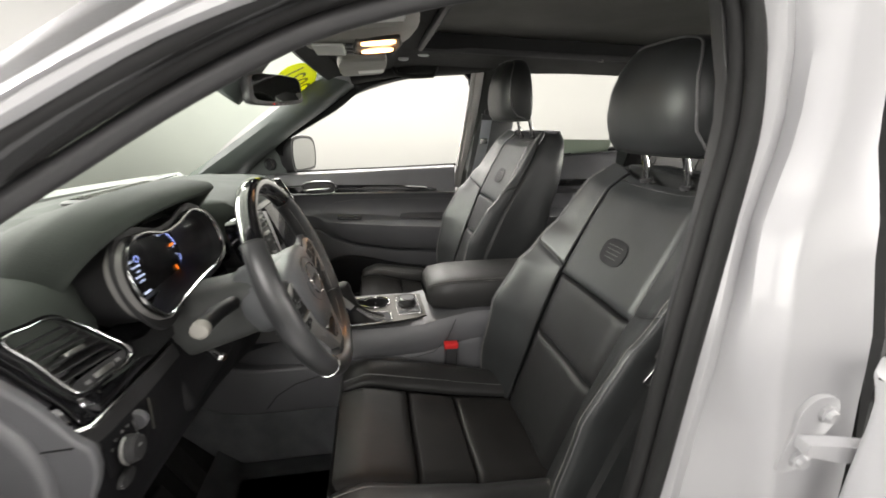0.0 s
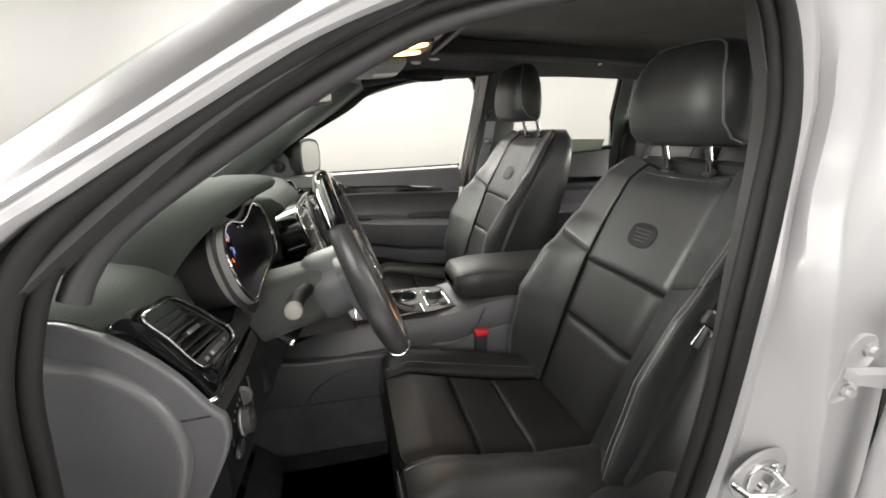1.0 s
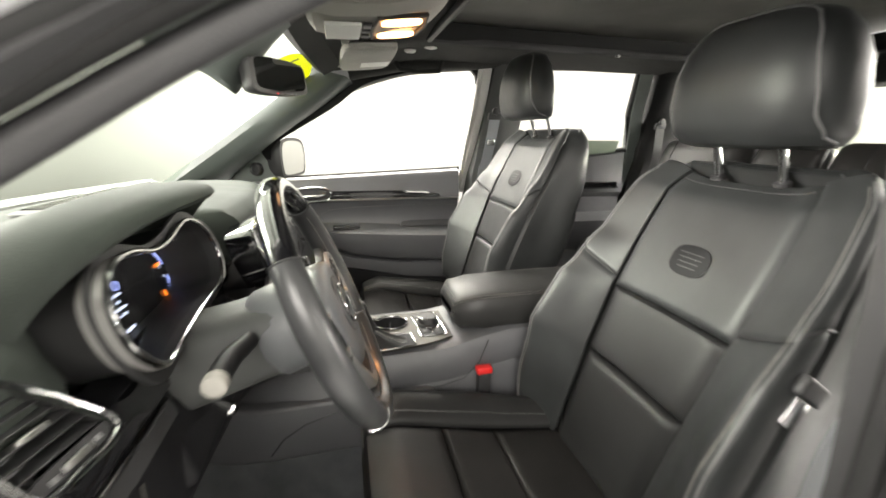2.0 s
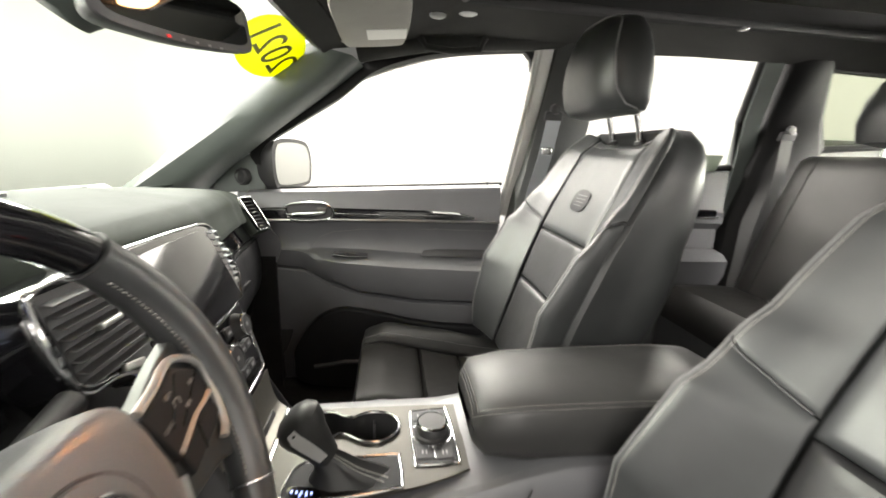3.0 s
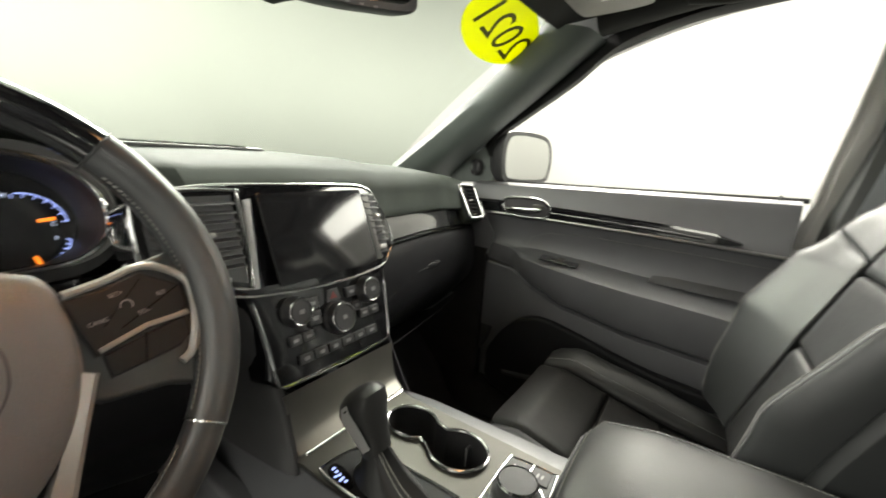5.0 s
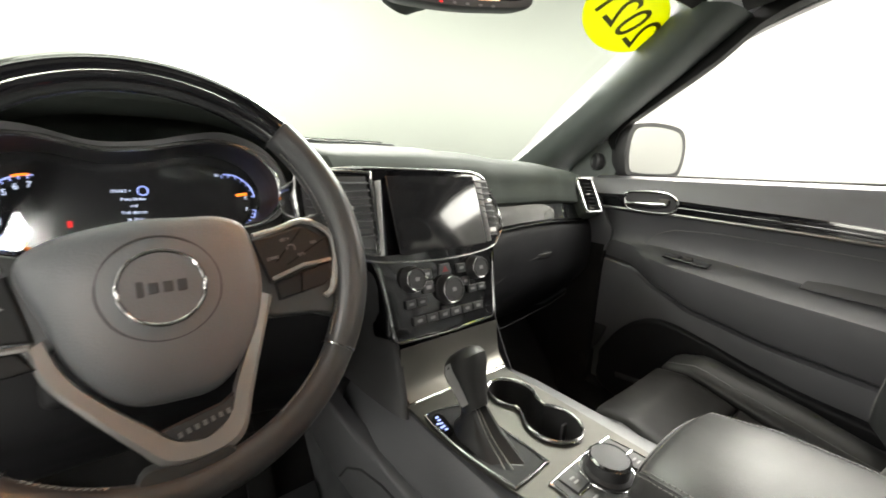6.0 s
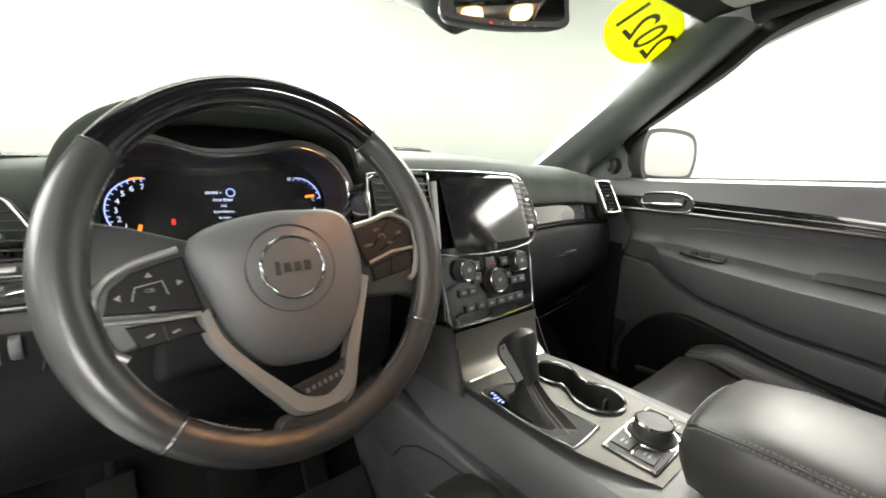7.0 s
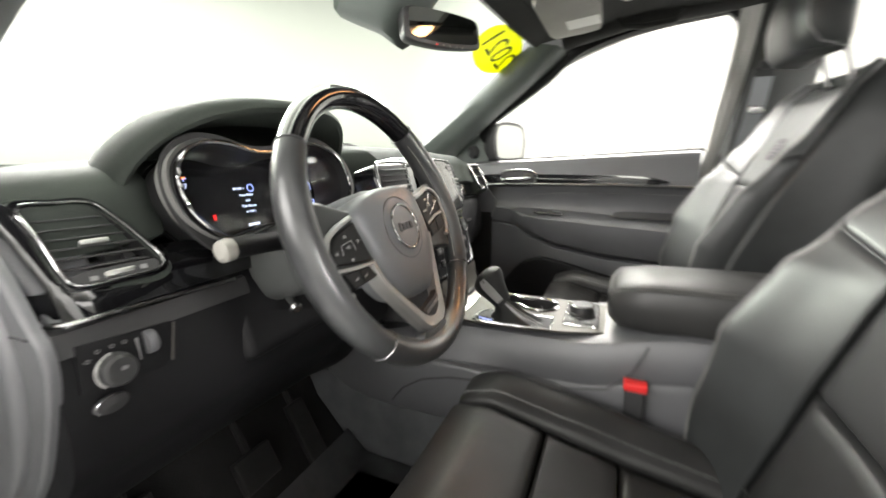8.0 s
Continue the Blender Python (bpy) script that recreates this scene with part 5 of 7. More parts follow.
# spokes behind the cover
for k, name in ((-1, "spoke_left"), (1, "spoke_right")):
    poly = [(k * 0.060, 0.030), (k * 0.085, 0.034), (k * 0.128, 0.050), (k * 0.160, 0.058), (k * 0.170, 0.030), (k * 0.168, -0.020), (k * 0.160, -0.058), (k * 0.148, -0.060), (k * 0.128, -0.052), (k * 0.085, -0.048), (k * 0.060, -0.03)]
    sp = part(name, prism(poly if k > 0 else poly[::-1], WH @ Matrix.Translation((0, 0, -0.014)), 0.014, 0.005, 3), M_LEATHER, wheel, "black spoke")
    pod = [(k * 0.074, 0.030), (k * 0.092, 0.032), (k * 0.124, 0.041), (k * 0.150, 0.026), (k * 0.152, 0.006), (k * 0.086, -0.014)]
    if k < 0:
        pod = [(-0.092, 0.020), (-0.130, 0.010), (-0.145, -0.002), (-0.150, -0.022), (-0.082, -0.030)]
    part("switch_pod", prism(pod, WH @ Matrix.Translation((0, 0, -0.002)), 0.008, 0.003, 3), M_RUBBER, sp, "black switch pad")
    low = [(0.090, -0.014), (0.148, 0.000), (0.150, -0.016), (0.140, -0.024), (0.092, -0.032)] if k > 0 else [(-0.138, -0.034), (-0.092, -0.034), (-0.082, -0.050), (-0.130, -0.054)]
    part("switch_rocker", prism(low, WH @ Matrix.Translation((0, 0, -0.003)), 0.008, 0.003, 3), M_RUBBER, sp, "black rocker switch")
    frame_pts = [(k * 0.076, 0.034), (k * 0.100, 0.039), (k * 0.128, 0.046), (k * 0.154, 0.030), (k * 0.157, 0.004), (k * 0.148, -0.028), (k * 0.138, -0.036)] if k > 0 else [(-0.095, 0.026), (-0.130, 0.016), (-0.150, 0.002), (-0.157, -0.022), (-0.150, -0.048), (-0.138, -0.060)]
    part("spoke_trim", sweep([WH @ Vector((x, y, 0.0045)) for x, y in [(p.x, p.y) for p in crom([(x, y, 0) for x, y in frame_pts], 20)]], 0.0040, 8, flat=0.8), M_SILVERP, sp, "satin silver spoke edge")
    part("pod_divider", sweep([WH @ Vector((x, y, 0.005)) for x, y in (((0.088, -0.010), (0.120, 0.000), (0.150, 0.002)) if k > 0 else ((-0.150, -0.028), (-0.115, -0.032), (-0.084, -0.033)))], 0.0036, 8, flat=0.6), M_SILVERP, sp)
    if k > 0:
        for mx, my, txt in ((0.105, 0.0275, "SET+"), (0.134, 0.022, "RES"), (0.120, 0.0105, "SET-"), (0.091, 0.010, "CANC")):
            lettering("switch_text", txt, 0.0044, WH @ pose(mx, my, 0.0066, 0, 0, 8), M_PRINT, sp)
        part("switch_mark", sweep([WH @ Vector((0.110 + 0.004 * math.cos(radians(a)), 0.018 + 0.004 * math.sin(radians(a)), 0.0064)) for a in range(-30, 220, 25)], 0.0006, 5), M_PRINT, sp)
        for p0, p1 in (((0.094, 0.006), (0.122, 0.036)), ((0.104, 0.002), (0.148, 0.026))):
            part("switch_gap", sweep([WH @ Vector((*p0, 0.0062)), WH @ Vector((*p1, 0.0062))], 0.0006, 5), M_GLOSS, sp)
        part("switch_gap", sweep([WH @ Vector((0.118, -0.006, 0.0055)), WH @ Vector((0.114, -0.028, 0.0055))], 0.0006, 5), M_GLOSS, sp)
    else:
        lettering("switch_text", "OK", 0.0048, WH @ pose(-0.118, -0.007, 0.0066), M_PRINT, sp)
        for mx, my, a in ((-0.118, 0.006, 0), (-0.118, -0.022, 180), (-0.140, -0.010, 90), (-0.097, -0.003, -90)):
            part("switch_arrow", prism([(-0.0028, -0.0018), (0.0028, -0.0018), (0.0, 0.0026)], WH @ pose(mx, my, 0.0062, 0, 0, a), 0.0004), M_PRINT, sp)
        part("switch_gap", sweep([WH @ Vector((x, y, 0.0062)) for x, y in ((-0.131, -0.014), (-0.128, -0.003), (-0.109, 0.000), (-0.106, -0.012))], 0.0006, 5), M_PRINT, sp)
        for mx in (-0.122, -0.104):
            part("switch_mark", rbox((0.006, 0.0020, 0.0006), m=WH @ pose(mx, -0.044, 0.0052, 0, 0, 20), bevel=0), M_PRINT, sp)
        part("switch_gap", sweep([WH @ Vector((-0.113, -0.036, 0.0055)), WH @ Vector((-0.110, -0.051, 0.0055))], 0.0006, 5), M_GLOSS, sp)

# lower V-spoke with its name plate
vee_o = [(-0.088, -0.036), (-0.080, -0.064), (-0.058, -0.096), (-0.034, -0.128), (-0.014, -0.150), (0.022, -0.153), (0.044, -0.144), (0.056, -0.110), (0.070, -0.070), (0.086, -0.026)]
vee_i = [(-0.078, -0.030), (-0.068, -0.060), (-0.046, -0.090), (-0.026, -0.112), (-0.008, -0.130), (0.014, -0.136), (0.034, -0.124), (0.044, -0.098), (0.058, -0.066), (0.074, -0.020)]
vo, vi = crom([(x, y, 0) for x, y in vee_o], 40), crom([(x, y, 0) for x, y in vee_i], 40)
vspoke = part("lower_spoke", loft([[WH @ Vector((a.x, a.y, -0.012)), WH @ Vector((a.x, a.y, 0.001)), WH @ Vector(((a.x * 0.7 + b.x * 0.3), a.y * 0.7 + b.y * 0.3, 0.006)), WH @ Vector((b.x, b.y, 0.004)), WH @ Vector((b.x, b.y, -0.012))] for a, b in zip(vo, vi)]), M_SILVERP, wheel, "satin silver lower spoke")
plate = prism([(-0.016, -0.120), (-0.006, -0.132), (0.014, -0.137), (0.034, -0.127), (0.040, -0.106), (0.030, -0.112)], WH @ Matrix.Translation((0, 0, -0.006)), 0.010, 0.002)
np_ob = part("name_plate", plate, M_DARK, vspoke, "dark name plate")
for i in range(7):
    part("plate_bar", rbox((0.0032, 0.0045, 0.0006), m=WH @ pose(-0.004 + 0.0062 * i, -0.1265 + 0.0012 * i, 0.0043, 0, 0, 12), bevel=0), M_SILVER, np_ob)
part("hub_back", lathe([(0.060, -0.105), (0.066, -0.095), (0.066, -0.06), (0.064, -0.03), (0.058, -0.01), (0.0, -0.01)], WH, 32), M_HUB, wheel, "grey collar behind the wheel")
part("rim_root", prism(smooth_poly([(-0.030, -0.146), (0.0, -0.150), (0.030, -0.148), (0.036, -0.166), (0.0, -0.172), (-0.036, -0.166)], 24), WH @ Matrix.Translation((0, 0, -0.012)), 0.018, 0.006), M_LEATHER, wheel)
settle(wheel)

# ---- centre console ----
console = thing("centre_console", "grey centre console with silver shifter plate", "console", (-0.2, 0, 0.42))


def con_sec(x, z, w, flare):
    """Open on top between the two shoulders."""
    zb = 0.615
    return [(x, -0.060, z - 0.001), (x, -w + 0.024, z - 0.002), (x, -w + 0.006, z - 0.006), (x, -w - 0.004, z - 0.020), (x, -w - 0.010 - flare, z - 0.075), (x, -w - 0.006 - flare, z - 0.085), (x, -w - 0.012 - flare, z - 0.10), (x, -w - 0.012 - flare, zb),
            (x, w + 0.012 + flare, zb), (x, w + 0.012 + flare, z - 0.10), (x, w + 0.006 + flare, z - 0.085), (x, w + 0.010 + flare, z - 0.075), (x, w + 0.004, z - 0.020), (x, w - 0.006, z - 0.006), (x, w - 0.03, z), (x, 0.070, z)]


CON = [(-0.62, 0.76, 0.105, 0.02), (-0.50, 0.80, 0.112, 0.02), (-0.42, 0.822, 0.122, 0.018), (-0.34, 0.828, 0.128, 0.014), (-0.20, 0.830, 0.130, 0.008), (-0.11, 0.832, 0.130, 0.006), (-0.06, 0.842, 0.128, 0.006), (-0.01, 0.852, 0.124, 0.004), (0.06, 0.862, 0.120, 0.004), (0.38, 0.862, 0.118, 0.004), (0.44, 0.845, 0.115, 0.004)]
part("console_body", loft([con_sec(*k) for k in CON], False), M_PLASTIC, console, "grey grained console body")
part("console_top", loft([[(x, -w + 0.018, z - 0.003), (x, 0.0, z + 0.001), (x, w - 0.028, z + 0.001), (x, w - 0.028, z - 0.01), (x, -w + 0.018, z - 0.012)] for x, z, w, f in CON[5:]]), M_PLASTIC, console)
for s in (-1, 1):
    part("console_gap", sweep([(-0.56, s * 0.145, 0.715), (-0.35, s * 0.158, 0.733), (-0.13, s * 0.1525, 0.740), (-0.07, s * 0.1495, 0.752), (-0.03, s * 0.146, 0.79), (-0.005, s * 0.138, 0.845)], 0.0016, 6), M_DARK, console)
    cheek = part("console_side", prism(smooth_poly([(k * s, z) for k, z in ((0.745, 0.680), (0.80, 0.760), (0.70, 0.775), (0.56, 0.744), (0.42, 0.744), (0.28, 0.742), (0.15, 0.738), (0.145, 0.66), (0.17, 0.606), (0.36, 0.606), (0.52, 0.604), (0.62, 0.610), (0.69, 0.634))], 72), basis((0, s * 0.134, 0), (-s, 0, 0), (0, 0, 1)), 0.030, 0.010, 4), M_PLASTIC, console, "grey grained lower console side")
    part("side_seam", sweep([(x, s * 0.1648, z) for x, z in ((-0.535, 0.622), (-0.505, 0.662), (-0.455, 0.694), (-0.39, 0.713), (-0.30, 0.722), (-0.17, 0.724))], 0.0022, 6), M_DARK, cheek)
part("tunnel_carpet", loft([[(x, -0.150, 0.40), (x, -0.140, 0.56), (x, -0.11, 0.62), (x, 0.11, 0.62), (x, 0.140, 0.56), (x, 0.150, 0.40)] for x in (-1.0, -0.6, 0.0, 0.44)]), M_MAT, console, "dark grey carpet over the tunnel")

# face between stack and console: satin panel that curves to the flat
secs = []
for i in range(15):
    v = i / 14
    p = crom([(-0.424, 0, 0.912), (-0.418, 0, 0.878), (-0.408, 0, 0.850), (-0.392, 0, 0.836)], 15)[i]
    hw0, hw1 = -0.116 - 0.002 * v, 0.100 - 0.004 * v
    secs.append([(p.x - 0.03, hw0, p.z - 0.03), (p.x, hw0, p.z), (p.x + 0.001, hw0 + 0.006, p.z + 0.001), (p.x + 0.001, hw1 - 0.006, p.z + 0.001), (p.x, hw1, p.z), (p.x - 0.03, hw1, p.z - 0.03)])
part("stack_foot", loft(secs), M_FOOT, console, "brushed silver lower stack panel")
part("foot_line", rbox((0.006, 0.200, 0.004), m=pose(-0.386, -0.012, 0.8372, 0, 20), bevel=0.0015), M_STEEL, console, "chrome strip")
part("foot_slot", rbox((0.004, 0.06, 0.010), m=pose(-0.4055, 0.03, 0.850, 0, -25), bevel=0.001), M_DARK, console)
# sides of the stack run back to the dash
for s in (-1, 1):
    secs = []
    for i in range(17):
        v = i / 16
        z = 1.030 - 0.215 * v
        x = -0.455 - (z - 1.005) * 0.31 - 0.004 if z > 0.915 else -0.431 + (0.915 - z) * 0.48
        y = s * (lerp_list([(0.815, 0.128), (0.85, 0.121), (0.90, 0.117), (0.95, 0.119), (1.03, 0.131)], z)[0] - (0.010 if s > 0 else 0.0))
        secs.append([(x - 0.002, y - s * 0.004, z), (x - 0.004, y, z), (x - 0.012, y + s * 0.005, z), (x - 0.04, y + s * 0.010, z), (x - 0.10, y + s * 0.016, z), (x - 0.20, y + s * 0.022, z)])
    part("stack_cheek", loft(secs, False), M_DARK, console, "grey plastic stack side")

# flat plate with its openings
PL = Matrix.Translation((0, 0, 0.8335))
plate_o = smooth_poly([(-0.388, -0.116), (-0.388, 0.0), (-0.388, 0.078), (-0.350, 0.082), (-0.20, 0.082), (-0.095, 0.080), (-0.085, 0.070), (-0.084, -0.070), (-0.092, -0.086), (-0.17, -0.112), (-0.25, -0.124), (-0.31, -0.128), (-0.370, -0.126)], 72)
c1 = [(-0.232 + 0.044 * math.cos(radians(a)), 0.022 + 0.040 * math.sin(radians(a))) for a in range(-140, 141, 10)]
c2 = [(-0.318 + 0.040 * math.cos(radians(a)), 0.030 + 0.036 * math.sin(radians(a))) for a in range(40, 321, 10)]
cup = c1 + [(-0.275, 0.050)] + c2 + [(-0.275, 0.002)]
deck = part("shifter_plate", prism_holes(plate_o, [cup], PL, 0.0045), M_SATIN, console, "brushed satin silver plate", sharp=20)
gate_o = smooth_poly([(-0.352, -0.108), (-0.340, -0.122), (-0.26, -0.122), (-0.195, -0.112), (-0.186, -0.104), (-0.190, -0.052), (-0.198, -0.046), (-0.30, -0.050), (-0.340, -0.060)], 54)
part("gate", prism(scaled(gate_o, 0.97), PL @ Matrix.Translation((0, 0, 0.0046)), 0.0012), M_LOWER, deck, "black shifter gate")
part("gate_ring", sweep([PL @ Vector((x, y, 0.006)) for x, y in gate_o], 0.0020, 8, True), M_CHROME, deck, "chrome gate ring")
part("gear_display", prism(smooth_poly([(-0.346, -0.104), (-0.336, -0.118), (-0.300, -0.120), (-0.305, -0.106), (-0.335, -0.098)], 24), PL @ Matrix.Translation((0, 0, 0.0060)), 0.0006), M_SCREEN, deck)
for i in range(5):
    part("gear_mark", rbox((0.0030, 0.0045, 0.0006), m=PL @ pose(-0.338 + 0.0068 * i, -0.108 - 0.0012 * i, 0.0069), bevel=0), M_ICE, deck, "lit blue gear mark")
for i in range(2):
    part("gear_mark", rbox((0.0030, 0.0040, 0.0006), m=PL @ pose(-0.326 + 0.009 * i, -0.1155, 0.0069), bevel=0), M_ICE, deck, "lit blue gear mark")
# cup holder: two joined wells
cup_ob = part("cup_holder", loft([[PL @ Vector((-0.275 + (x + 0.275) * k, 0.026 + (y - 0.026) * k, z)) for x, y in cup] for k, z in ((1.0, 0.0045), (0.98, -0.01), (0.93, -0.068), (0.6, -0.070), (0.02, -0.070))], True, False), M_DARK, deck, "black double cup holder")
part("cup_fin", rbox((0.004, 0.016, 0.03), m=PL @ pose(-0.232, 0.058, -0.025), bevel=0.001), M_PLASTIC, cup_ob)
part("cup_ring", sweep([PL @ Vector((x, y, 0.008)) for x, y in cup], 0.0027, 8, True), M_CHROME, cup_ob, "chrome cup holder rim")
# drive selector with round knob
sel = part("selector_panel", prism(smooth_poly([(-0.166, -0.062), (-0.158, -0.072), (-0.106, -0.070), (-0.097, -0.060), (-0.102, 0.055), (-0.110, 0.064), (-0.160, 0.060), (-0.168, 0.050)], 48), PL @ Matrix.Translation((0, 0, 0.0046)), 0.0026, 0.001), M_DARK, deck, "black drive selector panel")
part("selector_ring", sweep([PL @ Vector((x, y, 0.0065)) for x, y in smooth_poly([(-0.166, -0.062), (-0.158, -0.072), (-0.106, -0.070), (-0.097, -0.060), (-0.102, 0.055), (-0.110, 0.064), (-0.160, 0.060), (-0.168, 0.050)], 48)], 0.0018, 8, True), M_STEEL, deck)
part("selector_arc", sweep([PL @ Vector((-0.134 + 0.0335 * math.cos(radians(a)), 0.0335 * math.sin(radians(a)), 0.0076)) for a in range(0, 360, 10)], 0.0009, 6, True), M_STEEL, sel)
for ax_, ay_ in ((0.0, 1), (0.0, -1)):
    part("selector_line", sweep([PL @ Vector((-0.134 + ax_, 0.034 * ay_, 0.0076)), PL @ Vector((-0.134 + ax_, 0.062 * ay_, 0.0076))], 0.0009, 6), M_STEEL, sel)
skn = part("selector_knob", lathe([(0.030, 0.0), (0.030, 0.003), (0.026, 0.006), (0.0245, 0.020), (0.0225, 0.0225), (0.0, 0.0235)], PL @ pose(-0.134, 0.0, 0.007), 36), M_DARK, sel, "dark round selector knob")
part("knob_rim", lathe([(0.0255, 0.0), (0.0258, 0.002), (0.0235, 0.004)], PL @ pose(-0.134, 0.0, 0.0265), 36, False), M_STEEL, skn)
for bx, by in ((-0.150, -0.048), (-0.118, -0.050), (-0.152, 0.042), (-0.120, 0.046)):
    b = part("button", rbox((0.026, 0.026, 0.003), m=PL @ pose(bx, by, 0.0078, 0, 0, 3), bevel=0.001), M_DARK, sel)
    for k in (-1, 1):
        part("button_mark", rbox((0.0025, 0.008, 0.0005), m=PL @ pose(bx + 0.003 * k, by, 0.0096), bevel=0), M_PRINT, b)

# shift lever
base = Vector((-0.262, -0.084, 0.838))
headp = Vector((-0.330, -0.066, 0.902))
bsec = []
for k, (w, d) in ((0.0, (0.058, 0.031)), (0.10, (0.048, 0.028)), (0.25, (0.030, 0.023)), (0.5, (0.017, 0.017)), (0.62, (0.0145, 0.016))):
    c = base.lerp(headp, k)
    bsec.append([c + Vector((w * math.cos(t) + 0.003 * math.sin(5 * t), d * math.sin(t) + 0.0025 * math.cos(4 * t), 0.003 * math.sin(3 * t))) for t in [2 * math.pi * i / 24 for i in range(24)]])
lever = part("shift_boot", loft(bsec), M_LEATHER2, console, "black leather shift boot")
for off in (-0.55, -0.30):
    # two rows of stitching up the boot
    row = []
    for k, (w, d) in ((0.02, (0.058, 0.031)), (0.10, (0.048, 0.028)), (0.25, (0.030, 0.023)), (0.5, (0.017, 0.017)), (0.60, (0.0145, 0.016))):
        row.append(base.lerp(headp, k) + Vector((w * 1.03 * math.cos(off), d * 1.06 * math.sin(off), 0.001)))
    part("stitch_line", sweep(crom(row, 24), 0.0007, 5), M_THREAD, lever, "pale stitching")
ax = (headp - base).normalized()
sidev = Vector((0, 1, 0))
upv = ax.cross(sidev).normalized()
hs = []
for k, w, d, off in ((0.45, 0.016, 0.017, 0), (0.65, 0.0185, 0.021, 0.002), (0.85, 0.022, 0.026, 0.004), (1.0, 0.026, 0.032, 0.006), (1.14, 0.0275, 0.034, 0.007), (1.25, 0.024, 0.029, 0.006), (1.32, 0.016, 0.019, 0.005), (1.345, 0.006, 0.008, 0.005)):
    c = base.lerp(headp, k) + upv * off * -1
    hs.append([c + sidev * w * 1.15 * math.cos(t) + upv * d * 1.15 * math.sin(t) for t in [2 * math.pi * i / 24 for i in range(24)]])
kn = part("shift_knob", loft(hs), M_BOLSTER, lever, "black leather shift knob")
part("knob_blade", loft([[base.lerp(headp, k) + sidev * (-w2 * 1.15) + upv * (y - 0.006) for y in (-h, -h * 0.5, 0.0, h * 0.5, h)] for k, w2, h in ((0.56, 0.0178, 0.0085), (0.70, 0.0204, 0.0095), (0.90, 0.0244, 0.0105), (1.08, 0.0280, 0.0100), (1.20, 0.0262, 0.0070))], False, False), M_KNOB, kn, "satin silver knob blade")
part("knob_collar", sweep([base.lerp(headp, 0.60) + sidev * 0.0172 * math.cos(t) + upv * 0.0178 * math.sin(t) for t in [2 * math.pi * i / 20 for i in range(20)]], 0.0016, 6, True), M_CHROME, kn)

# padded arm rest
arm = []
for x, w, zt, zb in ((-0.083, 0.052, 0.908, 0.886), (-0.079, 0.074, 0.924, 0.870), (-0.062, 0.093, 0.941, 0.858), (0.0, 0.101, 0.950, 0.853), (0.12, 0.104, 0.952, 0.852), (0.30, 0.106, 0.952, 0.852), (0.37, 0.104, 0.948, 0.852), (0.385, 0.095, 0.93, 0.855)):
    cy = 0.000
    ring = [(x, cy - w + 0.012, zb), (x, cy - w, zb + 0.02), (x, cy - w - 0.002, (zt + zb) / 2 + 0.002), (x, cy - w + 0.003, zt - 0.022), (x, cy - w + 0.012, zt - 0.008), (x, cy - w * 0.6, zt - 0.001), (x, cy, zt + 0.002), (x, cy + w * 0.6, zt - 0.001), (x, cy + w - 0.012, zt - 0.008), (x, cy + w - 0.003, zt - 0.022), (x, cy + w + 0.002, (zt + zb) / 2), (x, cy + w, zb + 0.02), (x, cy + w - 0.012, zb)]
    arm.append(crom(ring, 40))
rest = part("arm_rest", loft(arm), M_ARM, console, "padded black leather arm rest lid", sharp=85)


def arm_at(row, k):
    """A point of the lid's skin: row counts its sections, k runs round a section."""
    i, f = min(int(row), 6), row - min(int(row), 6)
    a, g = min(int(k), 38), k - min(int(k), 38)
    at = lambda r: Vector(arm[r][a]).lerp(Vector(arm[r][a + 1]), g)
    p = at(i).lerp(at(i + 1), f)
    return p + (p - Vector((p.x + 0.02 if row < 1.6 else p.x, 0, 0.90))).normalized() * 0.0009


def arm_trace(k, front):
    side = [(6 - (6 - front) * i / 40, k) for i in range(41)]
    across = [(front, k + (39 - 2 * k) * i / 16) for i in range(1, 16)]
    return [arm_at(*p) for p in side + across] + [arm_at(r, 39 - k) for r, _ in reversed(side)]


part("arm_seam", sweep(arm_trace(12.9, 1.15), 0.0009, 6), M_DARK, rest, "sewn seam")
for k, front in ((12.3, 0.94), (13.5, 1.36)):
    # dashes of thread on both sides of the seam
    fine = crom(arm_trace(k, front), 3200)
    trail, gone = [fine[0]], 0.0
    for a, b in zip(fine, fine[1:]):
        gone += (Vector(b) - Vector(a)).length
        if gone > 0.0016:
            trail.append(b)
            gone = 0.0
    bm_t = bmesh.new()
    for i in range(0, len(trail) - 3, 3):
        seg = sweep(trail[i:i + 3], 0.00055, 5)
        tmp = bpy.data.meshes.new("dash")
        seg.to_mesh(tmp)
        seg.free()
        bm_t.from_mesh(tmp)
        bpy.data.meshes.remove(tmp)
    part("stitching", bm_t, M_THREAD, rest, "pale double stitching")
settle(console)

# buckle of the driver's belt
bk = thing("belt_buckle", "black belt buckle with red press button", "buckle", (-0.03, -0.15, 0.72))
BK = basis((-0.022, -0.158, 0.728), (1, 0, 0), (-0.45, 0, 1))
part("buckle_body", rbox((0.034, 0.085, 0.022), m=BK @ pose(0, 0, 0), bevel=0.005), M_DARK, bk)
part("press_button", rbox((0.040, 0.016, 0.024), m=BK @ pose(0, 0.047, 0), bevel=0.004), M_RED, bk, "red press button")
part("buckle_stem", rbox((0.022, 0.14, 0.010), m=BK @ pose(0.008, -0.10, 0, 0, 0, -6), bevel=0.003), M_DARK, bk)
settle(bk)


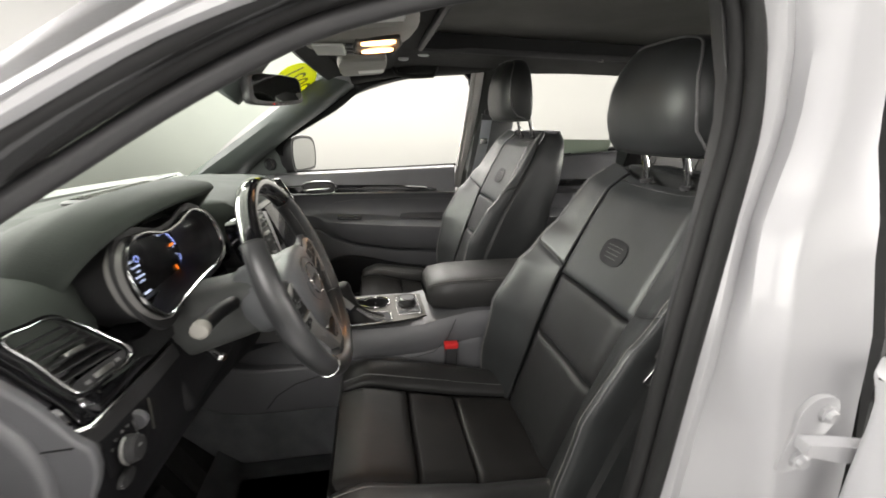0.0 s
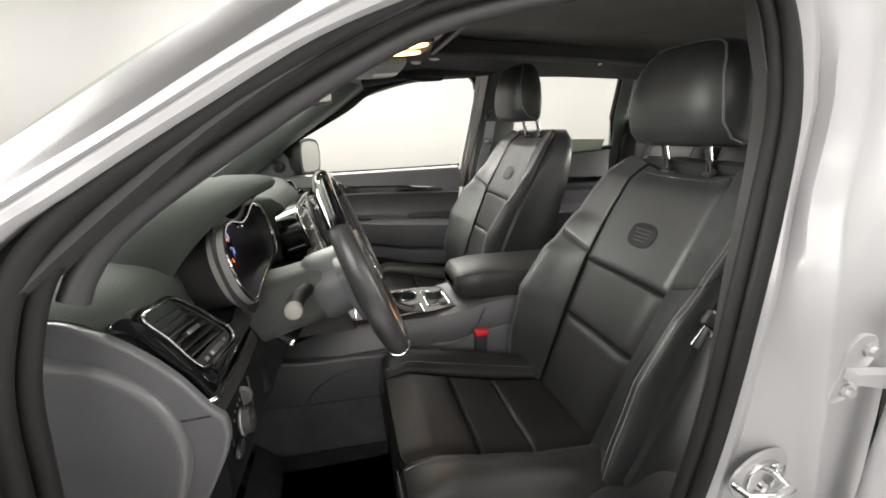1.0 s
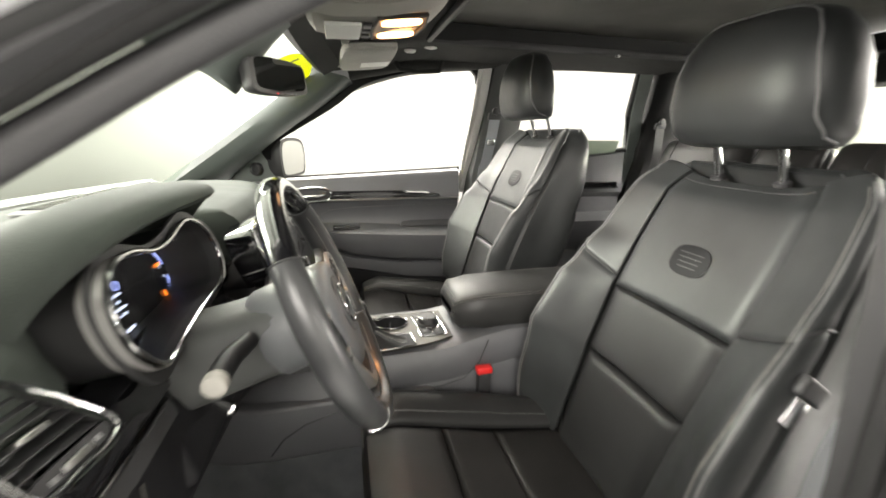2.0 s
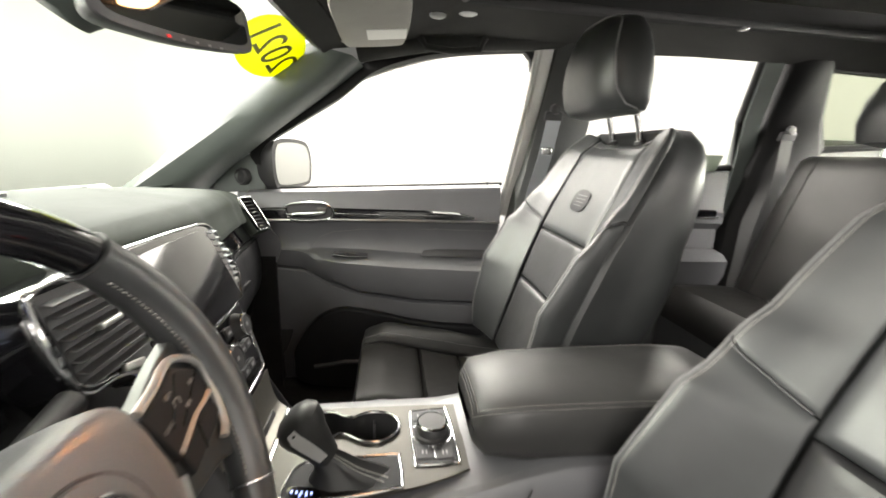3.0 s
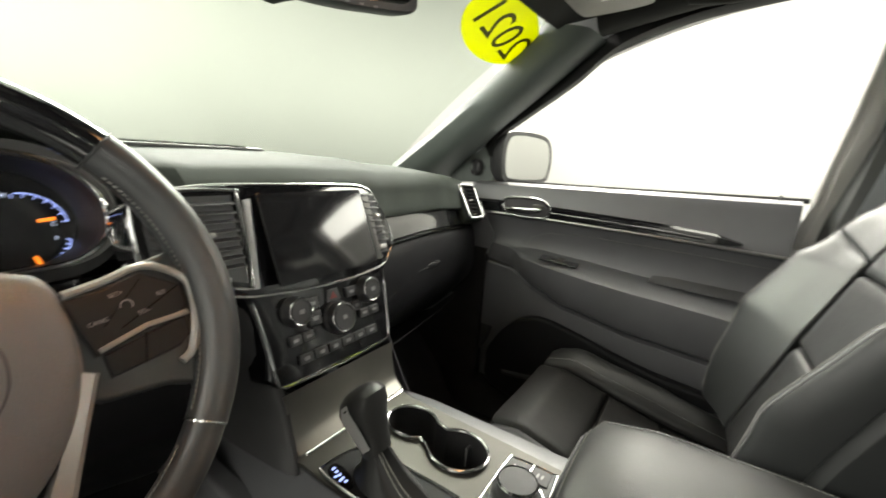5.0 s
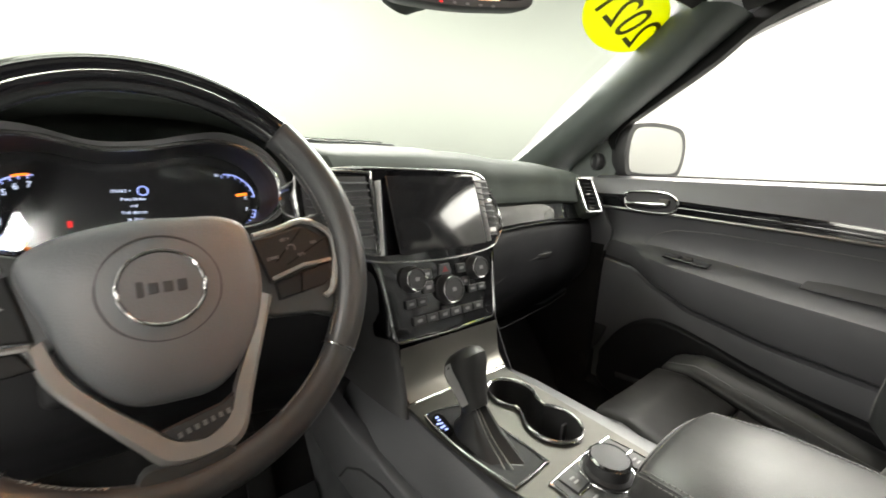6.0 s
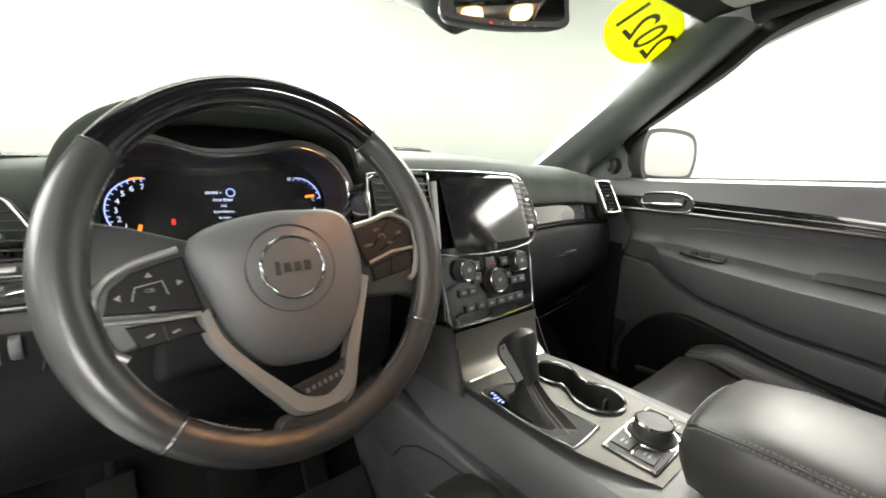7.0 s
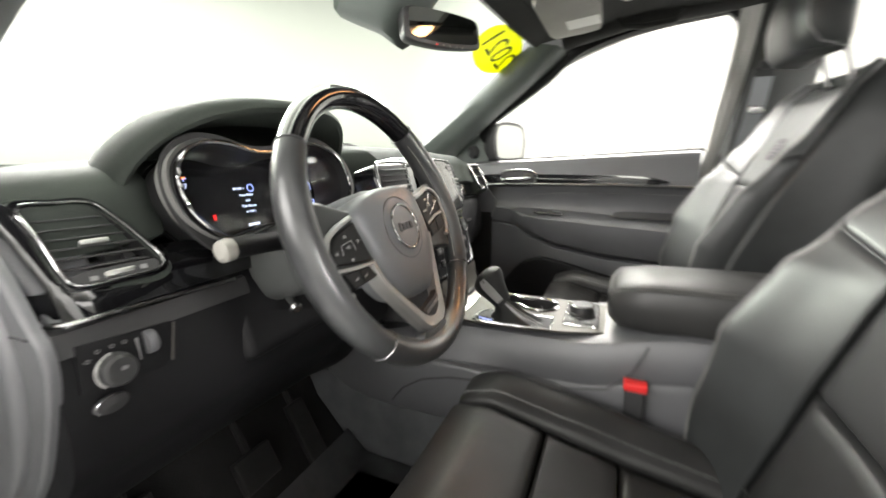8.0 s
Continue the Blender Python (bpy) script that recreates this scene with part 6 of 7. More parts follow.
# ---- front seats ----
def seat_line(v):
    """x, z of the back's middle at v = 0 (crease) to 1 (top), from the seat's own origin."""
    return lerp_list([(0.0, 0.112, -0.12), (0.285, 0.182, 0.088), (0.54, 0.235, 0.232), (0.70, 0.278, 0.325), (0.88, 0.335, 0.440), (1.0, 0.378, 0.480)], v)


def back_profile(v):
    """half width of the insert, reach and height of the bolster, outer half width."""
    return lerp_list([(0.0, 0.120, 0.055, 0.242), (0.15, 0.124, 0.086, 0.258), (0.32, 0.130, 0.102, 0.264), (0.50, 0.136, 0.080, 0.260), (0.62, 0.140, 0.055, 0.252), (0.75, 0.142, 0.034, 0.242), (0.9, 0.137, 0.018, 0.224), (1.0, 0.120, 0.010, 0.184)], v)


def seat_back(u, v):
    """Front skin of the back; u runs from +1 (passenger edge) to -1."""
    x, z = seat_line(v)
    wi, bol, wo = back_profile(v)
    a = abs(u)
    s = math.copysign(1, u)
    if a < 0.5:
        y, d = wi * a / 0.5, 0.006 * (a / 0.5) ** 2
    else:
        k = (a - 0.5) / 0.5
        pts = [(wi, 0.006), (wi + (wo - wi) * 0.45, bol * 0.52), (wi + (wo - wi) * 0.86, bol), (wo, bol * 0.80), (wo + 0.003, bol * 0.10), (wo, -0.075)]
        q = k * 5
        i = min(int(q), 4)
        f = q - i
        p0, p1, p2, p3 = pts[max(i - 1, 0)], pts[i], pts[i + 1], pts[min(i + 2, 5)]
        cr = lambda A, B, C, D: 0.5 * (2 * B + (C - A) * f + (2 * A - 5 * B + 4 * C - D) * f * f + (3 * B - A - 3 * C + D) * f ** 3)
        y, d = cr(p0[0], p1[0], p2[0], p3[0]), cr(p0[1], p1[1], p2[1], p3[1])
    if a <= 0.5:
        z -= 0.015 * max(0.0, (v - 0.80) / 0.20) ** 1.4 * (1 - (a / 0.5) ** 4)
    else:
        # the shoulders of the wings stand above the insert
        z += 0.024 * max(0.0, (v - 0.74) / 0.26) ** 1.5 * math.sin(math.pi * min((a - 0.5) * 2.5, 1.0)) ** 0.8
    return Vector((x - d * 0.92, y * s, z + d * 0.20))


def cushion(u, v):
    """Top skin of the cushion; v runs from the crease (0) to the front edge (1) and down."""
    x, z = lerp_list([(0.0, 0.14, -0.118), (0.36, -0.04, -0.100), (0.62, -0.158, -0.075), (0.82, -0.265, -0.050), (0.92, -0.318, -0.058), (1.0, -0.332, -0.110)], v)
    wi, bol, wo = lerp_list([(0.0, 0.130, 0.030, 0.225), (0.4, 0.140, 0.042, 0.250), (0.75, 0.145, 0.030, 0.255), (0.92, 0.145, 0.010, 0.250), (1.0, 0.14, 0.0, 0.235)], v)
    a = abs(u)
    s = math.copysign(1, u)
    if a < 0.5:
        y, d = wi * a / 0.5, -0.004 * (1 - (a / 0.5) ** 2)
    else:
        k = (a - 0.5) / 0.5
        pts = [(wi, 0.0), (wi + (wo - wi) * 0.40, bol * 0.8), (wi + (wo - wi) * 0.72, bol), (wo - 0.006, bol * 0.55), (wo + 0.004, -0.020), (wo, -0.10)]
        q = k * 5
        i = min(int(q), 4)
        f = q - i
        p0, p1, p2, p3 = pts[max(i - 1, 0)], pts[i], pts[i + 1], pts[min(i + 2, 5)]
        cr = lambda A, B, C, D: 0.5 * (2 * B + (C - A) * f + (2 * A - 5 * B + 4 * C - D) * f * f + (3 * B - A - 3 * C + D) * f ** 3)
        y, d = cr(p0[0], p1[0], p2[0], p3[0]), cr(p0[1], p1[1], p2[1], p3[1])
    return Vector((x, y * s, z + d))


BACK_PARTS = ("side_bolster", "shoulder_wing", "top_seam", "upper_insert", "middle_insert", "lower_insert", "back_shell", "wing_seam", "wing_stitching", "edge_piping", "headrest", "headrest_post", "post_guide")


def front_seat(name, label, lift, nod=0.0, slide=(0, 0), post_nod=None):
    st = thing(name, label, "car seat", (0, 0, 0), "front seats")
    flip = lambda fn: (lambda a, b: fn(-a, b))
    bk = flip(seat_back)
    # back: outer wings, then three insert panels
    seam_v = lambda u: 0.575 + 0.085 * min(1.0, (abs(u) - 0.5) / 0.34)
    low_wing = lambda a, b: bk(a, b * (seam_v(a) - 0.002))
    high_wing = lambda a, b: bk(a, seam_v(a) + 0.002 + b * (0.983 - seam_v(a)))
    for u0, u1 in ((-0.87, -0.52), (0.52, 0.87)):
        part("side_bolster", panel_patch(low_wing, u0, u1, 0.0, 1.0, 30, 28, 0.0015, 0.002, 0.03), M_LEATHER, st, "smooth black leather side bolster")
        part("shoulder_wing", panel_patch(high_wing, u0, u1, 0.0, 1.0, 30, 24, 0.0015, 0.002, 0.03), M_LEATHER, st, "black leather shoulder wing")
    up = part("upper_insert", panel_patch(bk, -0.515, 0.515, 0.545, 1.0, 22, 22, 0.004, 0.008, 0.08), M_LEATHER, st, "smooth upper back panel with an embossed badge")
    part("middle_insert", panel_patch(bk, -0.515, 0.515, 0.288, 0.540, 22, 20, 0.009, 0.011, 0.15), M_LEATHER2, st, "padded middle back panel")
    part("lower_insert", panel_patch(bk, -0.515, 0.515, 0.0, 0.283, 22, 18, 0.009, 0.011, 0.15), M_LEATHER2, st, "padded lower back panel")
    part("top_seam", sweep([seat_back(-0.5 + i / 20, 0.955) + Vector((-0.0045, 0, 0.001)) for i in range(21)], 0.0016, 6), M_DARK, st)
    # embossed oval badge
    e = 1e-3
    c = seat_back(0, 0.70)
    dv = (seat_back(0, 0.70 + e) - seat_back(0, 0.70 - e)).normalized()
    bm_m = basis(c + Vector((-0.0062, 0, 0.002)), (0, -1, 0), dv)
    oval = [(0.041 * math.copysign(abs(math.cos(t)) ** 0.75, math.cos(t)), 0.030 * math.copysign(abs(math.sin(t)) ** 0.75, math.sin(t))) for t in [2 * math.pi * i / 40 for i in range(40)]]
    badge = part("badge", prism(oval, bm_m, 0.0007, 0.0003), M_LOWER, up, "dark embossed oval badge")
    for i in range(4):
        part("badge_bar", rbox((0.052 - 0.004 * i, 0.0022, 0.0006), m=bm_m @ pose(0, 0.014 - 0.0092 * i, 0.0008), bevel=0), M_LEATHER, badge)
    # shell behind
    secs = []
    for i in range(15):
        v = i / 14
        x, z = seat_line(v)
        wi, bol, wo = back_profile(v)
        t = lerp_list([(0.0, 0.170), (0.4, 0.175), (0.7, 0.150), (0.9, 0.105), (1.0, 0.085)], v)[0]
        wo -= 0.045 * max(0.0, (v - 0.82) / 0.18) ** 2
        zs = z + 0.018 * max(0.0, (v - 0.74) / 0.26) ** 1.5
        zc = z - 0.016 * max(0.0, (v - 0.80) / 0.20) ** 1.4
        b = 0.34 * bol
        ring = [(x - b, wo - 0.002, zs + 0.06 * bol), (x + 0.045, wo + 0.001, zs), (x + t * 0.8, wo - 0.006, zs), (x + t, wo - 0.05, zs), (x + t + 0.006, 0, zc), (x + t, -wo + 0.05, zs), (x + t * 0.8, -wo + 0.006, zs), (x + 0.045, -wo - 0.001, zs), (x - b, -wo + 0.002, zs + 0.06 * bol), (x + 0.022, -wi, zc), (x + 0.022, wi, zc)]
        secs.append(crom(ring, 40, True))
    part("back_shell", loft(secs), M_LEATHER, st, "black leather seat back")
    # seam piping between insert and wings
    for s in (-1, 1):
        part("wing_seam", sweep([seat_back(s * (0.53 + 0.40 * i / 16), seam_v(0.53 + 0.40 * i / 16)) + Vector((-0.0002, 0, 0)) for i in range(17)], 0.0016, 6), M_DARK, st)
        part("wing_stitching", sweep([seat_back(s * 0.700, 0.03 + 0.92 * i / 40) + Vector((-0.0024, 0, 0)) for i in range(41)], 0.0006, 5), M_THREAD, st, "pale stitched line")
        part("edge_piping", sweep([seat_back(s * 0.735, 0.02 + 0.945 * i / 40) + Vector((-0.002, s * 0.001, 0)) for i in range(41)], 0.0013, 6), M_PIPING, st)
    # cushion
    part("cushion_wing", panel_patch(cushion, -1.0, -0.52, 0.0, 1.0, 24, 28, 0.004, 0.008, 0.07), M_BOLSTER, st, "black leather cushion side")
    part("cushion_wing", panel_patch(cushion, 0.52, 1.0, 0.0, 1.0, 24, 28, 0.004, 0.008, 0.07), M_BOLSTER, st, "black leather cushion side")
    for v0, v1 in ((0.0, 0.36), (0.365, 0.62), (0.625, 1.0)):
        part("cushion_panel", panel_patch(cushion, -0.515, 0.515, v0, v1, 22, 18, 0.008, 0.010, 0.12), M_CUSHION, st, "perforated black leather cushion panel")
    for s in (-1, 1):
        part("cushion_piping", sweep([cushion(s * 0.57, 0.02 + 0.97 * i / 40) + Vector((0, 0, 0.0035)) for i in range(41)], 0.0014, 6), M_PIPING, st)
    # front fall of the cushion and base
    secs = []
    for x, z, w, h in ((-0.332, -0.135, 0.236, 0.035), (-0.318, -0.17, 0.232, 0.05), (-0.26, -0.19, 0.235, 0.07), (0.0, -0.20, 0.235, 0.075), (0.16, -0.20, 0.23, 0.07)):
        secs.append([(x, w * math.copysign(abs(math.cos(t)) ** 0.35, math.cos(t)), z + h * math.copysign(abs(math.sin(t)) ** 0.5, math.sin(t))) for t in [2 * math.pi * i / 32 for i in range(32)]])
    part("cushion_base", loft(secs), M_LEATHER, st, "black leather cushion front")
    part("front_piping", sweep([cushion(u, 0.965) + Vector((-0.004, 0, 0.001)) for u in [-0.9 + 1.8 * i / 40 for i in range(41)]], 0.0016, 6), M_PIPING, st)
    for s in (-1, 1):
        part("side_cover", prism([(-0.26, -0.28), (0.20, -0.28), (0.24, -0.12), (0.18, -0.09), (-0.20, -0.16)], basis((0, s * 0.238, 0), (1, 0, 0), (0, 0, 1)) @ Matrix.Translation((0, 0, -0.01)), 0.02, 0.006), M_DARK, st)
        part("rail", rbox((0.52, 0.05, 0.16), (-0.02, s * 0.17, -0.315), 0.01), M_DARK, st)
    # headrest and its posts
    HR = [(0.0, 0.105, 0.038, 0.010), (0.03, 0.136, 0.056, 0.006), (0.12, 0.150, 0.067, 0.001), (0.35, 0.157, 0.072, -0.004), (0.58, 0.152, 0.066, -0.006), (0.76, 0.139, 0.055, -0.006), (0.89, 0.119, 0.041, -0.007), (0.96, 0.095, 0.026, -0.009), (1.0, 0.060, 0.008, -0.010)]

    def head_at(k, t):
        w, d, xo = lerp_list(HR, k)
        c, s2 = math.cos(t), math.sin(t)
        return Vector((0.350 + xo + 0.74 * d * math.copysign(abs(c) ** 0.75, c) + 0.026 * (abs(s2) ** 3), w * math.copysign(abs(s2) ** 0.62, s2), 0.530 + 0.210 * k))

    ks = [0, 0.012, 0.03, 0.07, 0.12, 0.2, 0.3, 0.4, 0.5, 0.6, 0.7, 0.78, 0.85, 0.91, 0.95, 0.98, 1.0]
    hr = part("headrest", loft([[head_at(k, 2 * math.pi * i / 56) for i in range(56)] for k in ks]), M_LEATHER, st, "padded black leather headrest")
    for s in (-1, 1):
        trail = []
        for i in range(31):
            k = lerp_list([(0.0, 0.975), (0.16, 0.970), (0.30, 0.945), (0.42, 0.86), (1.0, 0.02)], i / 30)[0]
            ang = lerp_list([(0.0, 3.14), (0.10, 2.70), (0.20, 2.36), (0.32, 2.24), (0.6, 2.34), (0.82, 2.26), (0.93, 2.05), (1.0, 1.5)], i / 30)[0]
            q = head_at(k, s * ang)
            trail.append(q + (q - Vector((0.365, 0, q.z))).normalized() * 0.0012)
        part("headrest_piping", sweep(trail, 0.0024, 8), M_PIPING, hr)
        part("headrest_post", sweep([(0.365, s * 0.062, 0.55), (0.382, s * 0.062, 0.50), (0.398, s * 0.062, 0.43)], 0.0070, 12), M_STEEL, st, "chrome headrest post")
        part("post_guide", lathe([(0.013, 0), (0.013, 0.006), (0.008, 0.008)], pose(0.388, s * 0.062, 0.470, 0, -15, 0), 14), M_DARK, st)
    # the back sits as high as the seat is set
    for o in st.children:
        if o.name.split(".")[0] in BACK_PARTS:
            o.location.z += lift
        if o.name.startswith(("cushion", "front_piping")):
            o.location.x, o.location.z = slide
        if o.name.startswith(("headrest_post", "post_guide")):
            o.location.x += nod if post_nod is None else post_nod
        elif o.name.startswith("headrest"):
            o.location.x += nod
    return st


seat_d = front_seat("front_seat", "black leather front seat with grey piping and badge", 0.0, -0.018)
seat_d.location = (0, -0.425, 0.795)
seat_p = front_seat("front_seat", "black leather passenger seat beside the far door", 0.052, -0.064, (0.040, -0.022), -0.015)
seat_p.location = (0.0, 0.392, 0.817)

# ---- rear bench ----
bench = thing("bench_seat", "black leather rear bench with raised headrests", "car seat", (1.1, 0, 0.5))
for k, (y0, y1) in enumerate(((-0.62, -0.06), (-0.05, 0.17), (0.18, 0.62))):
    yc, hw = (y0 + y1) / 2, (y1 - y0) / 2

    def rb(u, v, yc=yc, hw=hw):
        x, z = lerp_list([(0.0, 0.955, 0.86), (0.5, 1.025, 1.10), (0.85, 1.085, 1.27), (0.95, 1.110, 1.325), (1.0, 1.160, 1.340)], v)
        return Vector((x - 0.02 * (1 - (2 * u - 1) ** 4) + 0.022 * abs(2 * u - 1) ** 6, yc + hw * (1 - 2 * u), z))

    # the darker cushion leather stands in for weaker light on the bench back
    part("bench_back", panel_patch(rb, 0.0, 1.0, 0.0, 1.0, 22, 24, 0.010, 0.014, 0.12), M_CUSHION, bench)
    for u in ((0.22, 0.78) if k != 1 else ()):
        part("bench_seam", sweep([rb(u, v / 20) + Vector((-0.011, 0, 0.002)) for v in range(1, 20)], 0.002, 6), M_LOWER, bench)
    part("bench_back_shell", rbox((0.12, 2 * hw - 0.01, 0.46), m=pose(1.11, yc, 1.09, 0, 18), bevel=0.03, seg=4), M_LEATHER, bench)
    rc = lambda u, v, yc=yc, hw=hw: Vector((1.10 - 0.42 * v, yc - hw + 2 * hw * u, 0.86 + 0.035 * math.sin(v * 2.2) - 0.10 * max(0, (v - 0.86) / 0.14) ** 2))
    part("bench_cushion", panel_patch(rc, 0.0, 1.0, 0.0, 1.0, 20, 20, 0.010, 0.014, 0.12), M_CUSHION, bench)
    if k != 1:
        h = [(1.20, 0.05, 0.02), (1.19, 0.115, 0.045), (1.19, 0.125, 0.050), (1.20, 0.120, 0.046), (1.21, 0.10, 0.035), (1.215, 0.06, 0.015)]
        part("bench_headrest", loft([[(x + d * math.cos(t), yc + w * math.copysign(abs(math.sin(t)) ** 0.6, math.sin(t)), z) for t in [2 * math.pi * i / 28 for i in range(28)]] for (x, w, d), z in zip(h, (1.36, 1.375, 1.43, 1.50, 1.545, 1.56))]), M_LEATHER, bench, "padded black headrest")
        for s in (-1, 1):
            part("bench_post", sweep([(1.20, yc + s * 0.05, 1.30), (1.20, yc + s * 0.05, 1.38)], 0.006, 10), M_CHROME, bench)
part("bench_base", rbox((0.50, 1.24, 0.34), (0.94, 0, 0.66), 0.03, 3), M_DARK, bench)
settle(bench)


# ---- passenger's door ----
pdoor = thing("passenger_door", "shut front door with dark grey panel and chrome handle", "car door", (-0.2, 0.82, 0.5))
XD0, XD1 = -0.66, 0.165


def door_sec(x):
    """(y, z) profile of the door's inside at x, from the sill down."""
    sill = 1.161 + (x + 0.59) * 0.048
    ystr = 0.752 if x > -0.5 else 0.752 + (-0.5 - x) * 0.25
    arm = lerp_list([(-0.60, 0.0), (-0.50, 0.0), (-0.44, 0.35), (-0.36, 0.75), (-0.25, 1.0), (0.10, 1.0), (0.165, 0.9)], x)[0]
    zt = lerp_list([(-0.60, 0.975), (-0.45, 0.968), (-0.30, 0.962), (-0.10, 0.950), (0.165, 0.938)], x)[0]
    zl = lerp_list([(-0.60, 0.925), (-0.49, 0.915), (-0.40, 0.868), (-0.30, 0.835), (-0.10, 0.806), (0.165, 0.790)], x)[0]
    rec = lerp_list([(-0.60, 0.0), (-0.48, 0.2), (-0.40, 1.0), (0.165, 1.0)], x)[0]
    return [(0.835, sill), (0.80, sill + 0.004), (0.775, sill - 0.004), (0.764, sill - 0.022), (0.762, 1.125), (0.756, 1.116), (0.756, 1.076), (0.762, 1.071), (0.764, 1.062), (0.766 + 0.012 * rec, 1.045), (0.768 + 0.016 * rec, zt + 0.035), (0.766 + 0.012 * rec, zt + 0.010),
            (0.760 - 0.005 * arm, zt), (0.752 - 0.045 * arm, zt - 0.004), (0.748 - 0.072 * arm, zt - 0.018), (0.746 - 0.070 * arm, zl + 0.055), (0.746 - 0.052 * arm, zl + 0.016), (0.750 - 0.022 * arm, zl + 0.002), (0.752 - 0.012 * arm, zl - 0.006), (0.744 - 0.018 * arm, zl - 0.012), (0.742 - 0.020 * arm, zl - 0.05), (0.748 - 0.010 * arm, 0.70), (0.765, 0.66), (0.775, 0.50), (0.80, 0.45)]


secs = []
for i in range(64):
    x = XD0 + (XD1 - XD0) * i / 63
    prof = door_sec(x)
    secs.append([(x, y, z) for y, z in prof] + [(x, 0.86, 0.45), (x, 0.865, 1.10)])
part("door_panel", loft(secs), M_PLASTIC, pdoor, "dark grey soft door panel")
part("door_skin", loft([[(x, 0.865, 1.155), (x, 0.93, 1.02), (x, 0.94, 0.6), (x, 0.88, 0.45), (x, 0.862, 0.45)] for x in (-0.72, -0.2, 0.19)]), M_PAINT, pdoor, "white outer skin")


def on_door(x, z, off=0.0):
    """The point of the door's inside at x and height z."""
    prof = door_sec(x)
    for (ya, za), (yb, zb) in zip(prof[3:], prof[4:]):
        if za >= z >= zb:
            return Vector((x, ya + (yb - ya) * (za - z) / max(za - zb, 1e-6) - off, z))
    return Vector((x, 0.76 - off, z))


# trim strip, chrome line and stitched inserts
strip = [(-0.640, 1.090, 0.018), (-0.56, 1.094, 0.019), (-0.39, 1.096, 0.018), (-0.10, 1.096, 0.016), (0.02, 1.093, 0.013), (0.075, 1.089, 0.004)]
part("trim_strip", loft([[(x, 0.753, z + h), (x, 0.747, z + h * 0.6), (x, 0.747, z - h * 0.9), (x, 0.753, z - h), (x, 0.762, z)] for x, z, h in strip]), M_GLOSS, pdoor, "glossy black door trim")
part("trim_glint", loft([[(x, 0.7445, z + 0.004), (x, 0.7435, z), (x, 0.7445, z - 0.004), (x, 0.750, z)] for x, z in ((-0.40, 1.094), (-0.10, 1.094), (0.0, 1.091))]), M_GLOSS, pdoor)
part("trim_line", sweep([(-0.645, 0.750, 1.070), (-0.40, 0.748, 1.076), (-0.10, 0.746, 1.078), (0.165, 0.752, 1.074)], 0.0042, 8), M_SILVER, pdoor, "chrome door line")
hnd_o = [(-0.545 + 0.155 * a, z) for a, z in ((0.06, 1.118), (0.3, 1.128), (0.75, 1.130), (0.95, 1.118), (1.0, 1.100), (0.92, 1.080), (0.6, 1.074), (0.25, 1.074), (0.10, 1.084))]
ho = smooth_poly([(-x, z) for x, z in hnd_o], 45)
handle = part("handle_cup", prism(scaled(ho, 0.93), basis((0, 0.7535, 0), (-1, 0, 0), (0, 0, 1)) @ Matrix.Scale(-1, 4, (0, 0, 1)), 0.010), M_DARK, pdoor)
part("handle_ring", sweep([(-x, 0.744, z) for x, z in ho], 0.0040, 8, True), M_CHROME, pdoor, "chrome handle ring")
hl = crom([(-0.530, 0.742, 1.092), (-0.50, 0.738, 1.092), (-0.45, 0.738, 1.095), (-0.415, 0.742, 1.101)], 12)
part("door_handle", loft([[p + Vector((0, 0.004, 0.011 * k)), p + Vector((0, -0.005, 0.008 * k)), p + Vector((0, -0.007, 0)), p + Vector((0, -0.005, -0.008 * k)), p + Vector((0, 0.004, -0.011 * k))] for p, k in zip(hl, [0.45 + 0.4 * math.sin(i / 11 * 2.6) for i in range(12)])]), M_CHROME, pdoor, "chrome pull handle")
part("lock_tab", rbox((0.030, 0.012, 0.016), (-0.425, 0.742, 1.108), 0.004), M_SATIN, pdoor)
# window switch and grip in the arm rest
part("switch_bezel", rbox((0.110, 0.035, 0.006), m=pose(-0.335, 0.722, 0.966, 6, 3, 0), bevel=0.002), M_GLOSS, pdoor)
for dx in (-0.025, 0.005):
    part("window_switch", rbox((0.020, 0.018, 0.009), m=pose(-0.335 + dx, 0.722, 0.971, 6, 3, 0), bevel=0.002), M_SATIN if dx > 0 else M_DARK, pdoor)
part("grip_well", prism([(0.10, 0.0), (0.09, 0.020), (0.05, 0.024), (-0.15, 0.024), (-0.165, 0.015), (-0.165, -0.004)][::-1], basis((-0.005, 0.747, 0.956), (-1, 0, 0), (0, 0.35, 1)) @ Matrix.Scale(-1, 4, (0, 0, 1)), 0.004, 0.001), M_DARK, pdoor)
part("insert_seam", sweep([on_door(x, z, 0.001) for x, z in ((-0.46, 0.985), (-0.44, 1.012), (-0.40, 1.030), (-0.30, 1.040), (-0.05, 1.043), (0.155, 1.040))], 0.0016, 6), M_PIPING, pdoor)
# speaker and map pocket
pk = smooth_poly([(0.525, 0.60), (0.50, 0.68), (0.45, 0.745), (0.40, 0.775), (0.34, 0.785), (0.25, 0.770), (0.15, 0.745), (0.05, 0.725), (-0.12, 0.70), (-0.15, 0.62), (-0.12, 0.50), (0.45, 0.50)], 72)
part("map_pocket", prism(pk, basis((0, 0.738, 0), (-1, 0, 0), (0, 0, 1)) @ Matrix.Scale(-1, 4, (0, 0, 1)), 0.030, 0.012, 4), M_LOWER, pdoor, "dark map pocket")
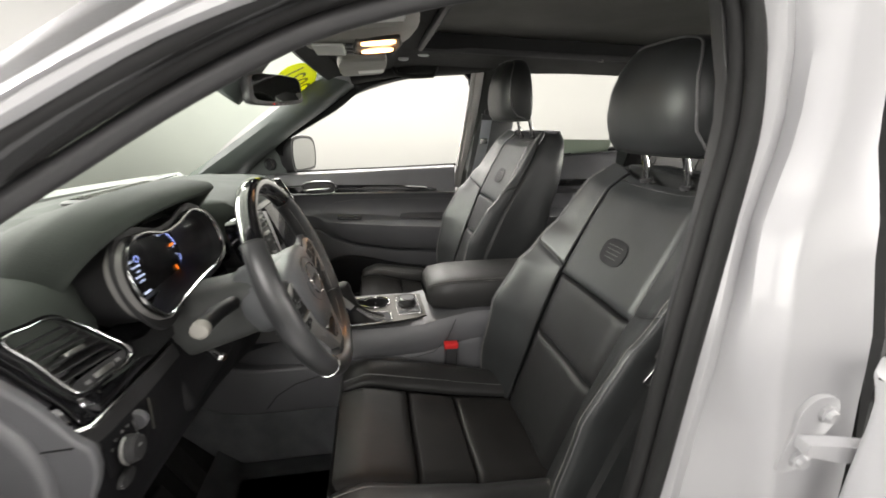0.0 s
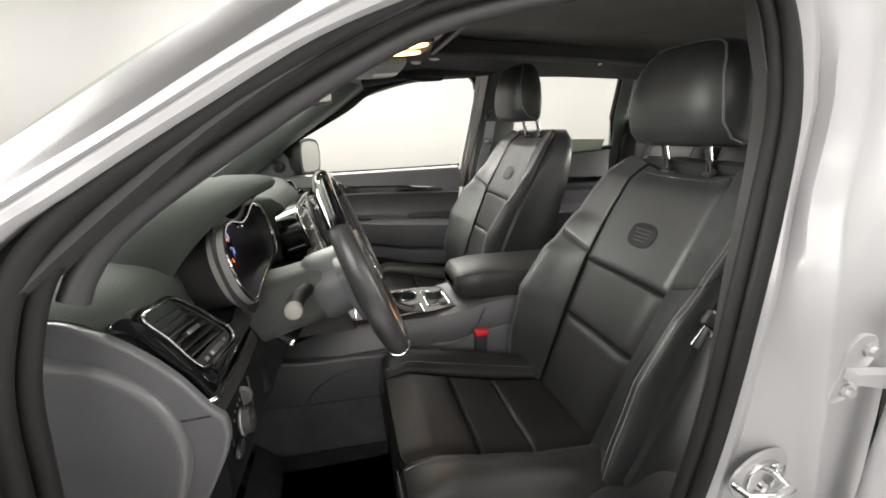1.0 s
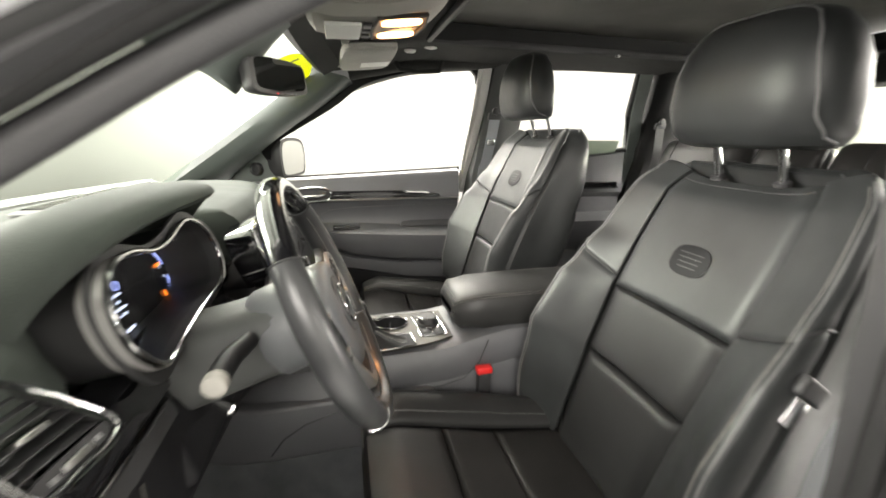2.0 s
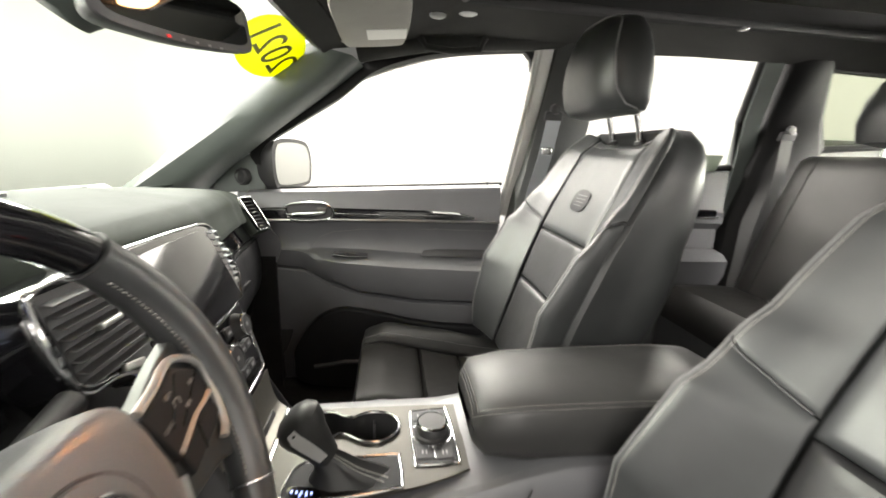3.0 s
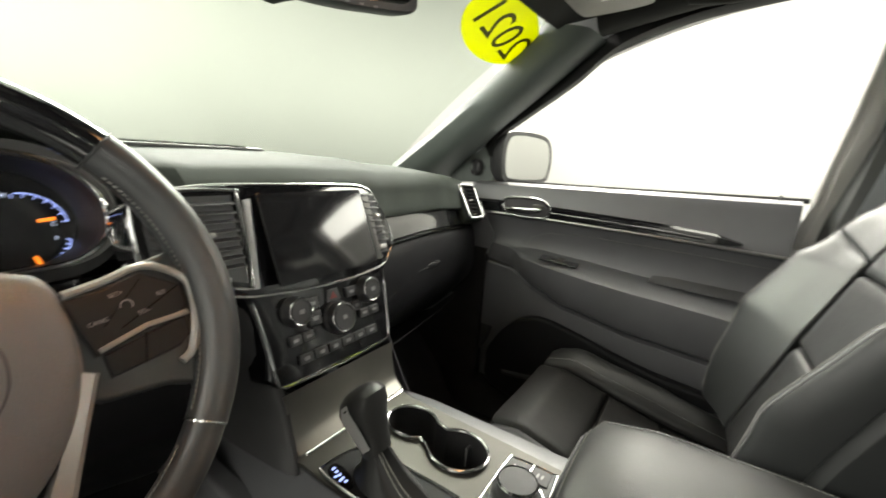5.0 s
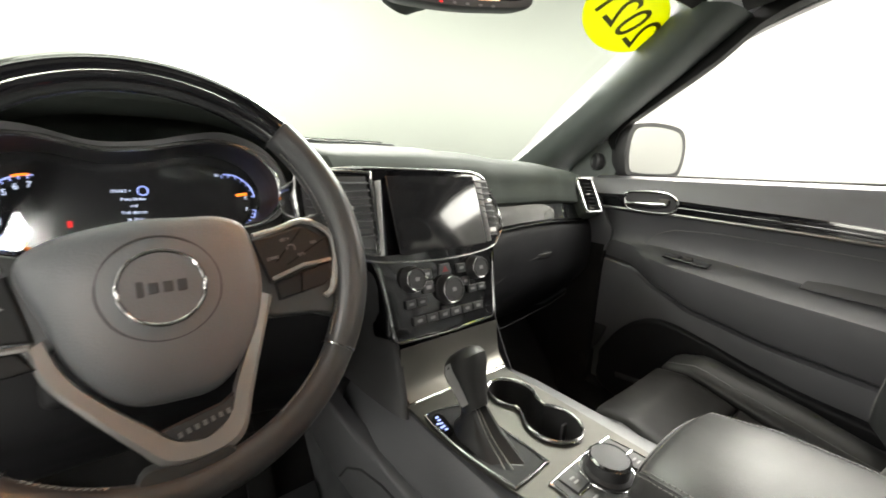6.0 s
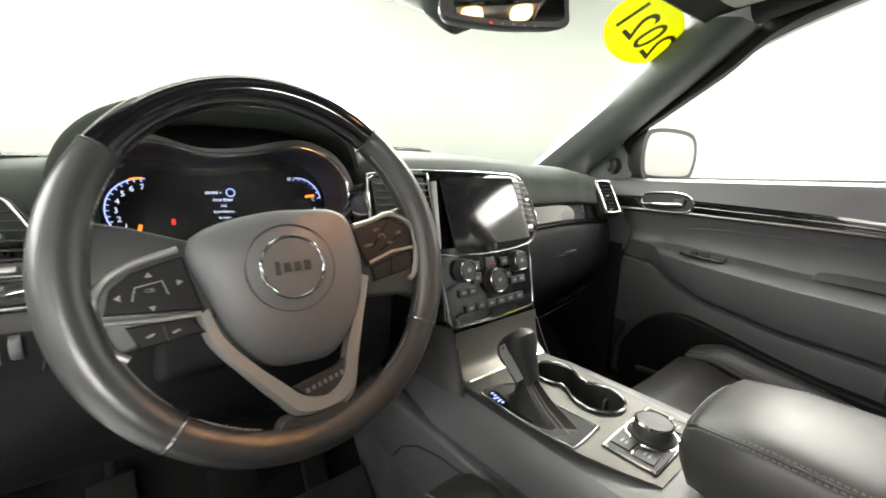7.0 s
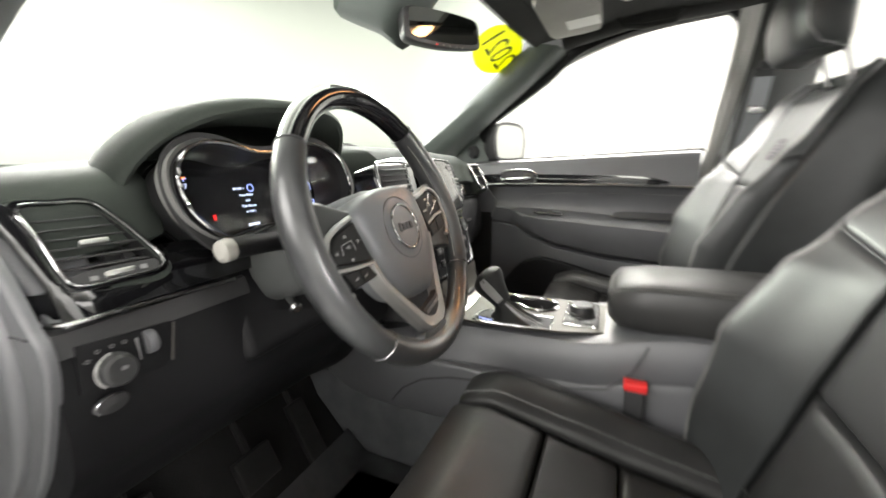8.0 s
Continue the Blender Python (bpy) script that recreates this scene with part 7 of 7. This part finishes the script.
part("pocket_lip", sweep([(x, 0.716, z) for x, z in ((-0.46, 0.575), (-0.40, 0.582), (-0.36, 0.590), (-0.30, 0.588), (-0.15, 0.58), (0.10, 0.575))], 0.012, 8), M_DARK, pdoor)
# pad at the door's front; its darker plastic carries the shade of the dash
part("front_pad", prism(smooth_poly([(0.655, 0.95), (0.60, 0.955), (0.50, 0.925), (0.44, 0.88), (0.47, 0.80), (0.52, 0.72), (0.57, 0.60), (0.655, 0.58)], 40), basis((0, 0.760, 0), (-1, 0, 0), (0, 0, 1)) @ Matrix.Scale(-1, 4, (0, 0, 1)), 0.010, 0.006, 3), M_DARK, pdoor)

# window frame and pane
wf = crom(WIN_FRONT[:9], 60)
part("window_frame", loft([[p + Vector((0.016, -0.018, 0.006)), p + Vector((0.002, -0.004, -0.004)), p + Vector((0.0, 0.018, -0.004)), p + Vector((-0.016, 0.022, 0.026)), p + Vector((-0.018, -0.006, 0.028))] for p in wf]), M_RUBBER, pdoor, "black rubber window frame")
part("frame_line", sweep([p + Vector((0.012, -0.012, 0.014)) for p in wf], 0.003, 6), M_PLASTIC, pdoor)
part("window_post", loft([[(x, y - 0.020, z), (x + 0.018, y - 0.034, z), (x + 0.052, y - 0.030, z), (x + 0.060, y + 0.01, z), (x + 0.01, y + 0.02, z)] for x, y, z in ((0.200, 0.646, 1.606), (0.199, 0.69, 1.50), (0.193, 0.745, 1.38), (0.186, 0.79, 1.27), (0.182, 0.825, 1.190), (0.165, 0.845, 1.09))]), M_POST, pdoor, "pale grey window post")
corner = [(0.214, 0.640, 1.606), (0.150, 0.650, 1.598), (0.176, 0.652, 1.590), (0.194, 0.657, 1.574), (0.203, 0.665, 1.545), (0.214, 0.668, 1.540)]
part("frame_corner", loft([[(x, y + d, z) for x, y, z in corner] for d in (-0.010, 0.014)]), M_RUBBER, pdoor)
part("post_line", sweep([(0.206, 0.624, 1.60), (0.205, 0.668, 1.50), (0.199, 0.722, 1.38), (0.190, 0.768, 1.27), (0.186, 0.795, 1.195)], 0.008, 8), M_POST, pdoor)


def pane_mesh(pts, t=0.0):
    bm = bmesh.new()
    bm.faces.new([bm.verts.new(p) for p in pts])
    return bm


glass_f = part("window_pane", pane_mesh([Vector(p) + Vector((0, 0.012, 0)) for p in wf[:-1]] + [Vector((0.207, 0.658, 1.598)), Vector((0.183, 0.833, 1.19)), Vector((-0.40, 0.845, 1.165)), Vector((-0.612, 0.850, 1.153))]), G_SIDE, pdoor)
glass_f.visible_shadow = False
part("sill_strip", sweep([(-0.60, 0.826, 1.164), (-0.2, 0.824, 1.182), (0.18, 0.818, 1.202)], 0.006, 8), M_CARPET, pdoor)
part("lock_pin", lathe([(0.004, 0), (0.004, 0.012), (0.002, 0.014)], pose(0.125, 0.80, 1.196), 10), M_DARK, pdoor)
# small corner cover with round tweeter
sail = part("corner_cover", prism(smooth_poly([(0.775, 1.150), (0.700, 1.152), (0.622, 1.156), (0.612, 1.18), (0.618, 1.245), (0.630, 1.275), (0.660, 1.272), (0.700, 1.245), (0.748, 1.205)], 60), basis((0, 0.825, 0), (-1, 0, 0), (0, 0, 1)) @ Matrix.Scale(-1, 4, (0, 0, 1)), 0.016, 0.006, 3), M_PILLAR, pdoor, "grey mirror corner cover")
TW = basis((-0.680, 0.806, 1.203), (-0.85, 0.5, 0), (0, 0, 1)) @ Matrix.Scale(-1, 4, (0, 0, 1))
part("tweeter", lathe([(0.027, -0.01), (0.027, 0.006), (0.023, 0.011), (0.0205, 0.009), (0.019, 0.005), (0.0, 0.007)], TW, 28), M_DARK, sail, "round tweeter grille")

# outside mirror
mm = basis((-0.547, 0.905, 1.245), (0.30, 0.955, 0), (0, 0.0, 1))
mo = smooth_poly([(-0.085, -0.050), (-0.095, 0.0), (-0.088, 0.045), (-0.06, 0.060), (0.02, 0.062), (0.080, 0.050), (0.100, 0.010), (0.098, -0.035), (0.080, -0.058), (0.0, -0.062), (-0.06, -0.060)], 44)
mo = [(x * 1.22, y * 1.25) for x, y in mo]
mirror = part("side_mirror", loft([[mm @ Vector((x * k, y * k, z)) for x, y in mo] for k, z in ((1.06, 0.004), (1.10, -0.01), (1.05, -0.05), (0.85, -0.085), (0.5, -0.105))]) if mm.to_3x3().col[2].x > 0 else loft([[mm @ Vector((x * k, y * k, -z)) for x, y in mo] for k, z in ((1.06, 0.004), (1.10, -0.01), (1.05, -0.05), (0.85, -0.085), (0.5, -0.105))]), M_DARK, pdoor, "outside mirror in a dark housing")
sgn = 1 if mm.to_3x3().col[2].x > 0 else -1
part("mirror_glass", prism(scaled(mo, 0.93, 0.90), mm @ Matrix.Translation((0, 0, sgn * 0.0045)), sgn * 0.001), M_MIRROR, mirror, "mirror glass")
part("mirror_arm", sweep([(-0.60, 0.845, 1.17), (-0.58, 0.90, 1.175), (-0.56, 0.95, 1.19)], 0.026, 10), M_DARK, mirror)
settle(pdoor)

# ---- rear door on the passenger's side, rear pillars and glass: body parts of their own ----
rear = thing("rear_passenger_door", "shut rear door with dark panel and chrome handle", "car door", (0.7, 0.82, 0.5))
secs = []
for i in range(20):
    x = 0.345 + 0.66 * i / 19
    sill = 1.212 + (x - 0.345) * 0.105
    secs.append([(x, y, z) for y, z in ((0.82, sill), (0.79, sill + 0.004), (0.765, sill - 0.01), (0.760, 1.135), (0.752, 1.125), (0.752, 1.085), (0.760, 1.078), (0.774, 1.06), (0.772, 0.985), (0.72, 0.975), (0.695, 0.955), (0.70, 0.90), (0.735, 0.83), (0.745, 0.80), (0.735, 0.78), (0.745, 0.66), (0.77, 0.50), (0.80, 0.45), (0.85, 0.45), (0.86, sill - 0.02))])
part("door_panel", loft(secs), M_PLASTIC, rear, "dark grey soft door panel")
part("trim_line", sweep([(0.40, 0.747, 1.098), (0.7, 0.745, 1.105), (0.98, 0.747, 1.108)], 0.0034, 8), M_CHROME, rear)
part("trim_strip", loft([[(x, 0.752, z + 0.016), (x, 0.746, z + 0.01), (x, 0.746, z - 0.014), (x, 0.752, z - 0.018)] for x, z in ((0.40, 1.115), (0.7, 1.12), (0.97, 1.118))]), M_GLOSS, rear)
part("door_skin", loft([[(x, 0.865, 1.18), (x, 0.93, 1.05), (x, 0.94, 0.6), (x, 0.88, 0.45), (x, 0.855, 0.45)] for x in (0.30, 0.7, 1.2)]), M_PAINT, rear)
REARWIN = [(0.385, 0.80, 1.225), (0.390, 0.72, 1.42), (0.385, 0.638, 1.612), (0.65, 0.635, 1.622), (0.90, 0.633, 1.632), (0.935, 0.640, 1.612), (0.962, 0.715, 1.44), (1.02, 0.785, 1.285)]
rf = [Vector(p) for p in REARWIN]
part("window_frame", sweep(rf, 0.014, 8, True), M_RUBBER, rear, "black rubber window frame")
gr = part("window_pane", pane_mesh([p + Vector((0, 0.012, 0)) for p in rf]), G_SIDE, rear)
gr.visible_shadow = False
sheet_pane = lambda u, v: (0.70 + 0.255 * u, lerp_list([(1.20, 0.797), (1.40, 0.722)], 1.20 + 0.128 * v)[0], 1.20 + 0.128 * v)
part("window_sheet", sheet(sheet_pane, 6, 4, 0.001), M_BOARD, rear, "grey-green sheet in the window's corner")
part("window_header", loft([[(x, 0.634, z), (x, 0.628, z + 0.004), (x, 0.622, z + 0.018), (x, 0.640, z + 0.022)] for x, z in ((0.36, 1.616), (0.65, 1.627), (0.90, 1.637), (0.96, 1.630))]), M_VISOR, rear, "pale grey trim over the window")
part("front_post", loft([[(x - 0.045, y - 0.02, z), (x, y - 0.024, z), (x + 0.004, y + 0.01, z), (x - 0.05, y + 0.02, z)] for x, y, z in ((0.385, 0.82, 1.19), (0.385, 0.72, 1.42), (0.385, 0.635, 1.62))]), M_PILLAR, rear)
part("rear_post", loft([[(x - 0.002, y - 0.02, z), (x + 0.055, y - 0.026, z), (x + 0.075, y + 0.0, z), (x + 0.0, y + 0.02, z)] for x, y, z in ((1.02, 0.80, 1.10), (1.02, 0.785, 1.285), (0.965, 0.715, 1.44), (0.935, 0.64, 1.612), (0.93, 0.62, 1.65))]), M_PILLAR, rear)
settle(rear)

tail = thing("rear_cabin_trim", "dark rear pillars and panels round the load space", "car trim", (1.5, 0, 0.5))
for s in (-1, 1):
    secs = []
    for x, y, z in ((1.02, 0.79, 0.60), (1.03, 0.785, 1.10), (1.06, 0.77, 1.25), (1.05, 0.72, 1.44), (1.02, 0.645, 1.60), (1.01, 0.62, 1.66)):
        w = 0.28 if z < 1.3 else (0.19 if z < 1.5 else 0.13)
        secs.append([(x, s * (y - 0.03), z), (x + 0.03, s * (y - 0.055), z), (x + w - 0.03, s * (y - 0.06), z), (x + w, s * (y - 0.04), z), (x + w, s * (y + 0.04), z), (x, s * (y + 0.04), z)])
    part("rear_pillar", loft(secs), M_RUBBER, tail, "black rear pillar trim")
    q = [(1.155, s * 0.640, 1.605), (1.60, s * 0.60, 1.585), (1.75, s * 0.66, 1.40), (1.335, s * 0.75, 1.362)]
    part("quarter_frame", sweep([Vector(p) for p in q], 0.014, 8, True), M_RUBBER, tail)
    qp = part("quarter_pane", pane_mesh([Vector(p) + Vector((0, s * 0.01, 0)) for p in q]), G_QUARTER, tail, "green tinted quarter pane")
    qp.visible_shadow = False
    part("side_panel", rbox((1.0, 0.05, 1.03), (1.62, s * 0.785, 0.885), 0.02), M_DARK, tail)
    part("tail_pillar", loft([[(1.74, s * 0.70, 1.36), (1.95, s * 0.70, 1.30), (1.95, s * 0.80, 1.30), (1.74, s * 0.80, 1.36)], [(1.60, s * 0.58, 1.62), (1.86, s * 0.56, 1.60), (1.86, s * 0.68, 1.60), (1.6, s * 0.68, 1.62)]]), M_LINER, tail)
part("tailgate", rbox((0.06, 1.5, 0.85), (1.98, 0, 0.86), 0.02), M_DARK, tail)
part("tailgate_header", rbox((0.25, 1.25, 0.08), (1.80, 0, 1.60), 0.03), M_LINER, tail)
rp = part("rear_pane", pane_mesh([(1.97, -0.70, 1.28), (1.97, 0.70, 1.28), (1.86, 0.58, 1.58), (1.86, -0.58, 1.58)]), G_REAR, tail)
rp.visible_shadow = False
part("load_floor", rbox((0.85, 1.5, 0.03), (1.58, 0, 0.80), 0.0), M_CARPET, tail)
settle(tail)


# ---- belts ----
def belt_thing(s, x_anchor, label, low, y_anchor=0.655, z_anchor=1.475, group="front belts", cloth=M_BELT):
    b = thing("seat_belt", label, "seat belt", (x_anchor, s * 0.78, 0.6), group)
    an = Vector((x_anchor, s * y_anchor, z_anchor))
    part("belt_ring", rbox((0.055, 0.016, 0.030), m=Matrix.Translation(an) @ pose(0, 0, 0, s * 20, 0, 0), bevel=0.006), M_DARK, b, "black belt guide")
    part("belt_cap", lathe([(0.016, 0), (0.014, 0.010), (0.0, 0.012)], basis(an + Vector((0, -s * 0.006, 0.020)), (s, 0, 0), (0, 0, 1)), 16), M_DARK, b)
    path = crom([an + Vector((0, -s * 0.004, -0.012)), *[Vector(p) for p in low]], 24)
    part("webbing", loft([[p + Vector((-0.023, 0, 0)), p + Vector((0.023, 0, 0)), p + Vector((0.023, s * 0.0015, 0)), p + Vector((-0.023, s * 0.0015, 0))] for p in path]), cloth, b, "grey belt webbing")
    return b, path


b1, pth = belt_thing(1, 0.282, "grey belt hanging down the far door pillar", [(0.276, 0.680, 1.30), (0.255, 0.728, 1.12), (0.240, 0.752, 0.90), (0.235, 0.76, 0.62)], 0.652, 1.420)
part("latch_plate", rbox((0.034, 0.005, 0.024), m=Matrix.Translation(pth[5] + Vector((0, -0.004, 0))), bevel=0.004), M_STEEL, b1, "steel latch tongue")
settle(b1)
b2, pth = belt_thing(-1, 0.30, "grey belt beside the driver seat with steel tongue", [(0.300, -0.70, 1.32), (0.285, -0.72, 1.10), (0.24, -0.715, 0.95), (0.215, -0.72, 0.70)])
part("latch_plate", rbox((0.030, 0.006, 0.055), m=pose(0.205, -0.690, 1.005, 0, 35, 0), bevel=0.004), M_STEEL, b2, "steel latch tongue")
part("latch_head", rbox((0.052, 0.014, 0.030), m=pose(0.222, -0.690, 1.030, 0, 35, 0), bevel=0.006), M_DARK, b2)
settle(b2)

b3, pth = belt_thing(1, 1.105, "dark grey belt beside the rear bench", [(1.095, 0.655, 1.25), (1.065, 0.650, 1.10), (1.03, 0.645, 0.88)], 0.668, 1.395, "rear belts", M_LOWER)
settle(b3)

# ---- overhead: mirror, visors, lamp console, sticker ----
imir = thing("rear_view_mirror", "black rear view mirror on a windshield bracket", "mirror", (-0.47, -0.015, 1.455))
IM = basis((-0.462, -0.006, 1.458), (0.36, 0.93, 0.06), (-0.10, 0, 1)) @ Matrix.Diagonal((0.93, 1, 1, 1))
mp = smooth_poly([(-0.122, -0.030), (-0.126, 0.0), (-0.118, 0.030), (-0.06, 0.037), (0.0, 0.038), (0.06, 0.037), (0.118, 0.030), (0.126, 0.0), (0.120, -0.028), (0.06, -0.035), (0.0, -0.038), (-0.06, -0.037)], 60)
part("housing", loft([[IM @ Vector((x * k, y * k, z)) for x, y in mp] for k, z in ((0.97, 0.0045), (1.0, 0.002), (1.0, -0.006), (0.92, -0.026), (0.7, -0.042), (0.4, -0.050))]), M_DARK, imir, "black housing")
part("glass", prism(scaled(mp, 0.90, 0.84), IM @ Matrix.Translation((0, 0.004, 0.0042)), 0.0012), M_MIRROR_DIM, imir, "dimmed mirror glass")
for i in range(5):
    part("mirror_button", rbox((0.006, 0.003, 0.002), m=IM @ pose(-0.035 + 0.022 * i, -0.0335, 0.0045), bevel=0.0008), M_RED_LIT if i == 0 else M_PIPING, imir)
part("bracket", sweep([(-0.50, -0.02, 1.46), (-0.53, -0.02, 1.50), (-0.575, -0.02, 1.525)], [0.014, 0.018, 0.026], 12), M_DARK, imir)
sens = [(-0.50, 0.060, 1.60), (-0.535, 0.075, 1.568), (-0.57, 0.080, 1.528), (-0.60, 0.076, 1.488), (-0.612, 0.060, 1.470), (-0.618, 0.03, 1.462)]
secs = []
for x, w, z in sens:
    x, c = x + 0.045, -0.050
    arc = [(x - 0.11, c - w, z + 0.030), (x - 0.012, c - w, z - 0.012), (x + 0.012, c - w * 0.82, z - 0.032), (x + 0.024, c - w * 0.4, z - 0.042), (x + 0.026, c, z - 0.044), (x + 0.024, c + w * 0.4, z - 0.042), (x + 0.012, c + w * 0.82, z - 0.032), (x - 0.012, c + w, z - 0.012), (x - 0.11, c + w, z + 0.030)]
    secs.append(crom(arc, 28))
part("sensor_cover", loft(secs), M_PILLAR, imir, "grey-green sensor cover")
settle(imir)

for s in (1, -1):
    vz = thing("sun_visor", "grey sun visor folded up with a pale label", "sun visor", (-0.24, s * 0.40, 1.57), "sun visors")
    VM = basis((-0.245, s * 0.405, 1.577), (0, 1, 0), (0.985, 0, 0.10))
    vp = smooth_poly([(-0.18, -0.075), (-0.19, -0.02), (-0.18, 0.055), (-0.16, 0.075), (0.0, 0.080), (0.15, 0.072), (0.185, 0.05), (0.185, -0.05), (0.16, -0.082), (0.0, -0.085)], 50)
    vp = [(x * (1 if s > 0 else -1), y) for x, y in vp]
    nz = 1 if VM.to_3x3().col[2].z > 0 else -1
    part("visor_pad", loft([[VM @ Vector((x * k, y * k, nz * z)) for x, y in vp] for k, z in ((0.94, 0.012), (1.0, 0.006), (1.0, -0.004), (0.96, -0.011), (0.80, -0.013))]), M_VISOR, vz, "grey vinyl pad")
    part("visor_label", rbox((0.085, 0.092, 0.001), m=VM @ pose(0.055 if s > 0 else 0.075, 0.026 if s > 0 else 0.040, -nz * 0.0138), bevel=0), M_LABEL, vz, "pale grey label")
    part("visor_pivot", sweep([(-0.335, s * 0.585, 1.575), (-0.325, s * 0.57, 1.585), (-0.32, s * 0.50, 1.588)], 0.007, 8), M_VISOR, vz)
    part("visor_clip", rbox((0.022, 0.018, 0.022), (-0.315, s * 0.225, 1.588), 0.004), M_VISOR, vz)
    settle(vz)

for px, py, pz, w in ((-0.10, 0.455, 1.601, 0.020), (-0.02, 0.50, 1.625, 0.024)):
    bt = thing("roof_lamp", "small pale oval lamp cover on the headliner", "lamp", (px, py, pz + 0.02), "roof lamps")
    part("lamp_cover", lathe([(1.0, 0.0), (0.95, -0.006), (0.6, -0.010), (0.0, -0.011)], Matrix.Translation((px, py, pz + 0.016)) @ Matrix.Diagonal((w, w * 0.55, 1, 1)), 20), M_LABEL, bt)
    settle(bt)

oc = thing("overhead_console", "grey overhead console with lit warm reading lamps", "lamp console", (-0.22, -0.01, 1.6))
os_ = []
for x, w, z in ((-0.40, 0.07, 1.585), (-0.385, 0.095, 1.568), (-0.34, 0.105, 1.560), (-0.24, 0.110, 1.566), (-0.15, 0.108, 1.585), (-0.115, 0.09, 1.605), (-0.10, 0.06, 1.62)):
    os_.append([(x, -0.01 - w, 1.64), (x, -0.01 - w, z + 0.022), (x, -0.01 - w * 0.85, z + 0.004), (x, -0.01, z), (x, -0.01 + w * 0.85, z + 0.004), (x, -0.01 + w, z + 0.022), (x, -0.01 + w, 1.64)])
part("console_shell", loft(os_), M_VISOR, oc, "grey moulded shell")
for s in (-1, 1):
    ln = part("reading_lamp", prism(smooth_poly([(-0.035, -0.018), (0.035, -0.022), (0.038, 0.018), (-0.030, 0.020)], 24), basis((-0.205, -0.01 + s * 0.055, 1.5715), (1, 0, 0.12), (0, -1, 0)), 0.004, 0.0015), M_AMBER_LIT, oc, "lit warm lamp lens")
part("lamp_bezel", sweep([(-0.255, -0.10, 1.567), (-0.155, -0.10, 1.580), (-0.145, -0.01, 1.580), (-0.155, 0.08, 1.580), (-0.255, 0.08, 1.567), (-0.262, -0.01, 1.562)], 0.005, 8, True), M_SATIN, oc, "silver lamp bezel")
part("console_lid", rbox((0.075, 0.13, 0.008), m=pose(-0.325, -0.01, 1.5585, 0, -2), bevel=0.003), M_LABEL, oc, "pale grey lid")
for i in range(3):
    part("roof_button", rbox((0.018, 0.030, 0.006), m=pose(-0.275, -0.055 + 0.045 * i, 1.5615), bevel=0.002), M_DARK, oc)
settle(oc)
for s in (-1, 1):
    d = bpy.data.lights.new("reading_lamp_beam", "SPOT")
    d.energy, d.color, d.spot_size, d.spot_blend, d.shadow_soft_size = (6.5 if s < 0 else 0.5), (1.0, 0.40, 0.14), radians(27), 0.5, 0.02
    lo = new("reading_lamp_beam", d)
    lo.matrix_world = look((-0.205, -0.01 + s * 0.055, 1.560), (-0.325, s * 0.395, 0.985))

for s in (1, -1):
    gb = thing("grab_handle", "black roof grab handle over the door", "handle", (0.0, s * 0.60, 1.60), "grab handles")
    part("grip", sweep([(-0.13, s * 0.600, 1.600), (-0.115, s * 0.590, 1.575), (-0.05, s * 0.585, 1.568), (0.03, s * 0.583, 1.574), (0.045, s * 0.592, 1.608)], 0.009, 10), M_LINER, gb)
    settle(gb)

sticker = thing("year_sticker", "round yellow windshield sticker reading 2021", "sticker", (-0.48, 0.50, 1.53))
sc = shield(0.5 + 0.5 * 0.530 / 0.616, 0.86)
e = 0.01
uu = 0.5 + 0.5 * 0.530 / 0.616
tx = (shield(uu + e, 0.86) - shield(uu - e, 0.86)).normalized()
tyv = (shield(uu, 0.86 + e) - shield(uu, 0.86 - e)).normalized()
SM = basis(sc, tx, tyv)
if SM.to_3x3().col[2].x < 0:
    SM = SM @ Matrix.Scale(-1, 4, (0, 0, 1))
SM = SM @ Matrix.Translation((0, 0, 0.004)) @ Matrix.Rotation(radians(-17), 4, 'Z')
part("sticker_disc", prism([(0.132 * math.cos(2 * math.pi * i / 48), 0.086 * math.sin(2 * math.pi * i / 48)) for i in range(48)], SM, 0.0006), M_YELLOW, sticker, "yellow oval film")
lettering("sticker_year", "2021", 0.104, SM @ Matrix.Translation((0, 0, 0.0014)) @ Matrix.Diagonal((-1, 1.15, 1, 1)), M_INK, sticker, 0.0003)
settle(sticker)

# pedals under the dash
for nm, y, w, x, z in (("brake_pedal", -0.42, 0.085, -0.70, 0.58), ("accelerator_pedal", -0.26, 0.05, -0.72, 0.55), ("foot_rest", -0.60, 0.07, -0.76, 0.55)):
    pd = thing(nm, "black rubber faced pedal above the carpet", "pedal", (x, y, 0.5), "pedals")
    part("pedal_pad", rbox((0.02, w, 0.07 if "brake" in nm else 0.15), m=pose(x, y, z, 0, -28), bevel=0.006), M_CARPET, pd)
    part("pedal_arm", sweep([(x - 0.01, y, z), (x - 0.06, y, z + 0.10), (x - 0.08, y, z + 0.30)], 0.008, 8), M_CARPET, pd)
    settle(pd)
mat_at = lambda u, v: (-0.68 + 0.46 * v, -0.69 + 0.535 * u, 0.442 + 0.9 * max(0, 0.06 - 0.46 * v) + 0.006 * min(1, 8 * u, 8 - 8 * u, 8 * v, 8 - 8 * v))
mat_ob = part("floor_mat", sheet(mat_at, 24, 24, 0.006), M_MAT)
tagged(mat_ob, "dark grey ribbed floor mat on the driver side", "floor mat")
